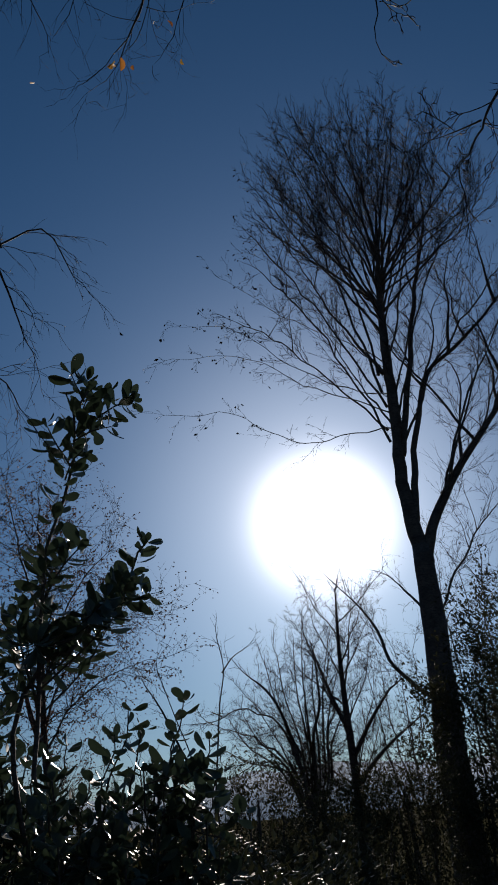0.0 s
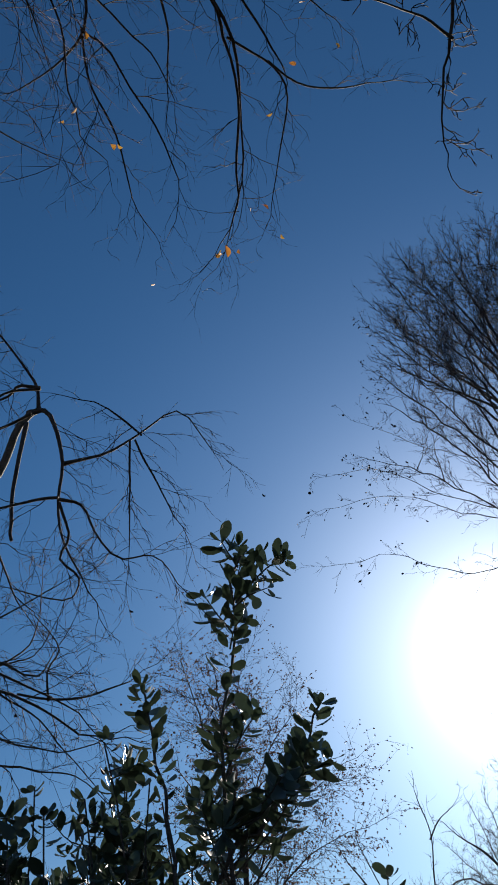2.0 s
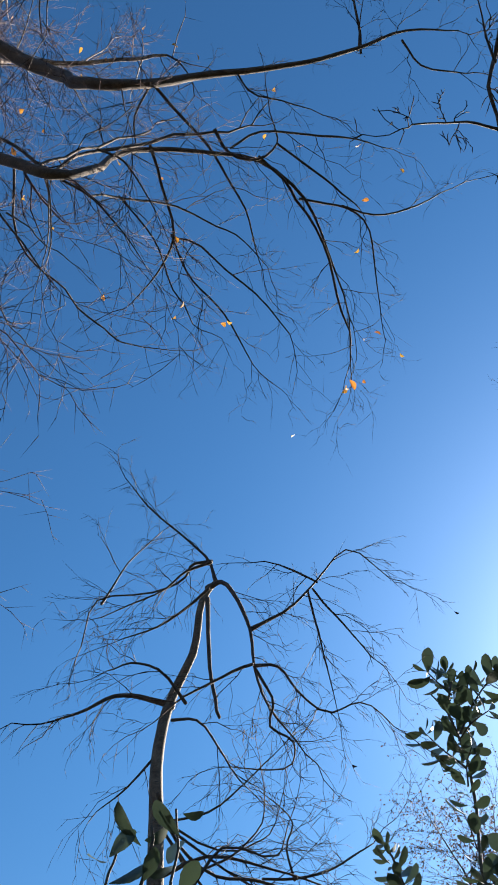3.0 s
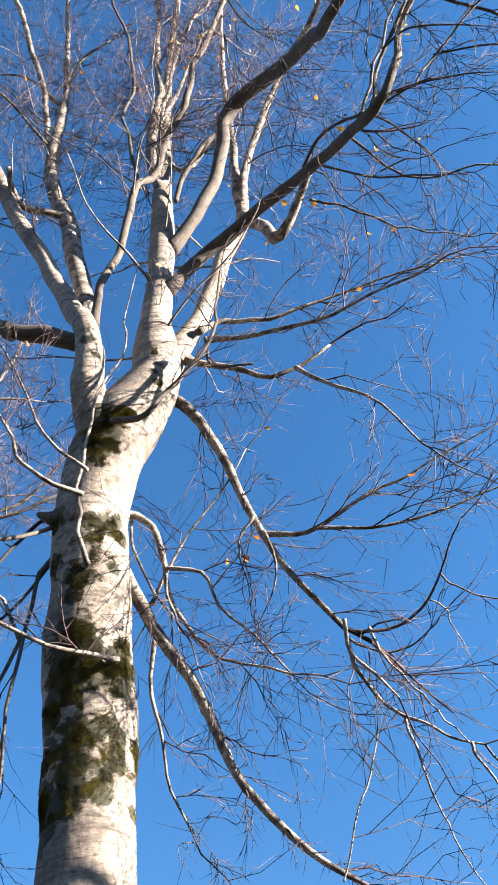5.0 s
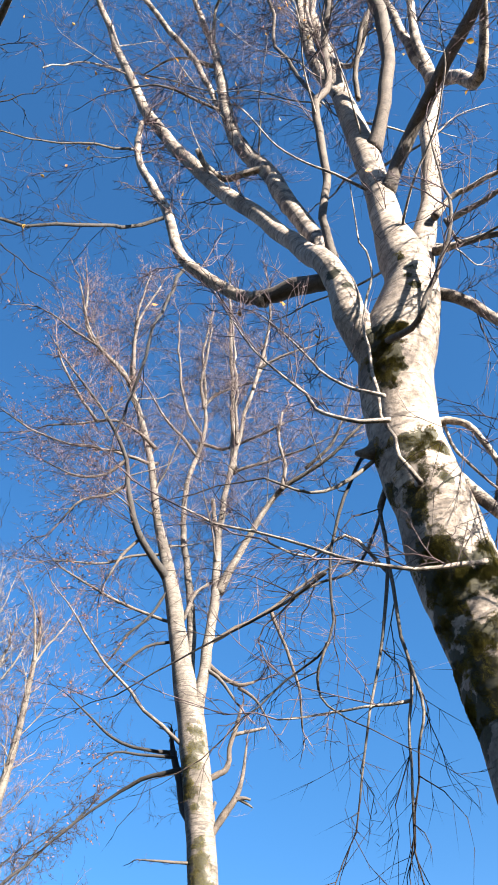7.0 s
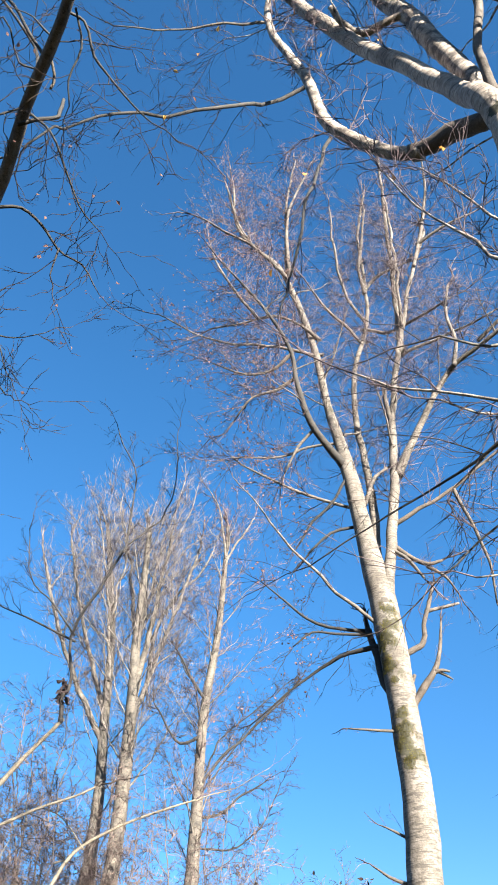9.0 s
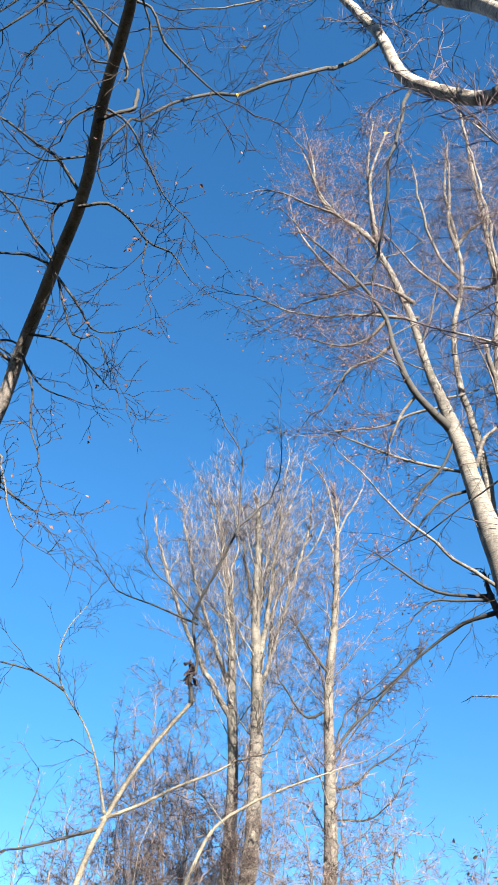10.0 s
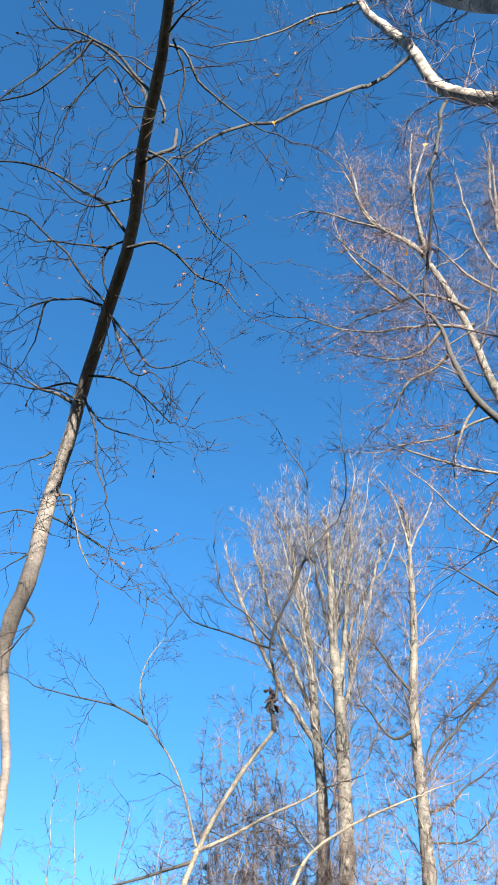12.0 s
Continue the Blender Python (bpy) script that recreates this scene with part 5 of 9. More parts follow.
limb(beech, "branch", (0.0029, 0.0023, 0.0019, 0.0019), 0, ((-1.15, 0.84, 7.38), (-1.28, 0.90, 7.30), (-1.32, 1.01, 7.29), (-1.30, 1.11, 7.31)), mat=BARK_BROWN, tw=O)
limb(beech, "limb", (0.0105, 0.0099, 0.0093, 0.0087, 0.0081, 0.0075, 0.0069, 0.0063, 0.0057, 0.0052, 0.0046, 0.0040), 0, ((-2.94, 0.31, 4.03), (-2.95, 0.34, 4.02), (-2.96, 0.42, 4.00), (-2.96, 0.49, 4.00), (-2.96, 0.54, 4.00), (-2.92, 0.64, 4.01), (-2.87, 0.72, 4.04), (-2.84, 0.76, 4.07), (-2.80, 0.80, 4.09), (-2.75, 0.84, 4.13), (-2.70, 0.88, 4.16), (-2.61, 0.94, 4.22)), mat=BARK_BROWN, tw=D4)
limb(beech, "branch", (0.0057, 0.0053, 0.0049, 0.0045, 0.0041, 0.0037, 0.0033, 0.0030, 0.0026, 0.0022), 0, ((-2.80, 0.80, 4.09), (-2.84, 0.83, 4.06), (-2.86, 0.86, 4.05), (-2.89, 0.92, 4.01), (-2.91, 0.96, 4.00), (-2.93, 1.07, 3.97), (-2.93, 1.12, 3.97), (-2.91, 1.17, 3.98), (-2.85, 1.26, 4.01), (-2.77, 1.34, 4.07)), mat=BARK_BROWN, tw=D4)
limb(beech, "branch", (0.0048, 0.0043, 0.0039, 0.0035, 0.0031, 0.0027, 0.0022, 0.0022), 0, ((-2.89, 0.71, 4.04), (-2.91, 0.76, 4.02), (-2.94, 0.79, 3.99), (-2.97, 0.79, 3.97), (-3.02, 0.81, 3.93), (-3.06, 0.83, 3.90), (-3.16, 0.86, 3.82), (-3.24, 0.91, 3.76)), mat=BARK_BRANCH, tw=D4)
limb(beech, "branch", (0.0076, 0.0070, 0.0064, 0.0058, 0.0053, 0.0047, 0.0041, 0.0035, 0.0029), 0, ((-2.99, 0.33, 3.99), (-3.00, 0.36, 3.98), (-3.01, 0.39, 3.97), (-3.04, 0.47, 3.94), (-3.04, 0.52, 3.94), (-3.04, 0.57, 3.94), (-3.00, 0.66, 3.96), (-2.97, 0.71, 3.97), (-2.95, 0.76, 3.99)), mat=BARK_BROWN, tw=D4)
limb(beech, "limb", (0.0124, 0.0117, 0.0110, 0.0103, 0.0097, 0.0090, 0.0084, 0.0078, 0.0072, 0.0065, 0.0059, 0.0054, 0.0048, 0.0042), 0, ((-2.94, 0.31, 4.03), (-2.97, 0.31, 3.97), (-3.02, 0.32, 3.89), (-3.05, 0.34, 3.83), (-3.07, 0.37, 3.77), (-3.09, 0.40, 3.72), (-3.10, 0.42, 3.67), (-3.11, 0.47, 3.62), (-3.11, 0.52, 3.58), (-3.11, 0.56, 3.54), (-3.12, 0.61, 3.49), (-3.11, 0.65, 3.46), (-3.10, 0.69, 3.42), (-3.08, 0.74, 3.39)), mat=BARK_BRANCH, tw=D4)
limb(beech, "branch", (0.0086, 0.0080, 0.0074, 0.0068, 0.0062, 0.0056, 0.0051, 0.0045, 0.0040, 0.0034, 0.0029), 0, ((-2.96, 0.42, 4.00), (-2.97, 0.43, 3.95), (-2.97, 0.44, 3.90), (-2.99, 0.46, 3.84), (-3.00, 0.49, 3.78), (-3.01, 0.52, 3.72), (-3.02, 0.55, 3.66), (-3.04, 0.58, 3.60), (-3.06, 0.61, 3.54), (-3.08, 0.65, 3.47), (-3.09, 0.69, 3.41)), mat=BARK_BRANCH, tw=D4)
limb(beech, "branch", (0.0048, 0.0040, 0.0032, 0.0025, 0.0022), 0, ((-3.01, 0.44, 3.96), (-3.07, 0.45, 3.89), (-3.09, 0.47, 3.84), (-3.11, 0.50, 3.80), (-3.15, 0.56, 3.73)), mat=BARK_BRANCH, tw=D4)
limb(beech, "branch", (0.0081, 0.0074, 0.0068, 0.0061, 0.0055, 0.0049, 0.0043, 0.0037, 0.0032, 0.0026), 0, ((-3.13, 0.47, 3.63), (-3.14, 0.46, 3.55), (-3.13, 0.46, 3.49), (-3.13, 0.46, 3.42), (-3.11, 0.46, 3.36), (-3.17, 0.47, 3.25), (-3.16, 0.48, 3.19), (-3.15, 0.49, 3.12), (-3.21, 0.53, 3.01), (-3.23, 0.58, 2.92)), mat=BARK_BRANCH, tw=D4)
limb(beech, "branch", (0.0077, 0.0071, 0.0065, 0.0059, 0.0053, 0.0048, 0.0042, 0.0037, 0.0032, 0.0026), 0, ((-3.07, 0.69, 3.40), (-3.08, 0.69, 3.35), (-3.08, 0.70, 3.31), (-3.10, 0.72, 3.26), (-3.10, 0.74, 3.21), (-3.10, 0.77, 3.16), (-3.10, 0.80, 3.12), (-3.13, 0.88, 3.05), (-3.15, 0.96, 2.99), (-3.12, 1.03, 2.96)), mat=BARK_BRANCH, tw=D4)
limb(beech, "branch", (0.0060, 0.0055, 0.0050, 0.0045, 0.0040, 0.0035, 0.0030, 0.0026, 0.0022), 0, ((-3.08, 0.74, 3.39), (-3.09, 0.76, 3.35), (-3.09, 0.77, 3.32), (-3.11, 0.80, 3.27), (-3.09, 0.84, 3.25), (-3.08, 0.88, 3.23), (-3.08, 0.97, 3.19), (-3.07, 1.03, 3.16), (-3.06, 1.09, 3.13)), mat=BARK_BROWN, tw=D4)
limb(beech, "branch", (0.0042, 0.0038, 0.0033, 0.0028, 0.0024, 0.0022, 0.0022), 0, ((-3.16, 0.81, 3.30), (-3.16, 0.82, 3.26), (-3.16, 0.82, 3.23), (-3.18, 0.87, 3.17), (-3.15, 0.91, 3.15), (-3.12, 0.95, 3.13), (-3.11, 1.09, 3.09)), mat=BARK_BROWN, tw=D4)
limb(beech, "branch", (0.0042, 0.0038, 0.0033, 0.0029, 0.0024, 0.0022, 0.0022), 0, ((-3.11, 0.78, 3.34), (-3.07, 0.81, 3.35), (-3.04, 0.85, 3.35), (-3.00, 0.91, 3.36), (-2.97, 0.96, 3.37), (-2.91, 1.07, 3.38), (-2.86, 1.13, 3.40)), mat=BARK_BROWN, tw=D4)
limb(beech, "branch", (0.0038, 0.0033, 0.0028, 0.0023, 0.0022, 0.0022), 0, ((-3.01, 0.39, 3.91), (-3.05, 0.38, 3.87), (-3.09, 0.37, 3.83), (-3.14, 0.38, 3.77), (-3.18, 0.39, 3.73), (-3.24, 0.39, 3.67)), mat=BARK_BROWN, tw=D4)


def cushions(tree, name, spots, seed, dense, size=1.0):
    """Moss cushions: tufts that stand on the bark round each spot, thinning out raggedly."""
    rng = random.Random(seed)
    bearer = [c for c in tree.children if c.name.split(".")[0] == name][0]
    me, buf = bearer.data, Buffer()
    for x, y, z, r in spots:
        heart = Vector((x, y, z))
        for p in me.polygons:
            if (p.center - heart).length > r * 1.7:
                continue
            vs = [me.vertices[i].co for i in p.vertices]
            for _ in range(int(p.area * dense) + 1):
                s, t = rng.random(), rng.random()
                q = vs[0].lerp(vs[1], s).lerp(vs[3 % len(vs)].lerp(vs[2], s), t)
                far = (q - heart).length / r + 1.3 * noise.noise(q * 14.0) + 0.5 * noise.noise(q * 45.0)
                if far > 0.95:
                    continue
                tall, wide = rng.uniform(0.005, 0.013) * size * (1.3 - far * 0.5), rng.uniform(0.003, 0.0065) * size
                up = (p.normal + Vector((rng.gauss(0, 0.5), rng.gauss(0, 0.5), rng.gauss(0, 0.5) - 0.2))).normalized()
                buf.twig([tuple(q - p.normal * 0.003), tuple(q + up * tall)], [wide, 0.0])
    part("moss", buf.mesh("moss", MOSS, False), bearer, "dark green moss cushions", "stuff")


cushions(beech, "trunk", MOSSY, 71, 85000, 0.5)

# ---- the birch and the far trees ----
STUB = (-2.00, -4.86, 4.09)      # where the sapling snapped
silver_birch = planted("silver_birch", "pale-barked bare birch with several upright stems", "tree", 12, BARK_BIRCH, BARK_STEM, TWIG_RED, 0.046, 0.06, True, wander=0.02)
limb(silver_birch, "trunk", (0.2000, 0.1750, 0.1550, 0.1460, 0.1410, 0.1480, 0.1500, 0.1080, 0.1040, 0.0820, 0.0560, 0.0550, 0.0490, 0.0403, 0.0284, 0.0174), 0, ((-5.71, -5.07, -0.08), (-5.68, -5.10, 1.82), (-5.65, -5.14, 3.64), (-5.67, -5.11, 4.32), (-5.66, -5.13, 5.18), (-5.64, -5.15, 5.93), (-5.60, -5.19, 6.64), (-5.52, -5.24, 7.35), (-5.47, -5.30, 8.13), (-5.41, -5.36, 8.81), (-5.39, -5.52, 9.68), (-5.32, -5.59, 10.79), (-5.13, -5.76, 12.23), (-4.88, -5.85, 13.06), (-4.27, -6.07, 13.73), (-4.05, -6.10, 15.34)), tw=F1, crown=(9, 0.62, 0.97, 1.7, 0.75, 0.016))
# stem in shade: very dark bark paints the shade on it
limb(silver_birch, "limb", 0.0607, 0.0150, ((-5.42, -5.34, 8.46), (-4.98, -5.36, 8.84), (-4.71, -5.34, 9.37), (-4.58, -5.32, 10.07), (-4.19, -5.38, 10.82), (-3.56, -5.59, 11.70)), mat=BARK_SHADE_DARK, tw=F, crown=(5, 0.3, 0.95, 1.3, 0.8, 0.014))
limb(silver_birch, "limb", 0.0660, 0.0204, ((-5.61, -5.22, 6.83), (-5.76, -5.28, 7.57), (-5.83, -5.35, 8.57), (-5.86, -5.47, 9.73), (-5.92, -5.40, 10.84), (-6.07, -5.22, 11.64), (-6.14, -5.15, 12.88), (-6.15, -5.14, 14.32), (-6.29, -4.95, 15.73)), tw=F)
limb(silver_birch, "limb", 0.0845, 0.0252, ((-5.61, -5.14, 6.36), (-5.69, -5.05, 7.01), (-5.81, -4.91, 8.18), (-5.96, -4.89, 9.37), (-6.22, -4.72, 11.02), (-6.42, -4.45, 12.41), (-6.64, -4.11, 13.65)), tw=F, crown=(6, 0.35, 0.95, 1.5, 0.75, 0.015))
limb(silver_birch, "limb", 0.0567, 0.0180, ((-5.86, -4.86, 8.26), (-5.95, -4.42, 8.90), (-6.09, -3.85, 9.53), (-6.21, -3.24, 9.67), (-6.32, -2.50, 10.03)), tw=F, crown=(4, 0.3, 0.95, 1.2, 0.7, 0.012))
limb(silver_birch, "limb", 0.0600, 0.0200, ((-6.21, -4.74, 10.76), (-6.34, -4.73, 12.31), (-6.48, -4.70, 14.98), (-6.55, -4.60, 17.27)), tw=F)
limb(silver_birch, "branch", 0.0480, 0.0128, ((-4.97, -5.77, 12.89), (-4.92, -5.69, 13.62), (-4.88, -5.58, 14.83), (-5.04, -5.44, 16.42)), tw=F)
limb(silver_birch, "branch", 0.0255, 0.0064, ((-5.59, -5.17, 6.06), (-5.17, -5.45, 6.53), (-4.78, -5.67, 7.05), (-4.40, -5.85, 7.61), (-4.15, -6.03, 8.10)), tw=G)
# stub and its side branches: the trunk's shade put into near-black bark
limb(silver_birch, "limb", 0.0688, 0.0338, ((-5.62, -5.14, 5.30), (-5.58, -5.26, 5.51), (-5.59, -5.34, 5.85), (-5.59, -5.43, 6.22)), mat=BARK_SHADE_BLACK, tw=GD)
limb(silver_birch, "branch", 0.0308, 0.0070, ((-5.59, -5.35, 5.96), (-5.35, -5.83, 5.93), (-5.19, -6.18, 5.75), (-4.88, -6.61, 5.36)), mat=BARK_SHADE_BLACK, tw=GD)
limb(silver_birch, "branch", (0.0346, 0.0319, 0.0321, 0.0264, 0.0237, 0.0240, 0.0154), 0, ((-5.69, -5.09, 5.78), (-5.79, -5.00, 5.84), (-5.87, -4.94, 5.90), (-5.88, -4.90, 5.99), (-5.88, -4.89, 6.13), (-5.90, -4.80, 6.31), (-5.97, -4.75, 6.57)), mat=BARK_BROWN, tw=G2)
limb(silver_birch, "branch", (0.0378, 0.0356, 0.0358, 0.0307, 0.0199, 0.0174, 0.0118), 0, ((-5.67, -5.08, 5.13), (-5.72, -5.01, 5.27), (-5.77, -4.92, 5.38), (-5.84, -4.82, 5.53), (-5.90, -4.78, 5.72), (-5.94, -4.76, 5.91), (-5.97, -4.73, 6.11)), mat=BARK_BROWN, tw=G2)
limb(silver_birch, "branch", (0.0223, 0.0167, 0.0112), 0, ((-5.84, -4.82, 5.53), (-5.89, -4.76, 5.54), (-5.95, -4.72, 5.53)), mat=BARK_BROWN)
limb(silver_birch, "branch", (0.0195, 0.0140, 0.0084), 0, ((-5.85, -4.80, 5.54), (-5.94, -4.77, 5.51), (-6.01, -4.75, 5.48)), mat=BARK_BROWN)
limb(silver_birch, "branch", (0.0222, 0.0195, 0.0169), 0, ((-5.69, -5.08, 5.38), (-5.72, -5.03, 5.46), (-5.74, -4.99, 5.54)), mat=BARK_BROWN)
limb(silver_birch, "branch", 0.0182, 0.0070, ((-5.62, -5.14, 4.97), (-5.31, -5.32, 4.97), (-5.19, -5.44, 4.99)), mat=BARK_BROWN, tw=G2)
limb(silver_birch, "branch", 0.0308, 0.0140, ((-5.70, -5.04, 7.12), (-5.76, -4.82, 6.83), (-5.83, -4.73, 6.61)), mat=BARK_DARK, tw=G)
limb(silver_birch, "branch", 0.018, 0.006, ((-5.66, -5.13, 3.94), (-5.49, -5.31, 4.09), (-5.43, -5.37, 4.13)), mat=BARK_BROWN, tw=G2)
limb(silver_birch, "branch", 0.022, 0.007, ((-5.65, -5.14, 3.61), (-5.44, -5.36, 3.71), (-5.35, -5.45, 3.80)), mat=BARK_BROWN, tw=G2)
limb(silver_birch, "branch", (0.0379, 0.0336, 0.0293, 0.0201, 0.0155), 0, ((-4.96, -5.77, 12.77), (-4.75, -5.86, 13.09), (-4.43, -5.99, 13.47), (-4.13, -6.06, 14.13), (-3.82, -5.99, 14.90)), tw=F)
limb(silver_birch, "branch", (0.0379, 0.0341, 0.0303, 0.0206, 0.0159), 0, ((-4.97, -5.71, 12.80), (-4.91, -5.67, 13.39), (-4.84, -5.54, 14.18), (-4.87, -5.41, 14.65), (-4.97, -5.10, 15.32)), tw=F)
limb(silver_birch, "branch", (0.0244, 0.0198, 0.0148), 0, ((-4.49, -5.95, 13.46), (-4.02, -6.22, 13.83), (-3.54, -6.35, 14.02)), tw=F)
limb(silver_birch, "branch", (0.0348, 0.0216, 0.0212, 0.0170, 0.0127), 0, ((-5.34, -5.55, 11.21), (-5.01, -5.55, 11.28), (-4.60, -5.60, 11.22), (-4.19, -6.04, 11.18), (-3.90, -6.34, 11.15)), tw=F)
limb(silver_birch, "branch", (0.0297, 0.0252, 0.0208, 0.0164, 0.0121, 0.0079), 0, ((-5.35, -5.55, 10.81), (-5.01, -5.68, 10.79), (-4.60, -5.84, 10.80), (-4.12, -6.04, 10.69), (-3.54, -6.21, 10.65), (-2.99, -6.27, 10.68)), tw=F)
limb(silver_birch, "branch", (0.0246, 0.0210, 0.0172, 0.0088), 0, ((-4.20, -5.61, 10.91), (-3.98, -5.73, 11.37), (-3.69, -5.82, 11.88), (-3.48, -5.83, 12.40)), tw=F)
limb(silver_birch, "branch", (0.0267, 0.0267, 0.0223, 0.0136), 0, ((-5.99, -5.31, 11.39), (-5.69, -5.31, 11.57), (-5.36, -5.34, 11.74), (-5.09, -5.37, 12.14)), tw=F)
limb(silver_birch, "branch", (0.0317, 0.0267, 0.0219, 0.0129), 0, ((-6.06, -5.23, 11.66), (-6.26, -4.94, 11.46), (-6.39, -4.46, 11.43), (-6.54, -3.90, 11.44)), tw=F)
limb(silver_birch, "branch", (0.0336, 0.0293, 0.0195, 0.0098), 0, ((-6.14, -5.19, 12.71), (-6.27, -4.98, 13.03), (-6.45, -4.67, 13.13), (-6.70, -4.35, 13.19)), tw=F)
limb(silver_birch, "branch", (0.0334, 0.0295, 0.0254, 0.0159), 0, ((-6.10, -5.15, 12.62), (-6.03, -5.13, 13.21), (-6.07, -5.01, 13.93), (-6.09, -4.84, 14.83)), tw=F)
limb(silver_birch, "branch", (0.0276, 0.0237, 0.0198, 0.0103), 0, ((-6.07, -5.24, 11.91), (-5.82, -5.32, 12.54), (-5.58, -5.21, 13.56), (-5.42, -5.07, 14.55)), tw=F)
limb(silver_birch, "branch", (0.0294, 0.0252, 0.0208, 0.0123), 0, ((-6.19, -4.79, 10.68), (-6.34, -4.52, 10.76), (-6.58, -4.05, 10.79), (-6.77, -3.46, 10.79)), tw=F)
limb(silver_birch, "branch", (0.0304, 0.0271, 0.0244, 0.0157), 0, ((-6.20, -4.64, 11.30), (-6.23, -4.57, 11.99), (-6.22, -4.49, 13.38), (-6.18, -4.41, 14.79)), tw=F)
limb(silver_birch, "branch", (0.0326, 0.0295, 0.0256, 0.0161), 0, ((-6.38, -4.28, 12.62), (-6.53, -4.08, 13.60), (-6.58, -3.84, 14.52), (-6.49, -3.64, 15.64)), tw=F)
limb(silver_birch, "branch", (0.0288, 0.0240, 0.0144), 0, ((-6.46, -4.17, 13.18), (-6.64, -3.77, 13.34), (-6.90, -3.34, 13.46)), tw=F)
limb(silver_birch, "branch", (0.0265, 0.0347, 0.0272), 0, ((-5.95, -4.91, 9.14), (-5.85, -4.88, 9.48), (-5.72, -4.78, 9.76)))
limb(silver_birch, "branch", (0.0334, 0.0267, 0.0237, 0.0164), 0, ((-6.06, -3.84, 9.51), (-6.10, -3.75, 9.93), (-6.06, -3.77, 10.48), (-6.11, -3.65, 11.07)), tw=F)
limb(silver_birch, "branch", (0.0260, 0.0223, 0.0150), 0, ((-6.15, -3.45, 9.70), (-6.23, -3.04, 9.92), (-6.22, -2.76, 10.25)), tw=F)
limb(silver_birch, "branch", (0.0277, 0.0247, 0.0178), 0, ((-5.62, -5.26, 7.91), (-5.68, -5.09, 8.25), (-5.79, -4.99, 8.38)), tw=F)
limb(silver_birch, "branch", (0.0240, 0.0208, 0.0177, 0.0144, 0.0073), 0, ((-5.52, -5.31, 7.80), (-5.27, -5.54, 7.93), (-4.90, -5.87, 8.20), (-4.55, -6.13, 8.50), (-4.31, -6.33, 8.78)), tw=F)
limb(silver_birch, "branch", (0.0223, 0.0186, 0.0147, 0.0072), 0, ((-5.42, -5.35, 8.90), (-5.11, -5.67, 8.88), (-4.78, -5.97, 8.74), (-4.25, -6.23, 8.62)), tw=F)
limb(silver_birch, "branch", (0.0218, 0.0180, 0.0106), 0, ((-4.96, -5.39, 8.88), (-4.85, -5.61, 8.67), (-4.79, -5.79, 8.32)), tw=F)
limb(silver_birch, "branch", (0.0212, 0.0173, 0.0170, 0.0100), 0, ((-5.40, -5.31, 8.27), (-5.30, -5.48, 7.95), (-5.13, -5.70, 7.65), (-5.01, -5.86, 7.34)), mat=BARK_SHADE_BLACK, tw=GD)
limb(silver_birch, "branch", (0.0201, 0.0166, 0.0130), 0, ((-5.51, -5.32, 7.54), (-5.24, -5.52, 7.43), (-5.05, -5.71, 7.16)), mat=BARK_SHADE_BLACK, tw=GD)
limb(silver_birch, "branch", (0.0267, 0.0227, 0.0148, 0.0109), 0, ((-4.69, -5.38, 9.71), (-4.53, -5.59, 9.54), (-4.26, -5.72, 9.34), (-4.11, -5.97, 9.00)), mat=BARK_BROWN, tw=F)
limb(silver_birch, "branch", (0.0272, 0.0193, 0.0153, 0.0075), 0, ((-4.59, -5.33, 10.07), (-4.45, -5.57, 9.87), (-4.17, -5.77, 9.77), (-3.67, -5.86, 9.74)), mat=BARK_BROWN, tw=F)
limb(silver_birch, "branch", (0.0243, 0.0182, 0.0154, 0.0124, 0.0063), 0, ((-5.62, -5.44, 6.19), (-5.37, -5.61, 6.23), (-5.10, -5.85, 6.37), (-4.86, -5.96, 6.57), (-4.68, -6.05, 6.75)), mat=BARK_SHADE_BLACK, tw=GD)
limb(silver_birch, "branch", (0.0180, 0.0150, 0.0120, 0.0059), 0, ((-5.56, -5.40, 6.12), (-5.29, -5.62, 6.14), (-5.10, -5.76, 6.16), (-4.94, -5.93, 6.01)), mat=BARK_SHADE_BLACK, tw=GD)
limb(silver_birch, "branch", (0.0325, 0.0289, 0.0223, 0.0159), 0, ((-5.73, -5.03, 7.19), (-5.94, -4.92, 7.01), (-6.02, -4.79, 6.91), (-6.12, -4.67, 6.93)), mat=BARK_BROWN, tw=G)
limb(silver_birch, "branch", (0.0223, 0.0157, 0.0094), 0, ((-6.04, -4.81, 6.88), (-6.17, -4.70, 6.74), (-6.36, -4.72, 6.62)), mat=BARK_BROWN, tw=G)
limb(silver_birch, "branch", (0.0299, 0.0235, 0.0204, 0.0173, 0.0106), 0, ((-5.75, -5.02, 7.45), (-6.00, -4.66, 7.67), (-6.22, -4.37, 7.86), (-6.53, -3.94, 8.22), (-6.89, -3.53, 8.54)), mat=BARK_BROWN, tw=F)
limb(silver_birch, "branch", (0.0237, 0.0195, 0.0159, 0.0093), 0, ((-6.22, -4.38, 7.86), (-6.33, -4.31, 7.30), (-6.53, -4.36, 6.88), (-6.65, -4.47, 6.48)), mat=BARK_BROWN, tw=G)
limb(silver_birch, "branch", (0.0210, 0.0180, 0.0120), 0, ((-5.89, -4.83, 6.26), (-6.03, -4.69, 6.30), (-6.13, -4.57, 6.32)))
cushions(silver_birch, "trunk", MOSSY_BIRCH, 72, 30000, 0.7)
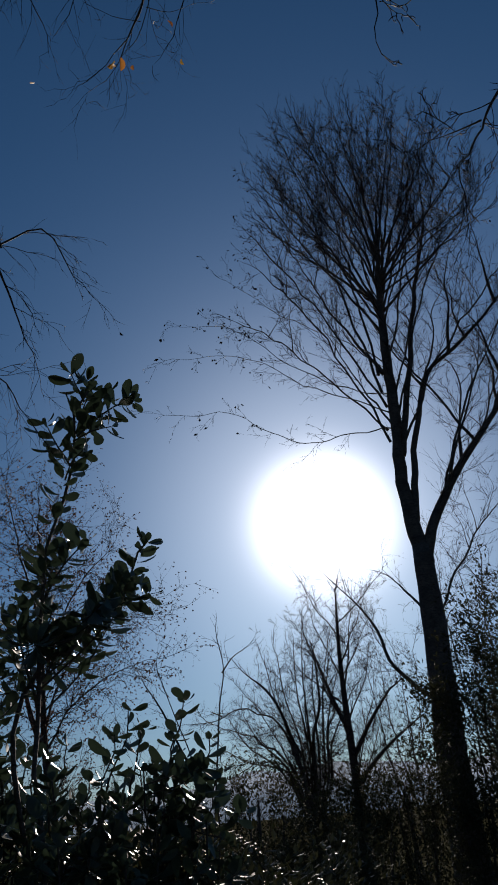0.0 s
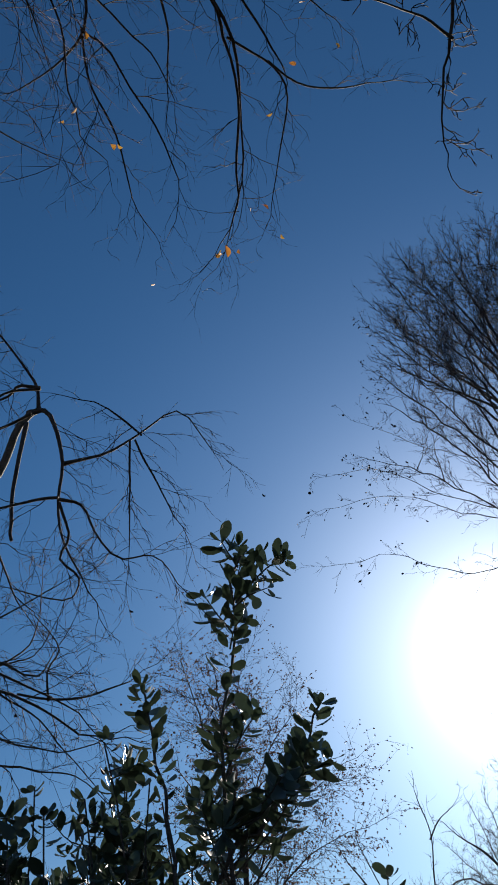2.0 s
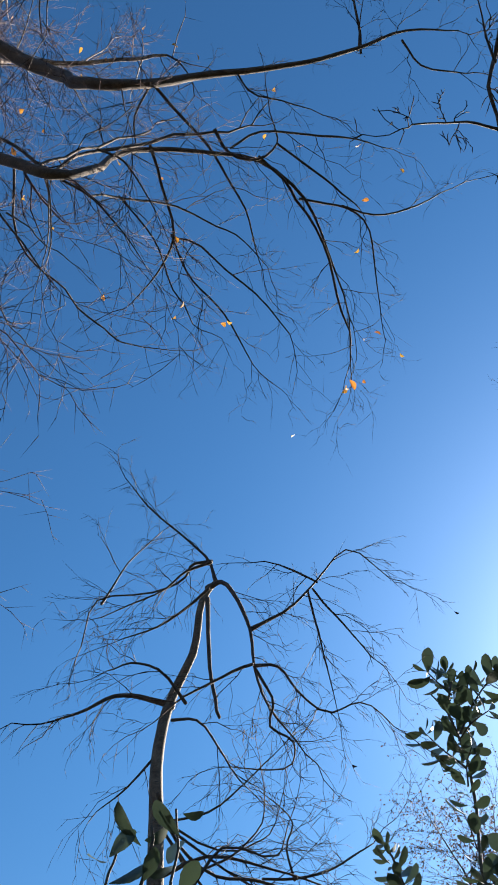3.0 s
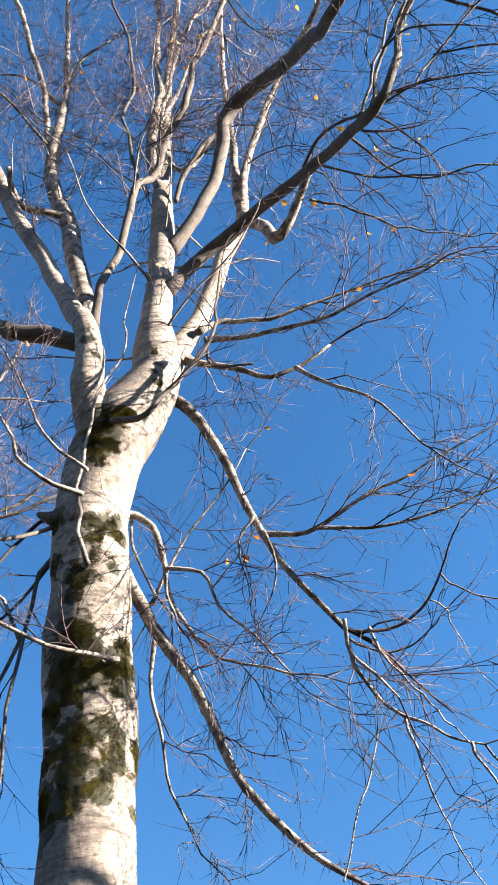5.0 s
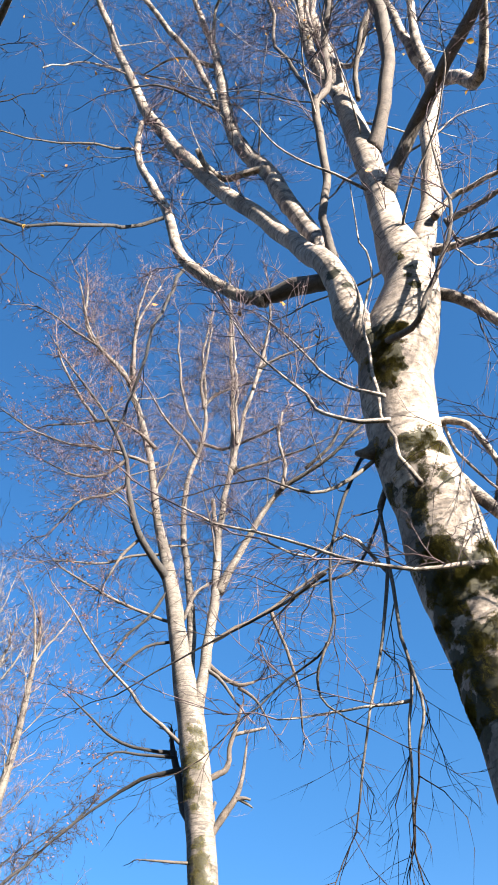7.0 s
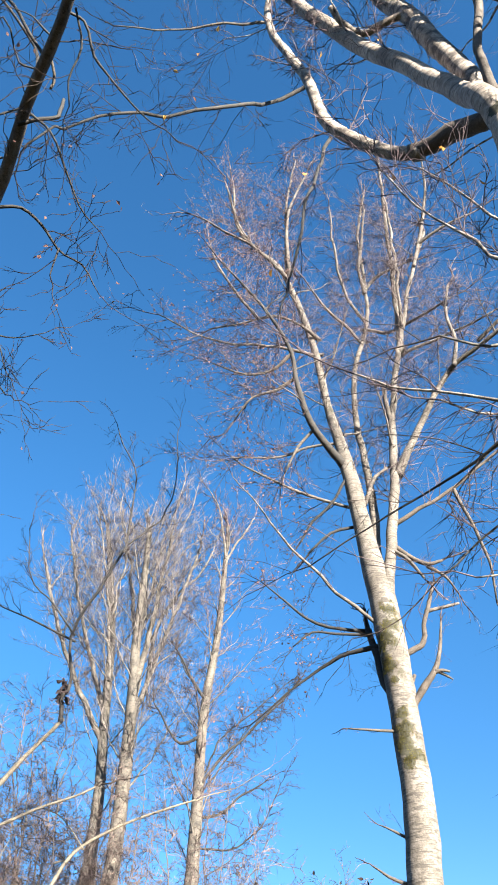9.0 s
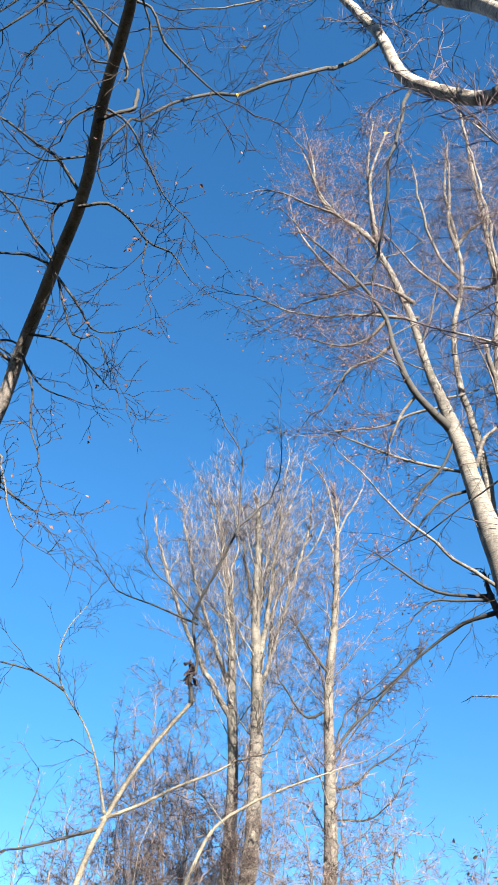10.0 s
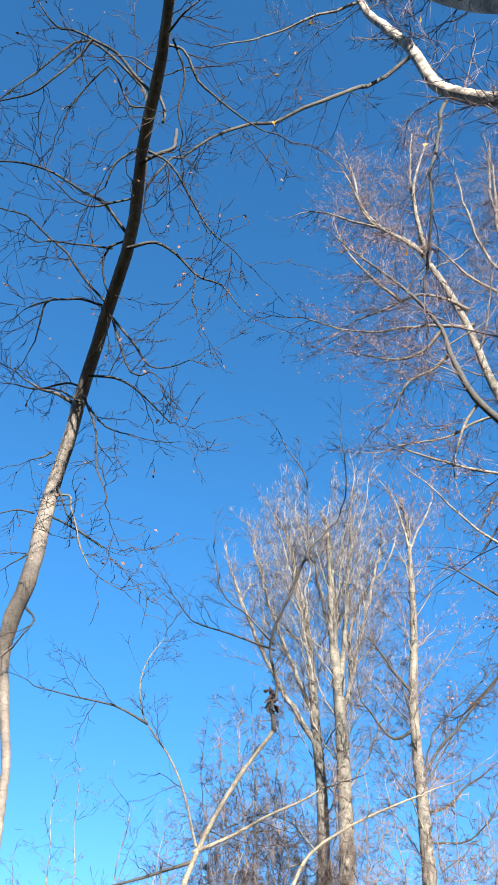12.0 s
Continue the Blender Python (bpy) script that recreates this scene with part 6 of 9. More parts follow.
poplar = planted("poplar", "tall bare tree with fanned grey stems in sunlight", "tree", 13, BARK_GREY, BARK_DULL, TWIG_PALE, 0.1, 0.04, False, "far bare trees", wander=0.05)
limb(poplar, "trunk", 0.2600, 0.0760, ((-7.26, -18.84, -0.08), (-8.23, -18.34, 3.18), (-9.19, -17.83, 6.36), (-9.32, -17.77, 9.01), (-9.31, -17.77, 11.24), (-9.24, -17.81, 13.29), (-9.26, -17.80, 15.21), (-9.26, -17.80, 16.91)), tw=N, crown=(20, 0.42, 0.96, 4.0, 0.6, 0.026))
limb(poplar, "limb", 0.1050, 0.0360, ((-9.31, -17.77, 11.57), (-9.54, -17.65, 13.30), (-9.70, -17.56, 15.23), (-9.89, -17.46, 17.16)), tw=N, crown=(4, 0.3, 0.9, 2.2, 0.4, 0.03))
limb(poplar, "limb", 0.0900, 0.0360, ((-9.32, -17.77, 10.77), (-9.65, -17.59, 12.08), (-10.16, -17.30, 14.26), (-10.65, -17.00, 16.51)), tw=N, crown=(4, 0.3, 0.9, 2.0, 0.4, 0.03))
limb(poplar, "limb", (0.045, 0.042, 0.038, 0.035, 0.032, 0.029, 0.025, 0.022, 0.019, 0.016), 0, ((-8.87, -18.43, 12.13), (-8.81, -18.47, 12.80), (-8.71, -18.51, 13.46), (-8.65, -18.54, 14.15), (-8.51, -18.60, 14.91), (-8.41, -18.65, 15.61), (-8.26, -18.72, 16.23), (-8.16, -18.76, 16.76), (-8.02, -18.82, 17.31), (-7.87, -18.88, 17.99)), tw=N)
limb(poplar, "limb", (0.030, 0.025, 0.020, 0.015, 0.010), 0, ((-8.79, -18.47, 13.06), (-8.58, -18.57, 13.42), (-8.33, -18.69, 13.60), (-8.15, -18.77, 13.85), (-7.97, -18.85, 14.05)), tw=N)
limb(poplar, "limb", (0.026, 0.022, 0.018, 0.013, 0.009), 0, ((-8.70, -18.52, 14.52), (-8.58, -18.57, 15.31), (-8.47, -18.62, 15.71), (-8.18, -18.75, 15.97), (-7.80, -18.91, 16.02)), tw=N)
limb(poplar, "limb", (0.034, 0.030, 0.027, 0.024, 0.021, 0.018, 0.015, 0.012), 0, ((-8.69, -18.52, 13.96), (-8.80, -18.47, 14.52), (-8.76, -18.49, 15.10), (-8.89, -18.42, 15.80), (-8.82, -18.46, 16.54), (-8.75, -18.49, 17.19), (-8.55, -18.59, 17.99), (-8.53, -18.60, 18.58)), tw=N)
limb(poplar, "limb", (0.026, 0.022, 0.018, 0.013, 0.009), 0, ((-8.43, -18.64, 15.56), (-8.50, -18.61, 16.12), (-8.40, -18.66, 16.65), (-8.46, -18.63, 17.20), (-8.37, -18.67, 17.76)), tw=N)
poplar_b = planted("poplar", "slimmer bare tree beside its twin trunk", "tree", 14, BARK_GREY, BARK_DULL, TWIG_PALE, 0.1, 0.04, False, "far bare trees", wander=0.05)
limb(poplar_b, "trunk", 0.2210, 0.0665, ((-7.62, -19.73, -0.08), (-8.40, -19.34, 3.29), (-9.18, -18.96, 6.58), (-9.27, -18.91, 8.93), (-9.15, -18.98, 11.69), (-9.07, -19.01, 13.64), (-8.80, -19.14, 15.81), (-8.52, -19.27, 17.56)), tw=N, crown=(18, 0.42, 0.96, 4.0, 0.65, 0.026))
limb(poplar_b, "limb", 0.0825, 0.0360, ((-9.17, -18.97, 11.36), (-8.47, -19.29, 13.40), (-7.92, -19.52, 15.30), (-7.52, -19.68, 16.97)), tw=N, crown=(4, 0.3, 0.9, 2.0, 0.4, 0.03))
limb(poplar_b, "limb", 0.0900, 0.0360, ((-9.21, -18.94, 10.56), (-8.07, -19.46, 12.82), (-7.35, -19.74, 14.62), (-6.85, -19.93, 16.19)), tw=N, crown=(4, 0.3, 0.9, 1.8, 0.4, 0.03))
limb(poplar_b, "limb", (0.062, 0.058, 0.054, 0.050, 0.046, 0.042, 0.038, 0.034, 0.030, 0.026, 0.022), 0, ((-9.85, -18.95, 13.28), (-9.76, -18.99, 14.11), (-9.68, -19.04, 14.69), (-9.59, -19.08, 15.48), (-9.47, -19.14, 16.11), (-9.43, -19.16, 16.64), (-9.30, -19.23, 16.97), (-9.19, -19.28, 17.65), (-9.07, -19.34, 18.00), (-9.00, -19.37, 18.59), (-8.87, -19.43, 18.96)), tw=N)
limb(poplar_b, "limb", (0.051, 0.047, 0.043, 0.040, 0.036, 0.032, 0.029, 0.025, 0.021, 0.018), 0, ((-9.87, -18.94, 13.74), (-9.97, -18.89, 14.48), (-9.98, -18.88, 15.07), (-10.12, -18.81, 15.66), (-10.13, -18.80, 16.29), (-10.25, -18.73, 16.93), (-10.23, -18.74, 17.37), (-10.39, -18.66, 18.16), (-10.53, -18.58, 18.86), (-10.76, -18.45, 20.35)), tw=N)
limb(poplar_b, "limb", (0.035, 0.032, 0.029, 0.025, 0.022, 0.019, 0.016, 0.012), 0, ((-10.04, -18.85, 14.67), (-9.96, -18.89, 15.27), (-9.94, -18.90, 15.88), (-9.88, -18.93, 16.51), (-9.92, -18.91, 17.17), (-9.83, -18.96, 17.85), (-9.83, -18.96, 18.44), (-9.96, -18.89, 19.28)), tw=N)
limb(poplar_b, "limb", (0.039, 0.035, 0.032, 0.028, 0.024, 0.021, 0.017, 0.014), 0, ((-10.11, -18.81, 15.46), (-10.30, -18.71, 16.07), (-10.38, -18.66, 16.70), (-10.59, -18.54, 17.45), (-10.71, -18.47, 17.90), (-10.82, -18.41, 18.35), (-11.06, -18.27, 19.29), (-11.16, -18.21, 20.16)), tw=N)
limb(poplar_b, "limb", (0.070, 0.066, 0.061, 0.056, 0.052, 0.047, 0.043, 0.038, 0.034, 0.029, 0.025), 0, ((-10.20, -18.76, 12.32), (-10.26, -18.73, 13.00), (-10.27, -18.73, 13.72), (-10.37, -18.67, 14.46), (-10.55, -18.57, 15.03), (-10.66, -18.51, 15.32), (-10.80, -18.42, 15.61), (-11.05, -18.27, 16.00), (-11.20, -18.18, 16.19), (-11.54, -17.97, 16.79), (-11.69, -17.87, 17.32)), tw=N)
limb(poplar_b, "limb", (0.047, 0.043, 0.039, 0.035, 0.032, 0.028, 0.024, 0.020, 0.016), 0, ((-10.28, -18.72, 13.72), (-10.20, -18.77, 14.28), (-10.26, -18.73, 14.66), (-10.28, -18.72, 15.65), (-10.43, -18.64, 16.16), (-10.54, -18.57, 16.58), (-10.76, -18.45, 16.99), (-10.90, -18.37, 17.31), (-11.32, -18.11, 17.83)), tw=N)
limb(poplar_b, "limb", (0.035, 0.031, 0.027, 0.024, 0.020, 0.016, 0.012), 0, ((-10.46, -18.62, 14.84), (-10.72, -18.47, 15.42), (-10.79, -18.43, 15.82), (-10.88, -18.38, 16.23), (-11.06, -18.26, 16.63), (-11.11, -18.24, 16.85), (-11.35, -18.09, 17.26)), tw=N)
limb(poplar_b, "limb", (0.035, 0.031, 0.027, 0.024, 0.020, 0.016, 0.012), 0, ((-10.26, -18.73, 12.74), (-10.42, -18.64, 13.17), (-10.59, -18.55, 13.34), (-10.76, -18.45, 13.51), (-10.97, -18.32, 13.86), (-11.08, -18.26, 14.13), (-11.14, -18.22, 14.50)), tw=N)
limb(poplar_b, "limb", (0.027, 0.023, 0.018, 0.014, 0.010), 0, ((-10.70, -18.48, 15.37), (-10.97, -18.32, 15.55), (-11.10, -18.24, 15.38), (-11.38, -18.07, 15.76), (-11.55, -17.96, 16.05)), tw=N)
poplar_c = planted("poplar", "narrow bare tree with pale pointed top", "tree", 15, BARK_GREY, BARK_DULL, TWIG_RED, 0.1, 0.04, False, "far bare trees", wander=0.05)
limb(poplar_c, "trunk", 0.2210, 0.0475, ((-9.13, -16.80, -0.08), (-9.70, -16.43, 3.08), (-10.27, -16.06, 6.15), (-10.35, -16.01, 8.28), (-10.41, -15.97, 10.79), (-10.61, -15.83, 12.74), (-10.73, -15.75, 14.95), (-10.78, -15.72, 16.60)), tw=N2, crown=(20, 0.35, 0.97, 2.2, 0.65, 0.025))
limb(poplar_c, "limb", 0.026, 0.009, ((-10.37, -15.99, 8.67), (-10.85, -15.67, 9.48), (-11.38, -15.28, 10.40), (-12.03, -14.78, 11.04)), mat=BARK_SHADE_BLACK, tw=N3)
limb(poplar_c, "limb", 0.023, 0.009, ((-10.37, -16.00, 8.03), (-10.05, -16.20, 8.67), (-9.70, -16.41, 9.48)), mat=BARK_SHADE_BLACK, tw=N3)
limb(poplar_c, "limb", 0.032, 0.014, ((-10.36, -16.00, 9.34), (-10.23, -16.08, 11.10), (-9.79, -16.35, 12.23)), mat=BARK_SHADE_BLACK, tw=N3)
limb(poplar_c, "limb", 0.029, 0.009, ((-10.37, -16.00, 8.93), (-10.75, -15.74, 9.90), (-11.58, -15.14, 10.91), (-12.29, -14.56, 11.64)), mat=BARK_SHADE_BLACK, tw=N3)
limb(poplar_c, "limb", 0.029, 0.009, ((-10.34, -16.01, 7.53), (-11.00, -15.56, 7.53), (-11.65, -15.09, 8.13), (-11.90, -14.89, 8.90)), mat=BARK_SHADE_BLACK, tw=N3)
limb(poplar_c, "limb", (0.0407, 0.0370, 0.0329, 0.0286, 0.0194), 0, ((-10.31, -15.95, 8.81), (-10.72, -15.68, 9.51), (-11.18, -15.41, 10.03), (-11.68, -15.02, 10.67), (-12.19, -14.60, 11.32)), mat=BARK_SHADE_BLACK, tw=N3)
limb(poplar_c, "limb", (0.0427, 0.0329, 0.0237, 0.0143), 0, ((-10.36, -15.95, 10.09), (-9.88, -16.13, 9.80), (-9.34, -16.15, 10.26), (-9.02, -16.08, 10.59)), mat=BARK_SHADE_BLACK, tw=N3)
limb(poplar_c, "limb", (0.0392, 0.0396, 0.0300, 0.0202), 0, ((-10.42, -15.92, 10.96), (-10.13, -15.98, 11.30), (-9.87, -16.01, 11.65), (-9.58, -16.00, 12.05)), mat=BARK_SHADE_BLACK, tw=N3)
limb(poplar_c, "limb", (0.0354, 0.0310, 0.0224, 0.0135), 0, ((-10.37, -16.01, 8.16), (-10.79, -15.75, 8.26), (-11.24, -15.41, 8.72), (-11.59, -15.19, 8.95)), mat=BARK_SHADE_BLACK, tw=N3)
limb(poplar_c, "limb", (0.0395, 0.0347, 0.0236, 0.0120), 0, ((-10.72, -15.70, 15.39), (-10.56, -15.67, 16.34), (-10.37, -15.67, 17.14), (-10.00, -15.76, 17.76)), tw=N2)
limb(poplar_c, "limb", (0.0337, 0.0288, 0.0177), 0, ((-10.72, -15.74, 15.21), (-11.10, -15.50, 16.18), (-11.46, -15.28, 16.98)), tw=N2)
sapling = planted("sapling", "crooked bare sapling with a snapped dark stub", "tree", 16, BARK_YOUNG, BARK_BROWN, TWIG_DARK, 0.0175, 0.06, wander=0.03)
limb(sapling, "trunk", 0.021, 0.013, ((-1.28, -5.10, -0.08), (-1.40, -5.07, 1.49), (-1.52, -5.04, 2.98), (-1.61, -5.01, 3.23), (-1.80, -4.94, 3.61), (-2.03, -4.85, 3.96)))
limb(sapling, "limb", (0.016, 0.014, 0.012, 0.011, 0.01, 0.0085, 0.007, 0.0055, 0.0035), 0, ((-2.02, -4.86, 3.95), (-1.99, -4.87, 4.05), (-2.02, -4.85, 4.17), (-2.01, -4.86, 4.59), (-2.15, -4.80, 5.13), (-2.28, -4.74, 5.45), (-2.26, -4.75, 5.80), (-2.23, -4.76, 6.24), (-2.04, -4.85, 6.74)), mat=BARK_SHADE_DARK, tw=G)
limb(sapling, "branch", 0.009, 0.0035, ((-2.28, -4.74, 5.45), (-2.45, -4.65, 5.67), (-2.54, -4.60, 5.96), (-2.54, -4.60, 6.76)), mat=BARK_SHADE_DARK, tw=G)
limb(sapling, "branch", 0.009, 0.0035, ((-2.01, -4.86, 4.59), (-1.83, -4.93, 4.82), (-1.67, -4.99, 4.96), (-1.57, -5.02, 5.37)), mat=BARK_SHADE_DARK, tw=G)
limb(sapling, "branch", 0.0095, 0.0035, ((-2.01, -4.86, 4.54), (-1.68, -4.99, 4.67), (-1.44, -5.06, 4.75), (-1.26, -5.11, 4.97)), mat=BARK_SHADE_DARK, tw=G)
limb(sapling, "branch", 0.013, 0.006, ((-1.57, -5.02, 3.16), (-1.81, -4.94, 3.28), (-2.00, -4.86, 3.40), (-2.16, -4.79, 3.48), (-2.31, -4.72, 3.56)), mat=BARK_YOUNG, tw=G)
limb(sapling, "branch", 0.0105, 0.003, ((-1.58, -5.02, 3.19), (-1.50, -5.04, 3.45), (-1.35, -5.09, 3.75), (-1.16, -5.13, 3.98), (-1.15, -5.14, 4.35), (-1.27, -5.11, 4.61)), mat=BARK_YOUNG, tw=G)
limb(sapling, "branch", 0.0095, 0.0035, ((-1.20, -5.12, 3.94), (-0.97, -5.17, 4.04), (-0.67, -5.22, 4.06), (-0.44, -5.25, 4.10)), mat=BARK_SHADE_DARK, tw=G)
limb(sapling, "branch", 0.013, 0.007, ((-1.54, -5.03, 3.10), (-1.37, -5.08, 3.05), (-1.12, -5.14, 2.95)), mat=BARK_SHADE_DARK, tw=G)
leaning_shoot = planted("sapling", "slanting bare sapling in front of the thicket", "tree", 17, BARK_YOUNG, BARK_YOUNG, TWIG_BROWN, 0.01, 0.06)
limb(leaning_shoot, "trunk", 0.024, 0.0085, ((-3.01, -7.65, -0.08), (-3.17, -7.58, 1.61), (-3.33, -7.51, 3.79), (-3.44, -7.47, 4.01), (-3.78, -7.29, 4.28), (-4.18, -7.08, 4.48), (-4.43, -6.91, 4.58)), tw=G)
limb(leaning_shoot, "branch", 0.0078, 0.003, ((-4.41, -6.87, 4.56), (-4.53, -6.78, 4.62), (-4.67, -6.70, 4.66), (-4.76, -6.59, 4.71), (-4.84, -6.50, 4.77), (-4.94, -6.38, 4.85)), tw=G)
limb(leaning_shoot, "branch", 0.0068, 0.0025, ((-3.43, -7.20, 4.01), (-3.17, -7.12, 4.18), (-2.94, -7.13, 4.25), (-2.72, -7.27, 4.20), (-2.52, -7.46, 4.09), (-2.31, -7.62, 4.01)), tw=G)
leaning_tree = planted("leaning_tree", "slender dark leaning tree with bent smooth trunk", "tree", 18, BARK_LEAN, BARK_DARK, TWIG_DARK, 0.03, 0.04, True)
limb(leaning_tree, "trunk", (0.05, 0.03, 0.0161, 0.0191, 0.0239, 0.0329, 0.0329, 0.0318, 0.0318, 0.0297, 0.0290, 0.0267, 0.0248, 0.0230, 0.0203, 0.0188, 0.0140, 0.0068), 0, ((-0.24, -3.16, -0.08), (-0.22, -3.13, 1.33), (-0.22, -3.05, 2.72), (-0.16, -3.06, 2.95), (-0.11, -3.02, 3.13), (-0.10, -2.93, 3.24), (-0.12, -2.82, 3.34), (-0.12, -2.78, 3.44), (-0.12, -2.80, 3.79), (-0.13, -2.71, 3.98), (-0.13, -2.59, 4.17), (-0.13, -2.22, 4.30), (-0.12, -1.77, 4.38), (-0.07, -1.53, 4.47), (-0.04, -1.19, 4.48), (-0.01, -1.02, 4.52), (0.02, -0.78, 4.52), (0.08, -0.53, 4.52)), tw=style(**{**GL, 'start': 0.5}))
# near-black bark on these branches stands in for the shade they hang in
limb(leaning_tree, "limb", 0.0109, 0.006, ((-0.08, -3.02, 3.15), (0.09, -2.96, 3.32), (0.34, -2.95, 3.51)), mat=BARK_SHADE_BLACK, tw=GL)
limb(leaning_tree, "branch", (0.0080, 0.0080, 0.0080, 0.0081, 0.0073), 0, ((-0.08, -1.57, 4.43), (-0.14, -1.52, 4.46), (-0.18, -1.50, 4.49), (-0.18, -1.50, 4.55), (-0.18, -1.50, 4.65)), mat=BARK_SHADE_BLACK)
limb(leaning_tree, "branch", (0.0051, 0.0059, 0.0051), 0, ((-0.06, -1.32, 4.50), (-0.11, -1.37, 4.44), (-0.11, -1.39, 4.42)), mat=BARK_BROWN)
limb(leaning_tree, "branch", (0.0068, 0.0061, 0.0062, 0.0054, 0.0046, 0.0037, 0.0028), 0, ((-0.05, -1.34, 4.49), (0.04, -1.34, 4.61), (0.12, -1.34, 4.73), (0.22, -1.37, 4.82), (0.31, -1.40, 4.90), (0.37, -1.41, 4.91), (0.46, -1.40, 5.04)), mat=BARK_SHADE_BLACK, tw=GL)
limb(leaning_tree, "branch", (0.0054, 0.0054, 0.0044, 0.0035, 0.0027), 0, ((0.22, -1.37, 4.82), (0.26, -1.44, 4.77), (0.31, -1.49, 4.66), (0.38, -1.56, 4.61), (0.48, -1.62, 4.58)), mat=BARK_SHADE_BLACK, tw=GL)
limb(leaning_tree, "branch", (0.0075, 0.0066, 0.0057, 0.0048, 0.0048, 0.0038), 0, ((-0.10, -1.86, 4.40), (-0.01, -1.82, 4.47), (0.10, -1.83, 4.54), (0.19, -1.85, 4.60), (0.31, -1.86, 4.64), (0.44, -1.90, 4.65)), mat=BARK_SHADE_BLACK, tw=GL)
limb(leaning_tree, "branch", (0.0058, 0.0059, 0.0050, 0.0051, 0.0042, 0.0032), 0, ((-0.11, -2.15, 4.30), (-0.00, -2.15, 4.42), (0.10, -2.15, 4.54), (0.20, -2.16, 4.65), (0.32, -2.19, 4.76), (0.47, -2.24, 4.84)), mat=BARK_SHADE_BLACK, tw=GL)
limb(leaning_tree, "branch", (0.0059, 0.0059, 0.0049, 0.0049, 0.0040, 0.0030), 0, ((-0.10, -2.18, 4.31), (-0.02, -2.21, 4.35), (0.04, -2.23, 4.35), (0.12, -2.28, 4.34), (0.12, -2.34, 4.28), (0.12, -2.40, 4.22)), mat=BARK_SHADE_BLACK, tw=GL)
limb(leaning_tree, "branch", (0.0040, 0.0030, 0.0020), 0, ((0.12, -2.27, 4.34), (0.17, -2.30, 4.32), (0.20, -2.33, 4.31)), mat=BARK_SHADE_BLACK, tw=GL)
limb(leaning_tree, "branch", (0.0074, 0.0065, 0.0055, 0.0046, 0.0036, 0.0018), 0, ((-0.13, -1.87, 4.32), (-0.22, -1.82, 4.34), (-0.31, -1.81, 4.29), (-0.40, -1.82, 4.22), (-0.49, -1.79, 4.16), (-0.58, -1.79, 4.05)), mat=BARK_SHADE_BLACK, tw=GL)
limb(leaning_tree, "branch", (0.0046, 0.0036, 0.0027), 0, ((-0.40, -1.82, 4.22), (-0.40, -1.83, 4.14), (-0.40, -1.83, 4.06)), mat=BARK_SHADE_BLACK, tw=GL)
limb(leaning_tree, "branch", (0.0057, 0.0049, 0.0049, 0.0041, 0.0033, 0.0024), 0, ((-0.04, -1.16, 4.50), (-0.10, -1.15, 4.49), (-0.18, -1.20, 4.42), (-0.26, -1.21, 4.36), (-0.36, -1.22, 4.32), (-0.44, -1.22, 4.29)), mat=BARK_SHADE_BLACK, tw=GL)
limb(leaning_tree, "branch", (0.0053, 0.0044, 0.0044, 0.0035, 0.0018), 0, ((-0.10, -1.52, 4.43), (-0.18, -1.53, 4.42), (-0.28, -1.58, 4.35), (-0.38, -1.63, 4.26), (-0.49, -1.65, 4.20)), mat=BARK_SHADE_BLACK, tw=GL)
limb(leaning_tree, "branch", (0.0044, 0.0044, 0.0027), 0, ((-0.05, -1.55, 4.47), (0.01, -1.61, 4.42), (0.02, -1.68, 4.36)), mat=BARK_SHADE_BLACK, tw=GL)
limb(leaning_tree, "branch", (0.0046, 0.0046, 0.0037, 0.0028), 0, ((-0.08, -1.74, 4.44), (-0.02, -1.77, 4.42), (0.05, -1.81, 4.41), (0.13, -1.82, 4.43)), mat=BARK_SHADE_BLACK, tw=GL)
limb(leaning_tree, "branch", (0.0047, 0.0056, 0.0037, 0.0028), 0, ((-0.11, -1.88, 4.37), (-0.06, -1.92, 4.35), (-0.08, -2.02, 4.25), (-0.11, -2.05, 4.22)), mat=BARK_SHADE_BLACK, tw=GL)
limb(leaning_tree, "branch", (0.0047, 0.0038, 0.0029), 0, ((-0.07, -1.92, 4.35), (0.04, -1.99, 4.41), (0.17, -2.06, 4.47)), mat=BARK_SHADE_BLACK, tw=GL)
limb(leaning_tree, "branch", (0.0043, 0.0035, 0.0035, 0.0035, 0.0027), 0, ((-0.05, -1.40, 4.52), (0.02, -1.45, 4.59), (0.13, -1.39, 4.68), (0.18, -1.45, 4.64), (0.23, -1.55, 4.56)), mat=BARK_SHADE_BLACK, tw=GL)
limb(leaning_tree, "branch", (0.0042, 0.0042, 0.0025, 0.0017), 0, ((-0.05, -1.26, 4.49), (-0.00, -1.28, 4.56), (0.05, -1.28, 4.59), (0.12, -1.30, 4.59)), mat=BARK_SHADE_BLACK, tw=GL)
limb(leaning_tree, "branch", (0.0048, 0.0039, 0.0031), 0, ((-0.04, -1.10, 4.47), (-0.07, -1.02, 4.46), (-0.10, -0.98, 4.48)), mat=BARK_SHADE_BLACK, tw=GL)
limb(leaning_tree, "branch", (0.0040, 0.0040, 0.0032, 0.0024), 0, ((-0.06, -1.11, 4.44), (-0.13, -1.18, 4.37), (-0.14, -1.26, 4.28), (-0.18, -1.31, 4.22)), mat=BARK_SHADE_BLACK, tw=GL)
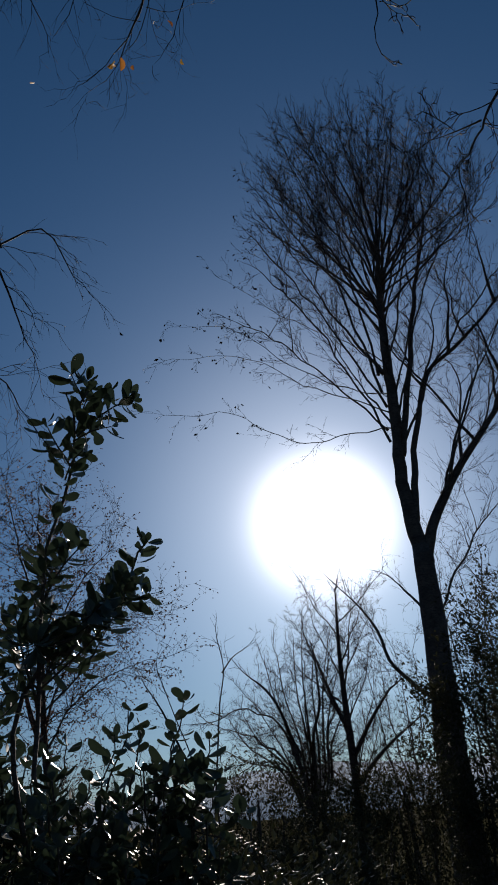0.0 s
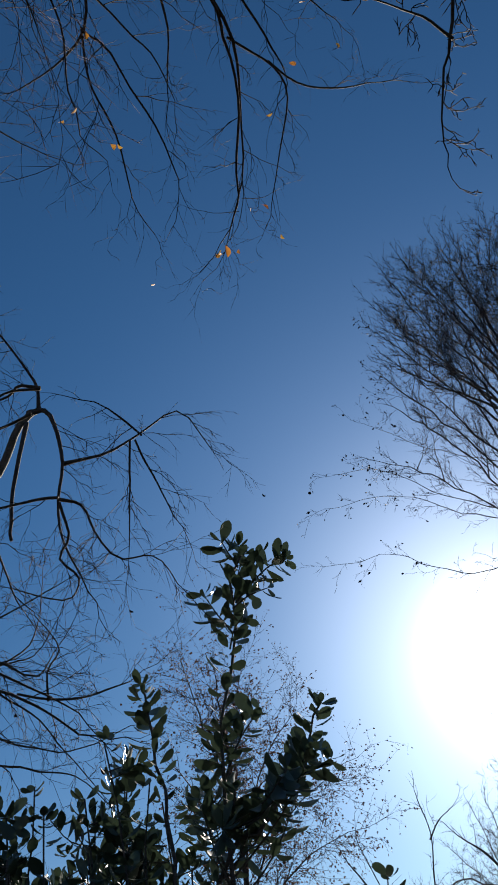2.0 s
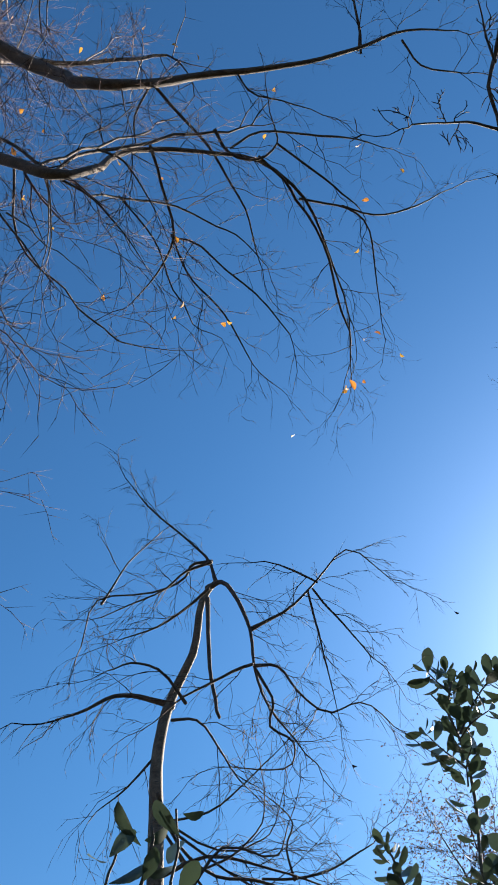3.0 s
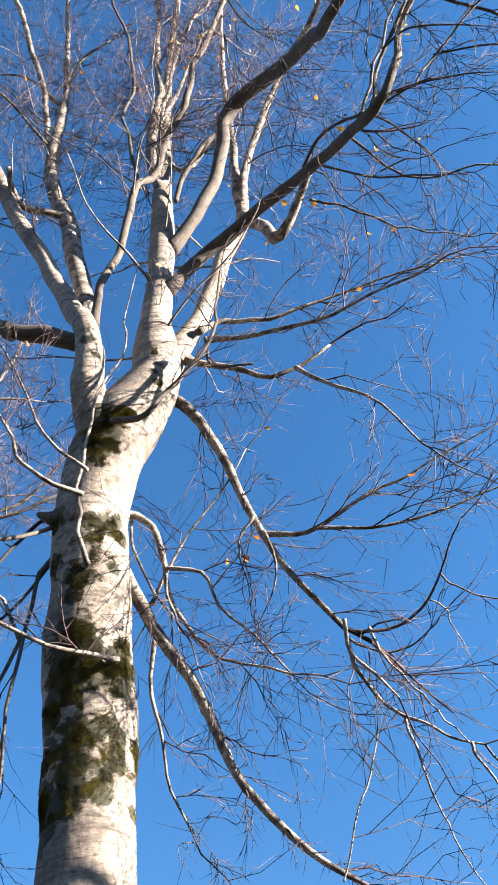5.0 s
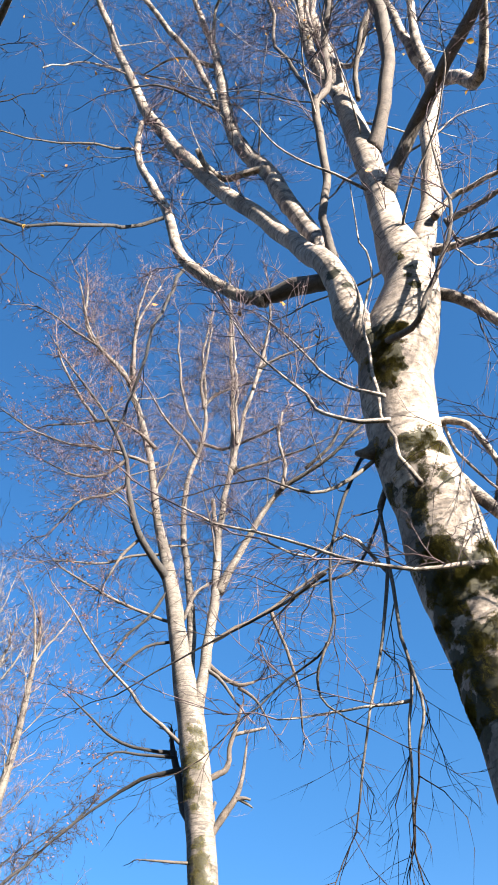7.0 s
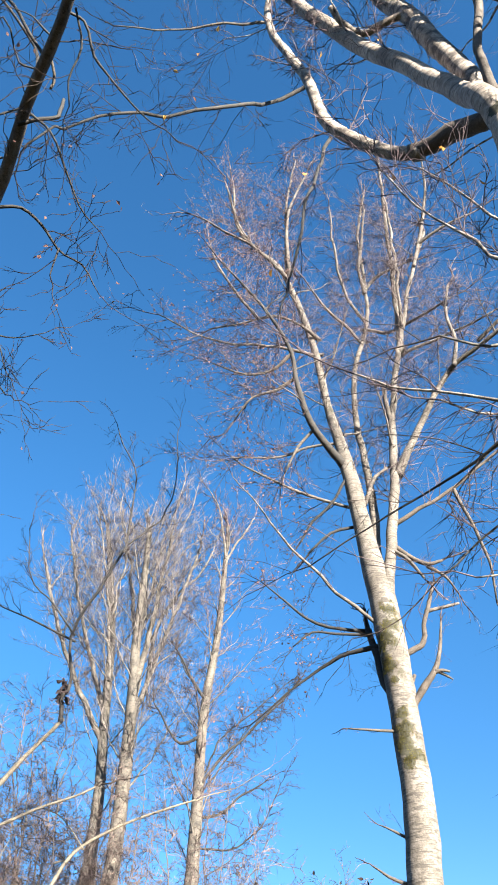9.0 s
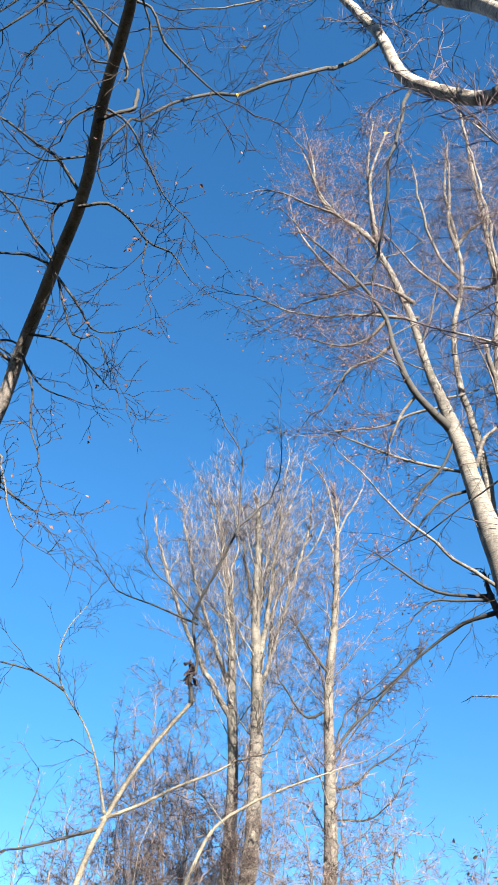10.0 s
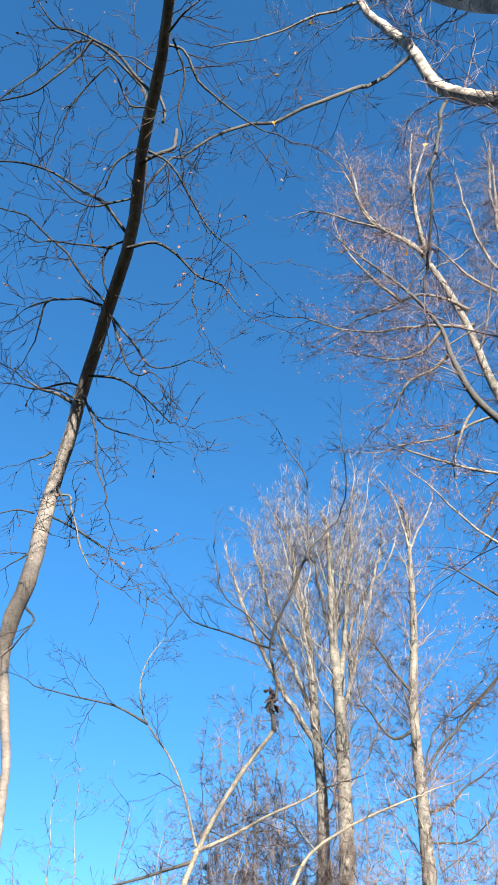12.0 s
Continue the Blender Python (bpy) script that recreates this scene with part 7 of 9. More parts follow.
limb(leaning_tree, "branch", (0.0060, 0.0060, 0.0049, 0.0040, 0.0029), 0, ((-0.14, -2.45, 4.17), (-0.24, -2.41, 4.16), (-0.32, -2.36, 4.08), (-0.42, -2.39, 4.04), (-0.49, -2.34, 3.91)), mat=BARK_SHADE_BLACK, tw=GL)
limb(leaning_tree, "branch", (0.0061, 0.0050, 0.0039, 0.0029), 0, ((-0.14, -2.56, 4.14), (-0.20, -2.54, 4.02), (-0.25, -2.44, 3.66), (-0.30, -2.37, 3.48)), mat=BARK_SHADE_BLACK, tw=GL)
limb(leaning_tree, "branch", (0.0051, 0.0041, 0.0031), 0, ((-0.16, -2.57, 4.12), (-0.26, -2.56, 4.01), (-0.33, -2.54, 3.98)), mat=BARK_SHADE_BLACK, tw=GL)
limb(leaning_tree, "branch", (0.0058, 0.0048, 0.0037, 0.0028, 0.0018), 0, ((-0.16, -2.18, 4.24), (-0.22, -2.21, 4.11), (-0.31, -2.21, 3.99), (-0.34, -2.18, 4.00), (-0.42, -2.18, 3.88)), mat=BARK_SHADE_BLACK, tw=GL)
limb(leaning_tree, "branch", (0.0058, 0.0048, 0.0038, 0.0029, 0.0019), 0, ((-0.16, -2.17, 4.24), (-0.28, -2.18, 4.11), (-0.34, -2.21, 4.07), (-0.42, -2.18, 4.06), (-0.52, -2.11, 4.10)), mat=BARK_SHADE_BLACK, tw=GL)
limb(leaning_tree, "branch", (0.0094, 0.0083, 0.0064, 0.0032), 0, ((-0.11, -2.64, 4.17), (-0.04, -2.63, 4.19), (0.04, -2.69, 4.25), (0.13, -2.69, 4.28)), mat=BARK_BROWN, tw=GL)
limb(leaning_tree, "branch", (0.0052, 0.0052, 0.0042, 0.0021), 0, ((-0.14, -2.54, 4.18), (-0.06, -2.59, 4.23), (0.07, -2.70, 4.25), (0.19, -2.72, 4.26)), mat=BARK_SHADE_BLACK, tw=GL)
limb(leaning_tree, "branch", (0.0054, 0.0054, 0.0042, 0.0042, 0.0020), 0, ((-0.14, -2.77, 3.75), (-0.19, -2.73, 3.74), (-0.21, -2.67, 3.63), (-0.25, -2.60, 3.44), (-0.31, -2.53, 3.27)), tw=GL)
limb(leaning_tree, "branch", (0.0044, 0.0043, 0.0021), 0, ((-0.15, -2.77, 3.63), (-0.21, -2.71, 3.57), (-0.35, -2.61, 3.43)), mat=BARK_SHADE_BLACK, tw=GL)
limb(leaning_tree, "branch", (0.0053, 0.0042, 0.0021), 0, ((-0.07, -2.75, 3.95), (-0.05, -2.75, 3.92), (-0.00, -2.77, 3.90)), mat=BARK_SHADE_BLACK, tw=GL)
limb(leaning_tree, "branch", (0.0044, 0.0033, 0.0022), 0, ((-0.07, -2.81, 3.66), (-0.01, -2.84, 3.68), (0.07, -2.88, 3.66)), mat=BARK_SHADE_BLACK, tw=GL)
limb(leaning_tree, "branch", (0.0055, 0.0043, 0.0032), 0, ((-0.14, -2.89, 3.27), (-0.18, -2.86, 3.21), (-0.15, -2.87, 3.14)), mat=BARK_SHADE_BLACK, tw=GL)
limb(leaning_tree, "branch", (0.0044, 0.0044, 0.0022), 0, ((-0.12, -2.78, 3.50), (-0.08, -2.79, 3.43), (-0.04, -2.80, 3.39)), mat=BARK_SHADE_BLACK, tw=GL)
limb(leaning_tree, "branch", 0.0086, 0.003, ((-0.07, -1.44, 4.49), (0.06, -1.50, 4.98), (0.25, -1.49, 5.10), (0.41, -1.57, 4.80), (0.46, -1.56, 4.46)), mat=BARK_SHADE_BLACK, tw=GL)
limb(leaning_tree, "branch", 0.0062, 0.003, ((-0.12, -2.58, 4.13), (-0.00, -2.70, 4.28), (0.10, -2.70, 4.24)), mat=BARK_SHADE_BLACK, tw=GL)
limb(leaning_tree, "branch", 0.0055, 0.002, ((-0.12, -2.79, 3.85), (-0.25, -2.66, 3.52), (-0.36, -2.59, 3.42)), mat=BARK_SHADE_BLACK, tw=GL)

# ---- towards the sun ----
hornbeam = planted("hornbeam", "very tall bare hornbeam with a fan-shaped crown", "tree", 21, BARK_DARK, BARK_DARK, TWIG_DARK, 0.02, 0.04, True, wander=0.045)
limb(hornbeam, "trunk", (0.3, 0.26, 0.23, 0.21, 0.185, 0.15), 0, ((2.47, 12.72, -0.08), (2.45, 12.73, 1.11), (2.44, 12.73, 2.23), (2.49, 12.72, 3.19), (2.53, 12.71, 4.40), (2.54, 12.71, 5.48)))
limb(hornbeam, "limb", (0.14, 0.115, 0.105, 0.09, 0.06, 0.035, 0.015), 0, ((2.55, 12.71, 5.29), (2.43, 12.73, 6.35), (2.49, 12.72, 7.63), (2.52, 12.71, 9.01), (2.61, 12.69, 10.50), (2.74, 12.67, 11.69), (2.83, 12.65, 12.52)), tw=A, crown=(8, 0.3, 0.85, 3.0, 0.4, 0.022))
limb(hornbeam, "limb", 0.11, 0.03, ((2.54, 12.71, 5.15), (2.93, 12.62, 6.06), (3.57, 12.45, 6.96), (4.21, 12.24, 7.71), (5.07, 11.90, 8.71)), tw=A, crown=(6, 0.3, 0.95, 3.2, 0.4, 0.035))
limb(hornbeam, "limb", 0.07, 0.02, ((2.52, 12.71, 5.93), (2.82, 12.65, 7.56), (3.21, 12.55, 8.61), (3.99, 12.32, 9.21), (4.80, 12.01, 10.02)), tw=A, crown=(5, 0.3, 0.95, 3.0, 0.4, 0.03))
limb(hornbeam, "limb", 0.07, 0.015, ((2.51, 12.72, 7.18), (2.91, 12.63, 8.92), (3.26, 12.54, 10.45), (3.53, 12.46, 11.43), (3.71, 12.41, 12.21)), tw=A, crown=(3, 0.3, 0.8, 2.4, 0.4, 0.022))
limb(hornbeam, "limb", 0.013, 0.003, ((2.47, 12.72, 9.02), (1.65, 12.26, 9.30), (0.65, 11.76, 9.56), (-0.28, 11.39, 10.11)), tw=A2)
limb(hornbeam, "limb", 0.013, 0.003, ((2.47, 12.73, 8.31), (1.68, 12.05, 8.14), (0.54, 11.37, 8.41), (-0.16, 10.99, 8.79), (-0.86, 10.56, 8.71)), tw=A2)
limb(hornbeam, "limb", 0.013, 0.003, ((2.41, 12.74, 7.64), (1.54, 11.87, 7.20), (0.56, 11.17, 6.86), (-0.19, 10.79, 7.09), (-1.27, 10.53, 7.16)), tw=A2)
limb(hornbeam, "limb", 0.013, 0.003, ((2.42, 12.74, 7.98), (1.11, 12.12, 8.23), (0.08, 11.39, 8.47), (-1.19, 10.53, 8.11)), tw=A2)
limb(hornbeam, "limb", 0.05, 0.012, ((2.34, 12.75, 3.08), (2.05, 12.60, 3.25), (1.70, 12.45, 3.64), (1.52, 12.38, 4.24), (1.23, 12.41, 4.63)), tw=A)
limb(hornbeam, "limb", 0.03, 0.01, ((2.51, 12.72, 4.32), (2.30, 12.76, 4.57), (2.12, 12.79, 4.78), (2.04, 12.80, 4.93)), tw=A2)
limb(hornbeam, "limb", 0.03, 0.006, ((2.38, 12.75, 8.77), (1.82, 13.09, 10.21), (1.28, 13.40, 11.71), (0.77, 13.57, 13.07)), tw=A4, crown=(5, 0.35, 0.95, 1.25, 0.5, 0.012))
limb(hornbeam, "limb", 0.028, 0.006, ((2.52, 12.72, 9.71), (1.78, 12.20, 10.44), (1.12, 11.63, 11.05), (0.60, 11.35, 11.75)), tw=A4, crown=(5, 0.35, 0.95, 1.25, 0.5, 0.012))
limb(hornbeam, "limb", 0.037, 0.006, ((2.59, 12.71, 10.28), (1.91, 13.01, 11.21), (1.23, 13.27, 12.13), (0.63, 13.40, 12.90)), tw=A4, crown=(5, 0.35, 0.95, 1.25, 0.5, 0.012))
limb(hornbeam, "limb", 0.038, 0.006, ((2.58, 12.71, 10.22), (1.98, 13.15, 11.63), (1.31, 13.56, 13.10), (0.72, 13.77, 14.36)), tw=A4, crown=(5, 0.35, 0.95, 1.25, 0.5, 0.012))
limb(hornbeam, "limb", 0.027, 0.006, ((2.54, 12.72, 9.90), (2.04, 13.10, 11.42), (1.44, 13.47, 13.03), (0.93, 13.66, 14.46)), tw=A4, crown=(5, 0.35, 0.95, 1.25, 0.5, 0.012))
limb(hornbeam, "limb", 0.029, 0.006, ((2.56, 12.71, 10.03), (2.13, 13.30, 11.61), (1.59, 13.88, 13.32), (1.10, 14.18, 14.78)), tw=A4, crown=(5, 0.35, 0.95, 1.25, 0.5, 0.012))
limb(hornbeam, "limb", 0.031, 0.006, ((2.56, 12.71, 10.06), (1.92, 12.46, 11.15), (1.19, 12.19, 12.20), (0.64, 12.06, 13.25)), tw=A4, crown=(5, 0.35, 0.95, 1.25, 0.5, 0.012))
limb(hornbeam, "limb", 0.025, 0.006, ((2.63, 12.70, 10.70), (2.17, 12.89, 12.17), (1.56, 13.08, 13.73), (1.08, 13.18, 15.15)), tw=A4, crown=(5, 0.35, 0.95, 1.25, 0.5, 0.012))
limb(hornbeam, "limb", 0.029, 0.006, ((2.57, 12.71, 10.10), (2.09, 12.57, 11.46), (1.50, 12.42, 12.85), (1.07, 12.35, 14.19)), tw=A4, crown=(5, 0.35, 0.95, 1.25, 0.5, 0.012))
limb(hornbeam, "limb", 0.028, 0.006, ((2.62, 12.70, 10.55), (2.39, 13.14, 12.42), (2.00, 13.61, 14.49), (1.69, 13.85, 16.33)), tw=A4, crown=(5, 0.35, 0.95, 1.25, 0.5, 0.012))
limb(hornbeam, "limb", 0.026, 0.006, ((2.68, 12.69, 11.11), (2.30, 12.41, 12.13), (1.80, 12.14, 13.14), (1.46, 12.01, 14.15)), tw=A4, crown=(5, 0.35, 0.95, 1.25, 0.5, 0.012))
limb(hornbeam, "limb", 0.029, 0.006, ((2.54, 12.72, 9.92), (2.46, 13.42, 12.08), (2.21, 14.15, 14.54), (2.00, 14.52, 16.73)), tw=A4, crown=(5, 0.35, 0.95, 1.25, 0.5, 0.012))
limb(hornbeam, "limb", 0.039, 0.006, ((2.70, 12.68, 11.26), (2.49, 12.76, 12.50), (2.16, 12.85, 13.81), (1.93, 12.91, 15.00)), tw=A4, crown=(5, 0.35, 0.95, 1.25, 0.5, 0.012))
limb(hornbeam, "limb", 0.036, 0.006, ((2.73, 12.68, 11.52), (2.64, 12.68, 12.77), (2.45, 12.70, 14.08), (2.34, 12.71, 15.30)), tw=A4, crown=(5, 0.35, 0.95, 1.25, 0.5, 0.012))
limb(hornbeam, "limb", 0.027, 0.006, ((2.59, 12.71, 10.29), (2.57, 12.51, 11.57), (2.47, 12.34, 12.87), (2.46, 12.24, 14.13)), tw=A4, crown=(5, 0.35, 0.95, 1.25, 0.5, 0.012))
limb(hornbeam, "limb", 0.024, 0.006, ((2.61, 12.70, 10.45), (2.72, 12.98, 11.97), (2.77, 13.27, 13.60), (2.84, 13.41, 15.05)), tw=A4, crown=(5, 0.35, 0.95, 1.25, 0.5, 0.012))
limb(hornbeam, "limb", 0.026, 0.006, ((2.60, 12.70, 10.42), (2.89, 13.27, 12.47), (3.14, 13.84, 14.72), (3.37, 14.10, 16.70)), tw=A4, crown=(5, 0.35, 0.95, 1.25, 0.5, 0.012))
limb(hornbeam, "limb", 0.027, 0.006, ((2.53, 12.72, 9.84), (2.82, 12.79, 11.69), (3.09, 12.85, 13.63), (3.36, 12.84, 15.45)), tw=A4, crown=(5, 0.35, 0.95, 1.25, 0.5, 0.012))
limb(hornbeam, "limb", 0.04, 0.006, ((2.57, 12.71, 10.14), (2.90, 12.73, 11.76), (3.25, 12.74, 13.41), (3.56, 12.71, 14.95)), tw=A4, crown=(5, 0.35, 0.95, 1.25, 0.5, 0.012))
limb(hornbeam, "limb", 0.032, 0.006, ((2.73, 12.68, 11.50), (2.94, 12.50, 12.54), (3.15, 12.31, 13.54), (3.35, 12.19, 14.49)), tw=A4, crown=(5, 0.35, 0.95, 1.25, 0.5, 0.012))
limb(hornbeam, "limb", 0.038, 0.006, ((2.55, 12.71, 10.00), (2.98, 12.68, 11.60), (3.46, 12.61, 13.20), (3.87, 12.52, 14.68)), tw=A4, crown=(5, 0.35, 0.95, 1.25, 0.5, 0.012))
limb(hornbeam, "limb", 0.027, 0.006, ((2.54, 12.72, 9.87), (3.05, 12.60, 11.40), (3.61, 12.45, 12.90), (4.09, 12.30, 14.30)), tw=A4, crown=(5, 0.35, 0.95, 1.25, 0.5, 0.012))
limb(hornbeam, "limb", 0.033, 0.006, ((2.68, 12.69, 11.12), (3.17, 12.40, 12.09), (3.69, 12.09, 12.96), (4.11, 11.86, 13.81)), tw=A4, crown=(5, 0.35, 0.95, 1.25, 0.5, 0.012))
limb(hornbeam, "limb", 0.036, 0.006, ((2.64, 12.70, 10.72), (3.30, 13.05, 12.10), (4.03, 13.35, 13.48), (4.61, 13.42, 14.62)), tw=A4, crown=(5, 0.35, 0.95, 1.25, 0.5, 0.012))
limb(hornbeam, "limb", 0.039, 0.006, ((2.66, 12.69, 10.87), (3.31, 12.69, 11.73), (4.01, 12.64, 12.52), (4.55, 12.53, 13.20)), tw=A4, crown=(5, 0.35, 0.95, 1.25, 0.5, 0.012))
limb(hornbeam, "limb", 0.032, 0.006, ((2.63, 12.70, 10.64), (3.11, 11.97, 11.05), (3.55, 11.22, 11.32), (3.91, 10.77, 11.70)), tw=A4, crown=(5, 0.35, 0.95, 1.25, 0.5, 0.012))
limb(hornbeam, "limb", 0.025, 0.006, ((2.65, 12.70, 10.80), (3.26, 12.25, 11.12), (3.83, 11.77, 11.34), (4.28, 11.45, 11.62)), tw=A4, crown=(5, 0.35, 0.95, 1.25, 0.5, 0.012))
limb(hornbeam, "limb", 0.026, 0.006, ((2.62, 12.70, 10.59), (3.42, 12.36, 11.17), (4.17, 11.97, 11.66), (4.75, 11.67, 12.12)), tw=A4, crown=(5, 0.35, 0.95, 1.25, 0.5, 0.012))
limb(hornbeam, "limb", 0.033, 0.006, ((2.55, 12.71, 10.01), (3.34, 12.40, 10.70), (4.07, 12.04, 11.30), (4.65, 11.76, 11.85)), tw=A4, crown=(5, 0.35, 0.95, 1.25, 0.5, 0.012))
limb(hornbeam, "limb", 0.024, 0.006, ((2.61, 12.70, 10.48), (3.43, 12.37, 10.89), (4.16, 12.01, 11.23), (4.74, 11.72, 11.54)), tw=A4, crown=(5, 0.35, 0.95, 1.25, 0.5, 0.012))
limb(hornbeam, "limb", (0.0227, 0.0165, 0.0138, 0.0071), 0, ((2.38, 12.74, 8.10), (1.68, 12.45, 9.42), (0.98, 12.31, 10.66), (0.32, 12.24, 11.75)), tw=A4, crown=(3, 0.4, 0.95, 1.3, 0.45, 0.012))
limb(hornbeam, "limb", (0.0223, 0.0161, 0.0132, 0.0067), 0, ((2.33, 12.73, 7.42), (1.68, 12.33, 8.75), (0.99, 12.01, 9.88), (0.30, 11.87, 10.66)), tw=A4, crown=(3, 0.4, 0.95, 1.3, 0.45, 0.012))
limb(hornbeam, "limb", (0.0266, 0.0207, 0.0143, 0.0074), 0, ((2.38, 12.79, 8.47), (1.95, 12.62, 10.00), (1.58, 12.49, 11.68), (1.36, 12.42, 13.23)), tw=A4, crown=(3, 0.4, 0.95, 1.3, 0.45, 0.012))
limb(hornbeam, "limb", (0.0232, 0.0207, 0.0142, 0.0073), 0, ((2.36, 12.74, 8.80), (2.15, 12.54, 10.18), (1.96, 12.38, 11.68), (1.87, 12.19, 13.25)), tw=A4, crown=(3, 0.4, 0.95, 1.3, 0.45, 0.012))
limb(hornbeam, "limb", (0.0194, 0.0129, 0.0098, 0.0062), 0, ((2.31, 12.73, 7.65), (1.43, 12.27, 8.40), (0.60, 11.77, 8.98), (-0.14, 11.41, 9.29)), tw=A4, crown=(3, 0.4, 0.95, 1.3, 0.45, 0.012))
limb(hornbeam, "limb", (0.0224, 0.0165, 0.0140, 0.0072), 0, ((2.46, 12.74, 7.64), (2.97, 12.59, 9.13), (3.55, 12.52, 10.67), (4.12, 12.48, 11.94)), tw=A4, crown=(3, 0.4, 0.95, 1.3, 0.45, 0.012))
limb(hornbeam, "limb", (0.0255, 0.0196, 0.0163, 0.0103), 0, ((2.54, 12.73, 7.19), (3.28, 12.39, 8.62), (4.03, 12.15, 9.58), (4.66, 12.03, 10.30)), tw=A4, crown=(3, 0.4, 0.95, 1.3, 0.45, 0.012))
limb(hornbeam, "limb", (0.0246, 0.0190, 0.0130, 0.0067), 0, ((3.09, 12.58, 6.33), (3.61, 12.35, 7.77), (4.33, 12.21, 8.99), (4.80, 12.13, 9.86)), tw=A4, crown=(3, 0.4, 0.95, 1.3, 0.45, 0.012))
limb(hornbeam, "limb", (0.0215, 0.0154, 0.0099), 0, ((3.23, 12.60, 6.53), (3.81, 12.34, 7.31), (4.42, 12.22, 8.51)), tw=A4, crown=(3, 0.4, 0.95, 1.3, 0.45, 0.012))
limb(hornbeam, "limb", (0.0203, 0.0173, 0.0146, 0.0076), 0, ((2.57, 12.79, 8.93), (3.00, 12.72, 10.48), (3.38, 12.66, 12.03), (3.80, 12.60, 13.57)), tw=A4, crown=(3, 0.4, 0.95, 1.3, 0.45, 0.012))
limb(hornbeam, "limb", (0.0202, 0.0179, 0.0121, 0.0062), 0, ((2.66, 12.76, 4.31), (3.12, 12.72, 5.10), (3.55, 12.65, 5.71), (4.03, 12.66, 6.17)), tw=A4, crown=(3, 0.4, 0.95, 1.3, 0.45, 0.012))
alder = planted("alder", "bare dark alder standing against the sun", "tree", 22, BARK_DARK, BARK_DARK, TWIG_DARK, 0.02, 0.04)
limb(alder, "trunk", 0.16, 0.016, ((1.26, 15.42, -0.08), (1.25, 15.43, 0.79), (1.25, 15.43, 1.58), (1.24, 15.43, 2.13), (1.21, 15.43, 3.38), (1.22, 15.43, 4.41), (1.28, 15.42, 5.38)), tw=H, crown=(18, 0.3, 0.95, 2.2, 0.7, 0.02))
limb(alder, "limb", 0.05, 0.02, ((1.25, 15.43, 2.50), (1.67, 15.38, 3.14), (2.05, 15.33, 3.60)), tw=H)
limb(alder, "limb", 0.05, 0.02, ((1.23, 15.43, 2.89), (0.96, 15.45, 3.61), (0.77, 15.46, 4.25)), tw=H)
limb(alder, "limb", 0.05, 0.02, ((1.25, 15.43, 2.04), (1.78, 15.37, 2.55), (2.24, 15.31, 2.89)), tw=H)
coppice = planted("hazel", "many-stemmed bare hazel shrub", "shrub", 23, BARK_DARK, BARK_DARK, TWIG_DARK, 0.02, 0.04)
limb(coppice, "stem", 0.032, 0.007, ((0.33, 13.98, -0.08), (0.32, 13.98, 0.83), (0.30, 13.98, 1.65), (0.19, 13.98, 2.07), (0.00, 13.99, 2.56), (-0.44, 13.98, 3.39)), tw=H)
limb(coppice, "stem", 0.032, 0.007, ((0.38, 14.13, -0.08), (0.32, 14.04, 1.65), (0.28, 14.04, 2.07), (0.16, 13.98, 2.76), (-0.05, 13.99, 3.31), (-0.19, 13.99, 3.98)), tw=H)
limb(coppice, "stem", 0.032, 0.007, ((0.20, 14.06, -0.08), (0.37, 14.10, 1.65), (0.40, 14.10, 2.06), (0.37, 13.98, 2.92), (0.30, 13.98, 3.46), (0.31, 13.98, 4.12)), tw=H)
limb(coppice, "stem", 0.032, 0.007, ((0.22, 13.87, -0.08), (0.43, 14.16, 1.64), (0.53, 14.15, 2.05), (0.56, 13.97, 2.99), (0.56, 13.97, 3.53), (0.66, 13.97, 4.19)), tw=H)
limb(coppice, "stem", 0.032, 0.007, ((0.41, 13.84, -0.08), (0.49, 14.21, 1.64), (0.65, 14.21, 2.04), (0.74, 13.96, 2.89), (0.85, 13.95, 3.32), (1.05, 13.94, 3.86)), tw=H)
limb(coppice, "stem", 0.032, 0.007, ((0.49, 14.01, -0.08), (0.24, 14.28, 1.66), (0.06, 14.29, 2.10), (-0.24, 13.99, 2.45), (-0.56, 13.98, 2.68), (-0.80, 13.97, 3.02)), tw=H)
limb(coppice, "stem", 0.032, 0.007, ((0.34, 14.14, -0.08), (0.35, 14.34, 1.65), (0.35, 14.34, 2.07), (0.24, 13.98, 2.58), (0.06, 13.99, 2.98), (-0.04, 13.99, 3.50)), tw=H)
limb(coppice, "stem", 0.032, 0.007, ((0.18, 14.03, -0.08), (0.42, 14.40, 1.64), (0.48, 14.39, 2.06), (0.43, 13.98, 2.65), (0.40, 13.98, 3.09), (0.45, 13.98, 3.64)), tw=H)
limb(coppice, "stem", 0.032, 0.007, ((0.25, 13.85, -0.08), (0.30, 14.46, 1.65), (0.16, 14.46, 2.09), (-0.10, 13.99, 2.48), (-0.40, 13.98, 2.78), (-0.62, 13.98, 3.18)), tw=H)
limb(coppice, "stem", 0.032, 0.007, ((0.44, 13.86, -0.08), (0.37, 14.52, 1.65), (0.35, 14.52, 2.08), (0.25, 13.98, 2.84), (0.09, 13.99, 3.43), (0.02, 13.99, 4.15)), tw=H)
limb(coppice, "stem", 0.032, 0.007, ((0.48, 14.05, -0.08), (0.43, 14.58, 1.64), (0.46, 14.57, 2.07), (0.43, 13.98, 3.09), (0.42, 13.98, 3.73), (0.49, 13.97, 4.49)), tw=H)
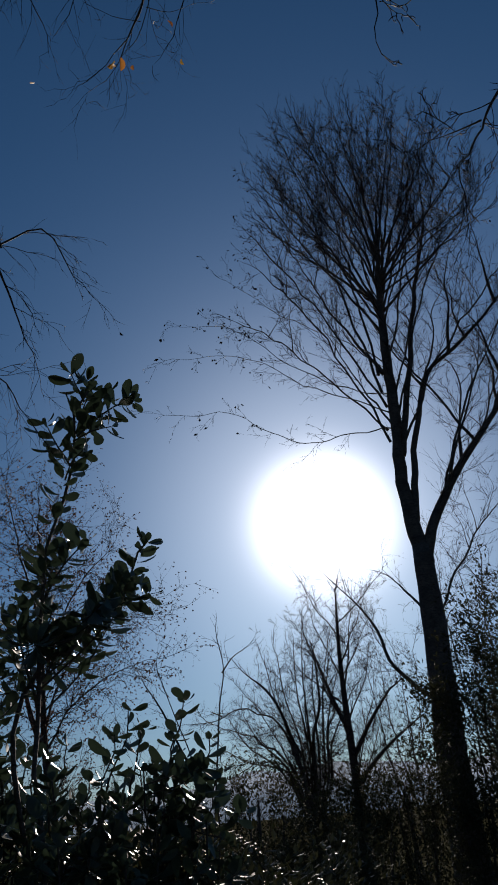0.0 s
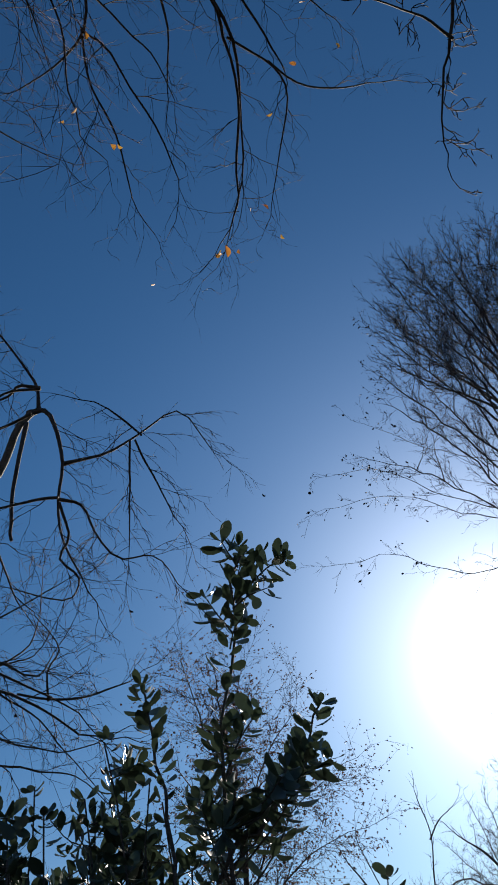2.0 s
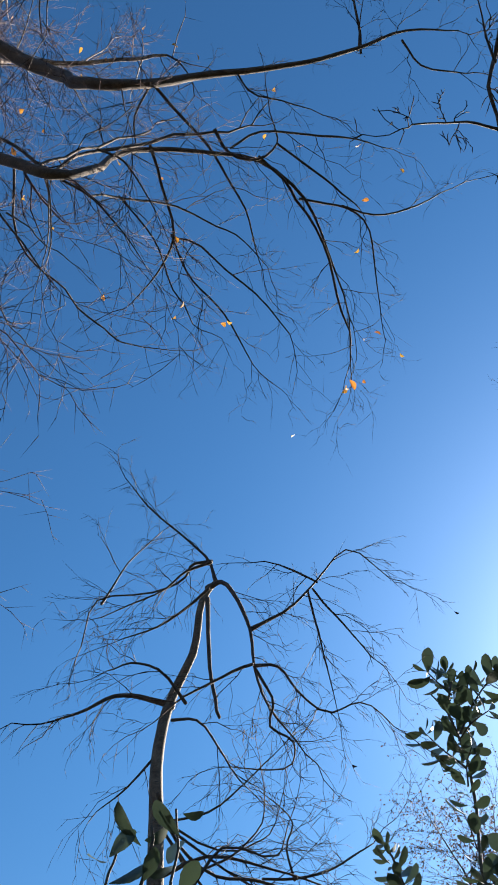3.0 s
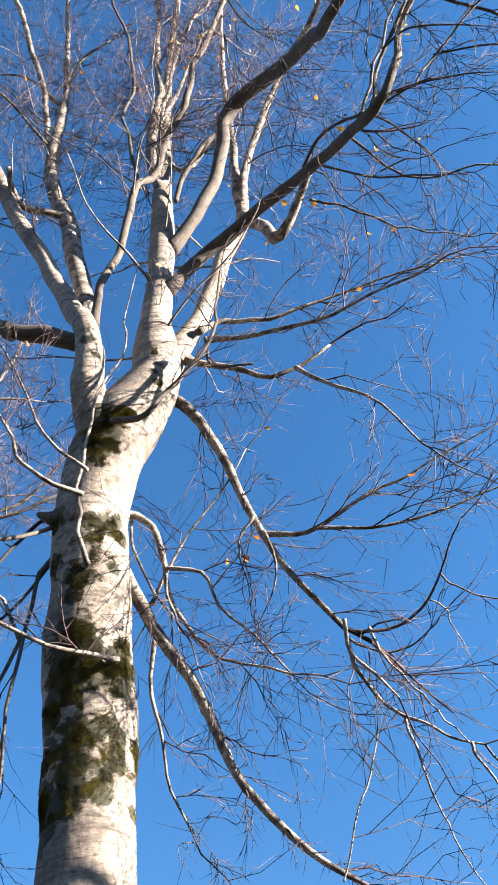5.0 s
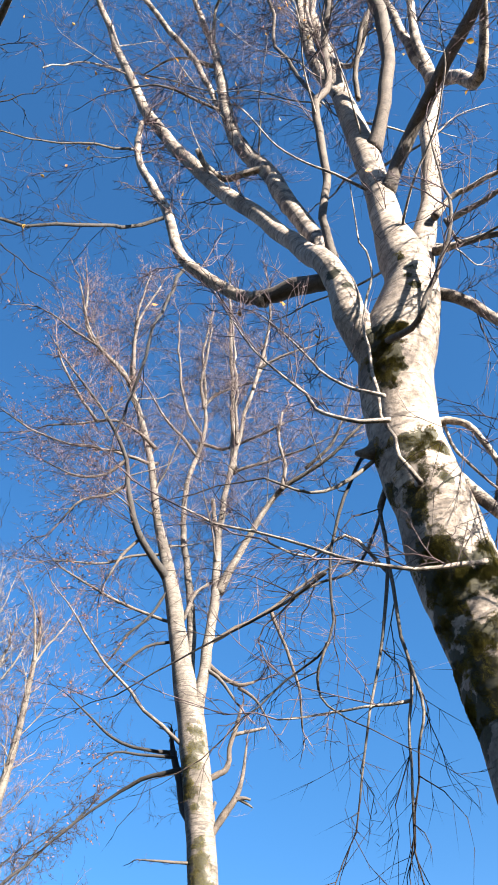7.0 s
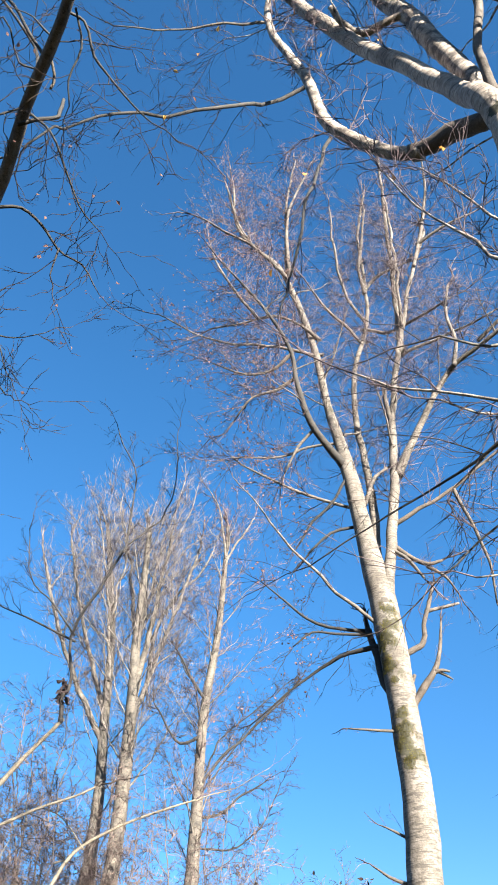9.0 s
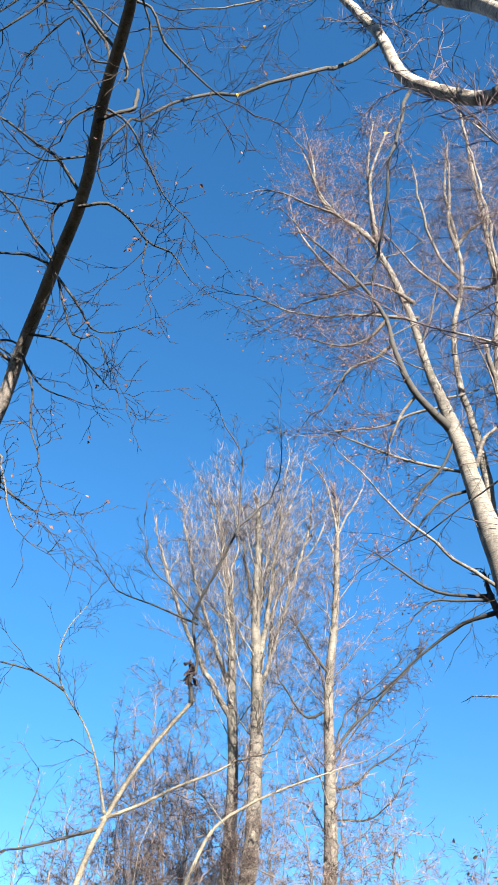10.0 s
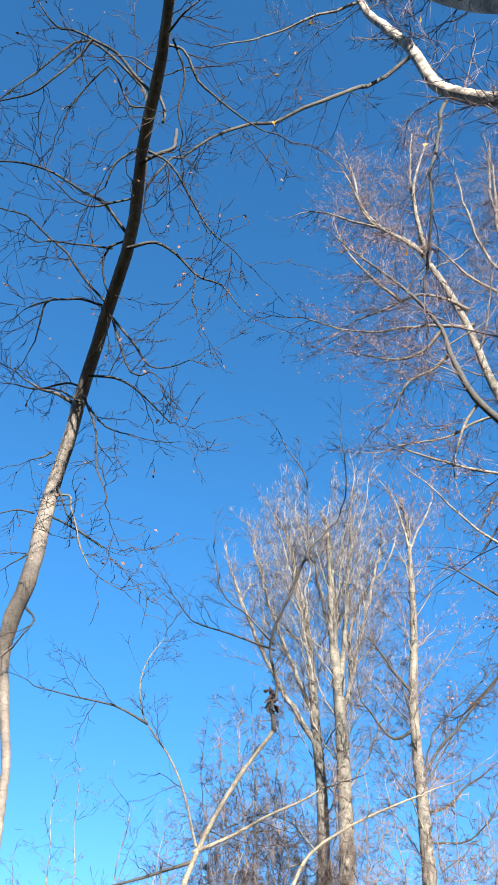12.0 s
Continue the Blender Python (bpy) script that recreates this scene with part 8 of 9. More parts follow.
limb(coppice, "stem", 0.032, 0.007, ((0.31, 14.14, -0.08), (0.49, 14.63, 1.64), (0.62, 14.63, 2.06), (0.68, 13.96, 3.03), (0.75, 13.96, 3.58), (0.91, 13.95, 4.26)), tw=H)
limb(coppice, "stem", 0.032, 0.007, ((0.18, 14.00, -0.08), (0.53, 14.69, 1.64), (0.73, 14.68, 2.05), (0.81, 13.96, 2.71), (0.98, 13.94, 3.03), (1.24, 13.92, 3.47)), tw=H)
limb(coppice, "stem", 0.032, 0.007, ((0.28, 13.83, -0.08), (0.27, 14.76, 1.66), (0.12, 14.76, 2.11), (-0.15, 13.99, 2.36), (-0.60, 13.98, 2.47), (-0.96, 13.96, 2.68)), tw=H)
limb(coppice, "stem", (0.061, 0.053, 0.048, 0.043, 0.038, 0.033, 0.028, 0.023, 0.017, 0.012), 0, ((0.56, 13.97, -0.08), (0.46, 13.98, 1.39), (0.40, 13.98, 1.65), (0.30, 13.98, 2.02), (0.19, 13.99, 2.57), (0.12, 13.99, 2.83), (0.06, 13.99, 3.03), (-0.07, 13.99, 3.36), (-0.28, 13.99, 3.65), (-0.46, 13.98, 3.80)), tw=H)
limb(coppice, "stem", (0.047, 0.041, 0.037, 0.033, 0.029, 0.026, 0.022, 0.018, 0.014, 0.010), 0, ((0.63, 13.97, -0.08), (0.53, 13.97, 1.38), (0.50, 13.98, 1.76), (0.48, 13.98, 2.18), (0.48, 13.98, 2.55), (0.50, 13.98, 2.79), (0.66, 13.97, 3.29), (0.66, 13.97, 3.62), (0.66, 13.97, 3.95), (0.52, 13.97, 4.45)), tw=H)
limb(coppice, "stem", (0.028, 0.025, 0.022, 0.020, 0.018, 0.015, 0.013, 0.011, 0.008), 0, ((0.47, 13.98, -0.08), (0.37, 13.98, 1.43), (0.34, 13.98, 1.84), (0.19, 13.98, 2.18), (0.09, 13.99, 2.34), (-0.20, 13.99, 2.67), (-0.38, 13.99, 2.78), (-0.57, 13.98, 2.89), (-0.96, 13.96, 2.98)), tw=H)
limb(coppice, "stem", (0.028, 0.025, 0.022, 0.020, 0.018, 0.015, 0.013, 0.011, 0.008), 0, ((0.44, 13.98, -0.08), (0.34, 13.98, 1.43), (0.29, 13.98, 1.96), (0.21, 13.98, 2.33), (0.05, 13.99, 2.81), (-0.14, 13.99, 3.11), (-0.39, 13.98, 3.23), (-0.66, 13.98, 3.29), (-1.08, 13.95, 3.18)), tw=H)
limb(coppice, "stem", (0.024, 0.021, 0.018, 0.016, 0.013, 0.011, 0.008), 0, ((0.41, 13.98, -0.08), (0.31, 13.98, 1.43), (0.15, 13.99, 1.91), (-0.03, 13.99, 2.23), (-0.16, 13.99, 2.42), (-0.42, 13.98, 2.47), (-0.67, 13.98, 2.34)), tw=H)
limb(coppice, "stem", (0.026, 0.023, 0.020, 0.018, 0.015, 0.013, 0.011, 0.008), 0, ((0.66, 13.97, -0.08), (0.55, 13.97, 1.41), (0.57, 13.97, 1.87), (0.71, 13.96, 2.40), (0.71, 13.96, 2.77), (0.86, 13.95, 3.14), (0.79, 13.96, 3.54), (0.89, 13.95, 3.92)), tw=H)
rowan = planted("rowan", "small fine-twigged tree with withered seed heads", "tree", 24, BARK_DARK, BARK_DARK, TWIG_DARK, 0.02, 0.04, True)
limb(rowan, "trunk", 0.07, 0.012, ((-2.47, 9.71, -0.08), (-2.58, 9.68, 1.05), (-2.70, 9.65, 2.11), (-2.75, 9.64, 2.46), (-2.81, 9.62, 3.34), (-2.84, 9.61, 4.29), (-2.89, 9.60, 5.02)), tw=L)
limb(rowan, "limb", 0.048, 0.01, ((-2.73, 9.64, 2.43), (-2.92, 9.59, 2.90), (-3.03, 9.56, 3.35), (-3.24, 9.49, 4.02)), tw=L)
limb(rowan, "limb", 0.016, 0.004, ((-2.75, 9.64, 2.52), (-2.46, 9.71, 3.00), (-2.08, 9.80, 3.31), (-1.61, 9.88, 3.48)), tw=L)
limb(rowan, "limb", 0.016, 0.004, ((-2.77, 9.63, 2.77), (-2.59, 9.68, 3.33), (-2.21, 9.77, 3.78), (-1.73, 9.86, 4.11)), tw=L)
limb(rowan, "limb", 0.016, 0.004, ((-2.80, 9.62, 3.21), (-2.60, 9.68, 4.01), (-2.34, 9.74, 4.57), (-2.07, 9.80, 4.86)), tw=L)
limb(rowan, "limb", 0.014, 0.004, ((-2.83, 9.61, 4.15), (-2.72, 9.65, 4.87), (-2.63, 9.67, 5.48)), tw=L)
limb(rowan, "limb", 0.016, 0.004, ((-2.83, 9.62, 3.88), (-3.08, 9.54, 4.73), (-3.24, 9.49, 5.48), (-3.32, 9.46, 5.79)), tw=L)
birch_sapling = planted("birch", "young crooked birch with drooping bare twigs", "tree", 25, BARK_YOUNG, BARK_BROWN, TWIG_DARK, 0.03, 0.03, True)
limb(birch_sapling, "trunk", 0.055, 0.018, ((-2.80, 3.40, -0.08), (-2.71, 3.34, 1.66), (-2.62, 3.28, 3.31), (-2.60, 3.30, 3.62), (-2.57, 3.32, 3.97), (-2.49, 3.38, 4.30), (-2.32, 3.44, 4.58), (-2.16, 3.48, 5.01), (-2.10, 3.52, 5.08)))
limb(birch_sapling, "limb", 0.022, 0.007, ((-2.49, 3.38, 4.28), (-2.62, 3.28, 4.36), (-2.74, 3.19, 4.39), (-2.86, 3.08, 4.32), (-2.99, 2.95, 4.26)), tw=D2)
limb(birch_sapling, "limb", 0.02, 0.005, ((-2.15, 3.49, 5.04), (-2.05, 3.48, 5.01), (-1.96, 3.48, 4.79), (-1.92, 3.50, 4.57), (-1.94, 3.49, 4.31), (-1.91, 3.51, 4.01), (-1.82, 3.55, 3.79)), tw=D2)
limb(birch_sapling, "limb", 0.014, 0.003, ((-1.92, 3.50, 4.58), (-1.73, 3.60, 4.63), (-1.51, 3.69, 4.78), (-1.27, 3.78, 4.96), (-1.09, 3.83, 4.63)), tw=D2)
limb(birch_sapling, "branch", 0.012, 0.003, ((-1.93, 3.49, 4.31), (-1.83, 3.55, 4.27), (-1.76, 3.58, 4.09), (-1.61, 3.65, 3.89), (-1.46, 3.71, 3.91), (-1.34, 3.76, 3.72)), tw=D2)
limb(birch_sapling, "branch", 0.015, 0.004, ((-2.10, 3.52, 5.08), (-2.12, 3.51, 5.25), (-2.22, 3.44, 5.48), (-2.43, 3.30, 5.89), (-2.52, 3.23, 6.13)), tw=D2)
limb(birch_sapling, "branch", 0.014, 0.004, ((-2.12, 3.51, 5.26), (-2.24, 3.43, 5.24), (-2.33, 3.49, 5.24), (-2.52, 3.36, 5.15), (-2.80, 3.13, 5.13), (-2.89, 3.06, 4.77)), tw=D2)
limb(birch_sapling, "branch", 0.016, 0.009, ((-2.17, 3.47, 4.92), (-2.15, 3.37, 4.46), (-2.16, 3.36, 4.14), (-2.15, 3.37, 4.02)))
limb(birch_sapling, "branch", 0.01, 0.003, ((-2.79, 3.15, 5.11), (-2.64, 3.27, 5.43), (-2.42, 3.43, 5.72)), tw=D2)
limb(birch_sapling, "branch", 0.014, 0.004, ((-2.62, 3.28, 3.31), (-2.41, 3.44, 3.39), (-2.15, 3.60, 3.27), (-1.92, 3.73, 3.12)), tw=D2)
limb(birch_sapling, "branch", 0.01, 0.003, ((-2.56, 3.33, 4.00), (-2.71, 3.21, 3.81), (-2.83, 3.10, 3.70)), tw=D2)
limb(birch_sapling, "branch", 0.01, 0.003, ((-2.36, 3.23, 3.19), (-2.23, 3.32, 3.33), (-2.00, 3.46, 3.24), (-1.94, 3.49, 3.36)), tw=D2)
limb(birch_sapling, "branch", 0.0085, 0.0022, ((-2.60, 3.30, 3.62), (-2.38, 3.73, 3.31), (-2.24, 3.92, 3.20), (-2.13, 4.10, 3.00), (-1.98, 4.17, 2.80)), tw=D3)
limb(birch_sapling, "branch", 0.0085, 0.0022, ((-2.60, 3.30, 3.62), (-2.37, 3.73, 3.07), (-2.21, 3.83, 3.02), (-2.00, 3.94, 3.00), (-1.77, 4.04, 3.11)), tw=D3)
limb(birch_sapling, "branch", 0.0085, 0.0022, ((-2.60, 3.30, 3.62), (-2.31, 3.65, 2.91), (-2.14, 3.75, 2.88), (-1.98, 3.84, 2.83), (-1.82, 3.91, 2.65)), tw=D3)
limb(birch_sapling, "branch", 0.0085, 0.0022, ((-2.60, 3.30, 3.62), (-2.39, 3.72, 3.48), (-2.29, 3.90, 3.58), (-2.15, 3.97, 3.86)), tw=D3)
limb(birch_sapling, "branch", (0.0099, 0.0071, 0.0057, 0.0028), 0, ((-2.07, 2.94, 3.90), (-2.10, 2.78, 4.04), (-2.20, 2.69, 4.09), (-2.34, 2.65, 4.10)), tw=D2)
limb(birch_sapling, "branch", (0.0085, 0.0071, 0.0057, 0.0042, 0.0028), 0, ((-2.17, 2.96, 3.86), (-2.07, 3.02, 3.83), (-2.05, 3.14, 3.72), (-2.05, 3.28, 3.59), (-2.03, 3.35, 3.54)), tw=D2)
limb(birch_sapling, "branch", (0.0091, 0.0091, 0.0076, 0.0059, 0.0029), 0, ((-1.81, 3.23, 4.12), (-1.88, 3.21, 4.12), (-2.02, 3.18, 4.11), (-2.16, 3.07, 4.04), (-2.31, 2.99, 3.93)), tw=D2)
limb(birch_sapling, "branch", (0.0091, 0.0076, 0.0076, 0.0061, 0.0046, 0.0046, 0.0030), 0, ((-1.81, 3.26, 4.10), (-1.81, 3.38, 3.98), (-1.90, 3.46, 3.88), (-1.85, 3.57, 3.80), (-1.91, 3.63, 3.73), (-2.09, 3.55, 3.75), (-2.21, 3.46, 3.80)), tw=D2)
limb(birch_sapling, "branch", (0.0098, 0.0081, 0.0065, 0.0049, 0.0033), 0, ((-1.82, 3.01, 4.73), (-1.97, 2.97, 4.74), (-2.13, 2.96, 4.70), (-2.33, 2.91, 4.69), (-2.53, 2.86, 4.68)), tw=D2)
limb(birch_sapling, "branch", (0.0095, 0.0080, 0.0064, 0.0031), 0, ((-1.87, 3.02, 4.57), (-2.02, 3.02, 4.54), (-2.23, 2.99, 4.50), (-2.39, 2.86, 4.44)), tw=D2)
limb(birch_sapling, "branch", (0.0064, 0.0064, 0.0048), 0, ((-1.34, 3.31, 4.45), (-1.41, 3.22, 4.52), (-1.47, 3.15, 4.57)), tw=D2)
limb(birch_sapling, "branch", (0.0064, 0.0064, 0.0048, 0.0032), 0, ((-1.38, 3.32, 4.43), (-1.36, 3.43, 4.33), (-1.33, 3.56, 4.22), (-1.31, 3.69, 4.11)), tw=D2)
limb(birch_sapling, "branch", (0.0064, 0.0064, 0.0047, 0.0030), 0, ((-1.41, 3.32, 4.43), (-1.47, 3.43, 4.30), (-1.48, 3.46, 4.13), (-1.53, 3.54, 3.91)), tw=D2)
limb(birch_sapling, "branch", (0.0110, 0.0083, 0.0083, 0.0084, 0.0071, 0.0057), 0, ((-2.37, 3.05, 3.58), (-2.42, 3.23, 3.40), (-2.34, 3.40, 3.26), (-2.21, 3.55, 3.23), (-2.10, 3.73, 3.17), (-1.99, 3.88, 3.06)), tw=D3)
limb(birch_sapling, "branch", (0.0070, 0.0071, 0.0058, 0.0059, 0.0030), 0, ((-2.18, 3.57, 3.22), (-2.07, 3.69, 3.21), (-1.96, 3.84, 3.24), (-1.87, 3.95, 3.30), (-1.77, 4.06, 3.36)), tw=D3)
limb(birch_sapling, "branch", (0.0071, 0.0058, 0.0045, 0.0030), 0, ((-2.07, 3.69, 3.21), (-2.08, 3.68, 3.35), (-2.03, 3.71, 3.48), (-2.06, 3.59, 3.58)), tw=D3)
limb(birch_sapling, "branch", (0.0069, 0.0057, 0.0043, 0.0029), 0, ((-2.40, 3.35, 3.29), (-2.23, 3.48, 3.36), (-2.11, 3.54, 3.47), (-2.01, 3.46, 3.57)), tw=D3)
limb(birch_sapling, "branch", (0.0069, 0.0057, 0.0043, 0.0030), 0, ((-2.40, 3.15, 3.48), (-2.27, 3.30, 3.52), (-2.10, 3.39, 3.61), (-1.92, 3.47, 3.73)), tw=D3)
ash = planted("ash", "bare ash with knobbly budded branches", "tree", 26, BARK_YOUNG, BARK_DARK, TWIG_DARK, 0.04, 0.06)
limb(ash, "trunk", .13, .04, ((3.20, 1.90, -0.08), (3.15, 1.90, 1.60), (2.90, 1.95, 3.40), (2.50, 2.00, 4.60), (2.20, 2.10, 6.00)))
limb(ash, "limb", .016, .003, ((2.50, 2.00, 4.60), (1.15, 1.28, 4.90), (0.87, 1.31, 4.60), (0.72, 1.34, 4.45), (0.64, 1.40, 4.38), (0.53, 1.54, 4.25), (0.50, 1.64, 4.20), (0.44, 1.83, 4.10)), tw=K)
limb(ash, "branch", .007, .003, ((0.53, 1.54, 4.25), (0.47, 1.46, 4.25), (0.39, 1.39, 4.25), (0.28, 1.29, 4.20)), tw=K)
limb(ash, "branch", .006, .003, ((0.64, 1.38, 4.38), (0.65, 1.31, 4.40), (0.68, 1.25, 4.45)), tw=K)
limb(ash, "limb", .01, .003, ((2.50, 2.00, 4.60), (1.25, 2.31, 4.53), (1.03, 2.32, 4.20), (0.91, 2.37, 4.07), (0.83, 2.40, 3.94), (0.78, 2.42, 3.79)), tw=K)
limb(ash, "branch", .005, .002, ((0.91, 2.37, 4.07), (0.83, 2.40, 4.06), (0.76, 2.43, 4.06)), tw=K)
shoot_a = planted("shoot", "thin bare upright shoot behind the laurel", "shrub", 27, BARK_DARK, BARK_DARK, TWIG_DARK, 0.01, 0.05)
limb(shoot_a, "trunk", 0.011, 0.004, ((-0.79, 6.96, -0.08), (-0.72, 6.96, 0.89), (-0.65, 6.97, 1.78), (-0.61, 6.97, 2.15), (-0.57, 6.97, 2.51), (-0.52, 6.98, 2.83), (-0.56, 6.97, 3.07)), tw=G2)
limb(shoot_a, "branch", 0.008, 0.003, ((-0.53, 6.98, 2.78), (-0.44, 6.98, 2.89), (-0.33, 6.98, 2.96)), tw=G2)
shoot_b = planted("shoot", "thin bare slanting shoot behind the laurel", "shrub", 28, BARK_DARK, BARK_DARK, TWIG_DARK, 0.01, 0.05)
limb(shoot_b, "trunk", 0.009, 0.003, ((-0.54, 5.97, -0.08), (-0.62, 5.97, 0.88), (-0.69, 5.96, 1.76), (-0.72, 5.96, 2.02), (-0.83, 5.95, 2.33), (-0.94, 5.93, 2.65)), tw=G2)
limb(shoot_b, "branch", 0.012, 0.004, ((-0.71, 5.96, 1.94), (-0.83, 5.95, 2.18), (-0.96, 5.93, 2.45), (-1.03, 5.92, 2.55)), tw=G2)

# ---- undergrowth of bare stems ----


def along_way(az, far):
    """A place on the ground at that bearing (degrees to the left of +y) and distance."""
    return (-math.sin(radians(az)) * far, math.cos(radians(az)) * far)


for az, far, many, height, spread, seed, words in ((157.3, 17.0, 22, 10.4, 1.7, 31, "dense purple-brown thicket of bare stems"), (152.3, 18.0, 19, 9.2, 2.0, 32, "bare brown thicket below the far trees"),
                                                   (147.0, 17.0, 15, 8.6, 1.9, 33, "gnarled bare thicket beside the pale trunk"), (140.0, 18.0, 8, 7.4, 1.2, 34, "low bare shrub with a few withered leaves"),
                                                   (162.3, 16.0, 10, 7.6, 1.0, 35, "loose bare shrub at the thicket's edge"), (169.0, 9.0, 18, 5.0, 2.0, 36, "pale bare shrub with fine twigs")):
    thicket("thicket", words, along_way(az, far), many, height, spread, seed, BARK_BROWN if seed != 36 else BARK_YOUNG, TWIG_SCRUB if seed != 36 else TWIG_PALE, T1 if seed < 36 else T2, 0.034 if seed < 36 else 0.016, leaves=90 if seed == 34 else 0)
for az, far, many, height, spread, seed, words in ((-9.0, 18.0, 8, 5.0, 2.2, 37, "dark bare scrub below the tall tree"), (-16.0, 15.0, 8, 6.6, 2.2, 38, "dark bare scrub grown through with ivy"),
                                                   (-3.0, 20.0, 7, 3.6, 2.0, 39, "low bare scrub before the valley"), (3.5, 16.0, 10, 2.6, 1.6, 40, "low bare scrub behind the laurel"), (9.0, 13.0, 8, 2.8, 2.0, 41, "thin bare scrub behind the laurel"), (35.0, 6.0, 10, 2.9, 0.9, 42, "tangle of thin bare shoots")):
    thicket("scrub", words, along_way(az, far), many, height, spread, seed, BARK_DARK, TWIG_DARK, A3 if seed != 42 else T2, 0.03 if seed != 42 else 0.012)

# ---- the house beyond the shrubs ----


def box(b, x0, y0, z0, x1, y1, z1):
    k = len(b.v)
    b.v += [(x, y, z) for z in (z0, z1) for x, y in ((x0, y0), (x1, y0), (x1, y1), (x0, y1))]
    b.f += [(k + a, k + c, k + d, k + e) for a, c, d, e in ((3, 2, 1, 0), (4, 5, 6, 7), (0, 1, 5, 4), (1, 2, 6, 5), (2, 3, 7, 6), (3, 0, 4, 7))]


def house(at, turn):
    ob = thing("house", "white plastered house with a capped chimney behind the shrubs", "house", (at[0], at[1], 0))
    ob.rotation_euler = (0, 0, radians(turn))
    b = Buffer()
    box(b, -4.5, -3.5, -0.1, 4.5, 3.5, 5.2)
    part("wall", b.mesh("wall", PLASTER, False), ob)
    b = Buffer()
    for y0, y1, z0, z1 in ((-4.0, 0.0, 4.95, 7.5), (0.0, 4.0, 7.5, 4.95)):
        k = len(b.v)
        b.v += [(x, y, z + d) for d in (0.0, 0.2) for x, y, z in ((-5, y0, z0), (5, y0, z0), (5, y1, z1), (-5, y1, z1))]
        b.f += [(k + a, k + c, k + d, k + e) for a, c, d, e in ((3, 2, 1, 0), (4, 5, 6, 7), (0, 1, 5, 4), (1, 2, 6, 5), (2, 3, 7, 6), (3, 0, 4, 7))]
    part("roof", b.mesh("roof", ROOF_TILE, False), ob, "weathered red tiled roof")
    for x in (-4.5, 4.48):
        b = Buffer()
        b.v += [(x + d, y, z) for d in (0.0, 0.02) for y, z in ((-3.5, 5.2), (3.5, 5.2), (0, 7.45))]
        b.f += [(0, 1, 2), (5, 4, 3), (0, 3, 4, 1), (1, 4, 5, 2), (2, 5, 3, 0)]
        part("gable", b.mesh("gable", PLASTER, False), ob)
    b = Buffer()
    box(b, -0.21, -0.21, 7.0, 0.21, 0.21, 8.8)
    stack = part("chimney", b.mesh("chimney", PLASTER, False), ob)
    b = Buffer()
    box(b, -0.27, -0.27, 8.8, 0.27, 0.27, 8.87)
    part("cap", b.mesh("cap", BARK_BROWN, False), stack, "dark flat cap")
    for x in (-0.1, 0.1):
        b = Buffer()
        box(b, x - 0.06, -0.216, 8.6, x + 0.06, -0.211, 8.74)
        part("vent", b.mesh("vent", ROOF_TILE, False), stack, "rust-red flue vent")
    for side in (-1, 1):
        for x, z, wide, tall, name in ((-3.0, 0.9, 1.0, 1.3, "window"), (3.0, 0.9, 1.0, 1.3, "window"), (0.0, 0.0, 1.0, 2.1, "door"), (-3.0, 3.3, 1.0, 1.2, "window"), (0.0, 3.3, 1.0, 1.2, "window"), (3.0, 3.3, 1.0, 1.2, "window")):
            b = Buffer()
            y = side * 3.53
            for x0, z0, x1, z1 in ((-wide / 2, 0, -wide / 2 + 0.09, tall), (wide / 2 - 0.09, 0, wide / 2, tall), (-wide / 2 + 0.09, tall - 0.09, wide / 2 - 0.09, tall), (-wide / 2 + 0.09, 0, wide / 2 - 0.09, 0.09), (-0.03, 0.09, 0.03, tall - 0.09)):
                box(b, x + x0, y - 0.03, z + z0, x + x1, y + 0.03, z + z1)
            opening = part(name, b.mesh(name, BARK_BROWN, False), ob)
            b = Buffer()
            box(b, x - wide / 2 + 0.09, y - 0.02, z + 0.09, x - 0.03, y + 0.004 * side, z + tall - 0.09)
            box(b, x + 0.03, y - 0.02, z + 0.09, x + wide / 2 - 0.09, y + 0.004 * side, z + tall - 0.09)
            part("pane" if name == "window" else "panel", b.mesh("pane", GLAZING if name == "window" else BARK_BROWN, False), opening)
    return ob


house(along_way(140.25, 31.0), 142.0)

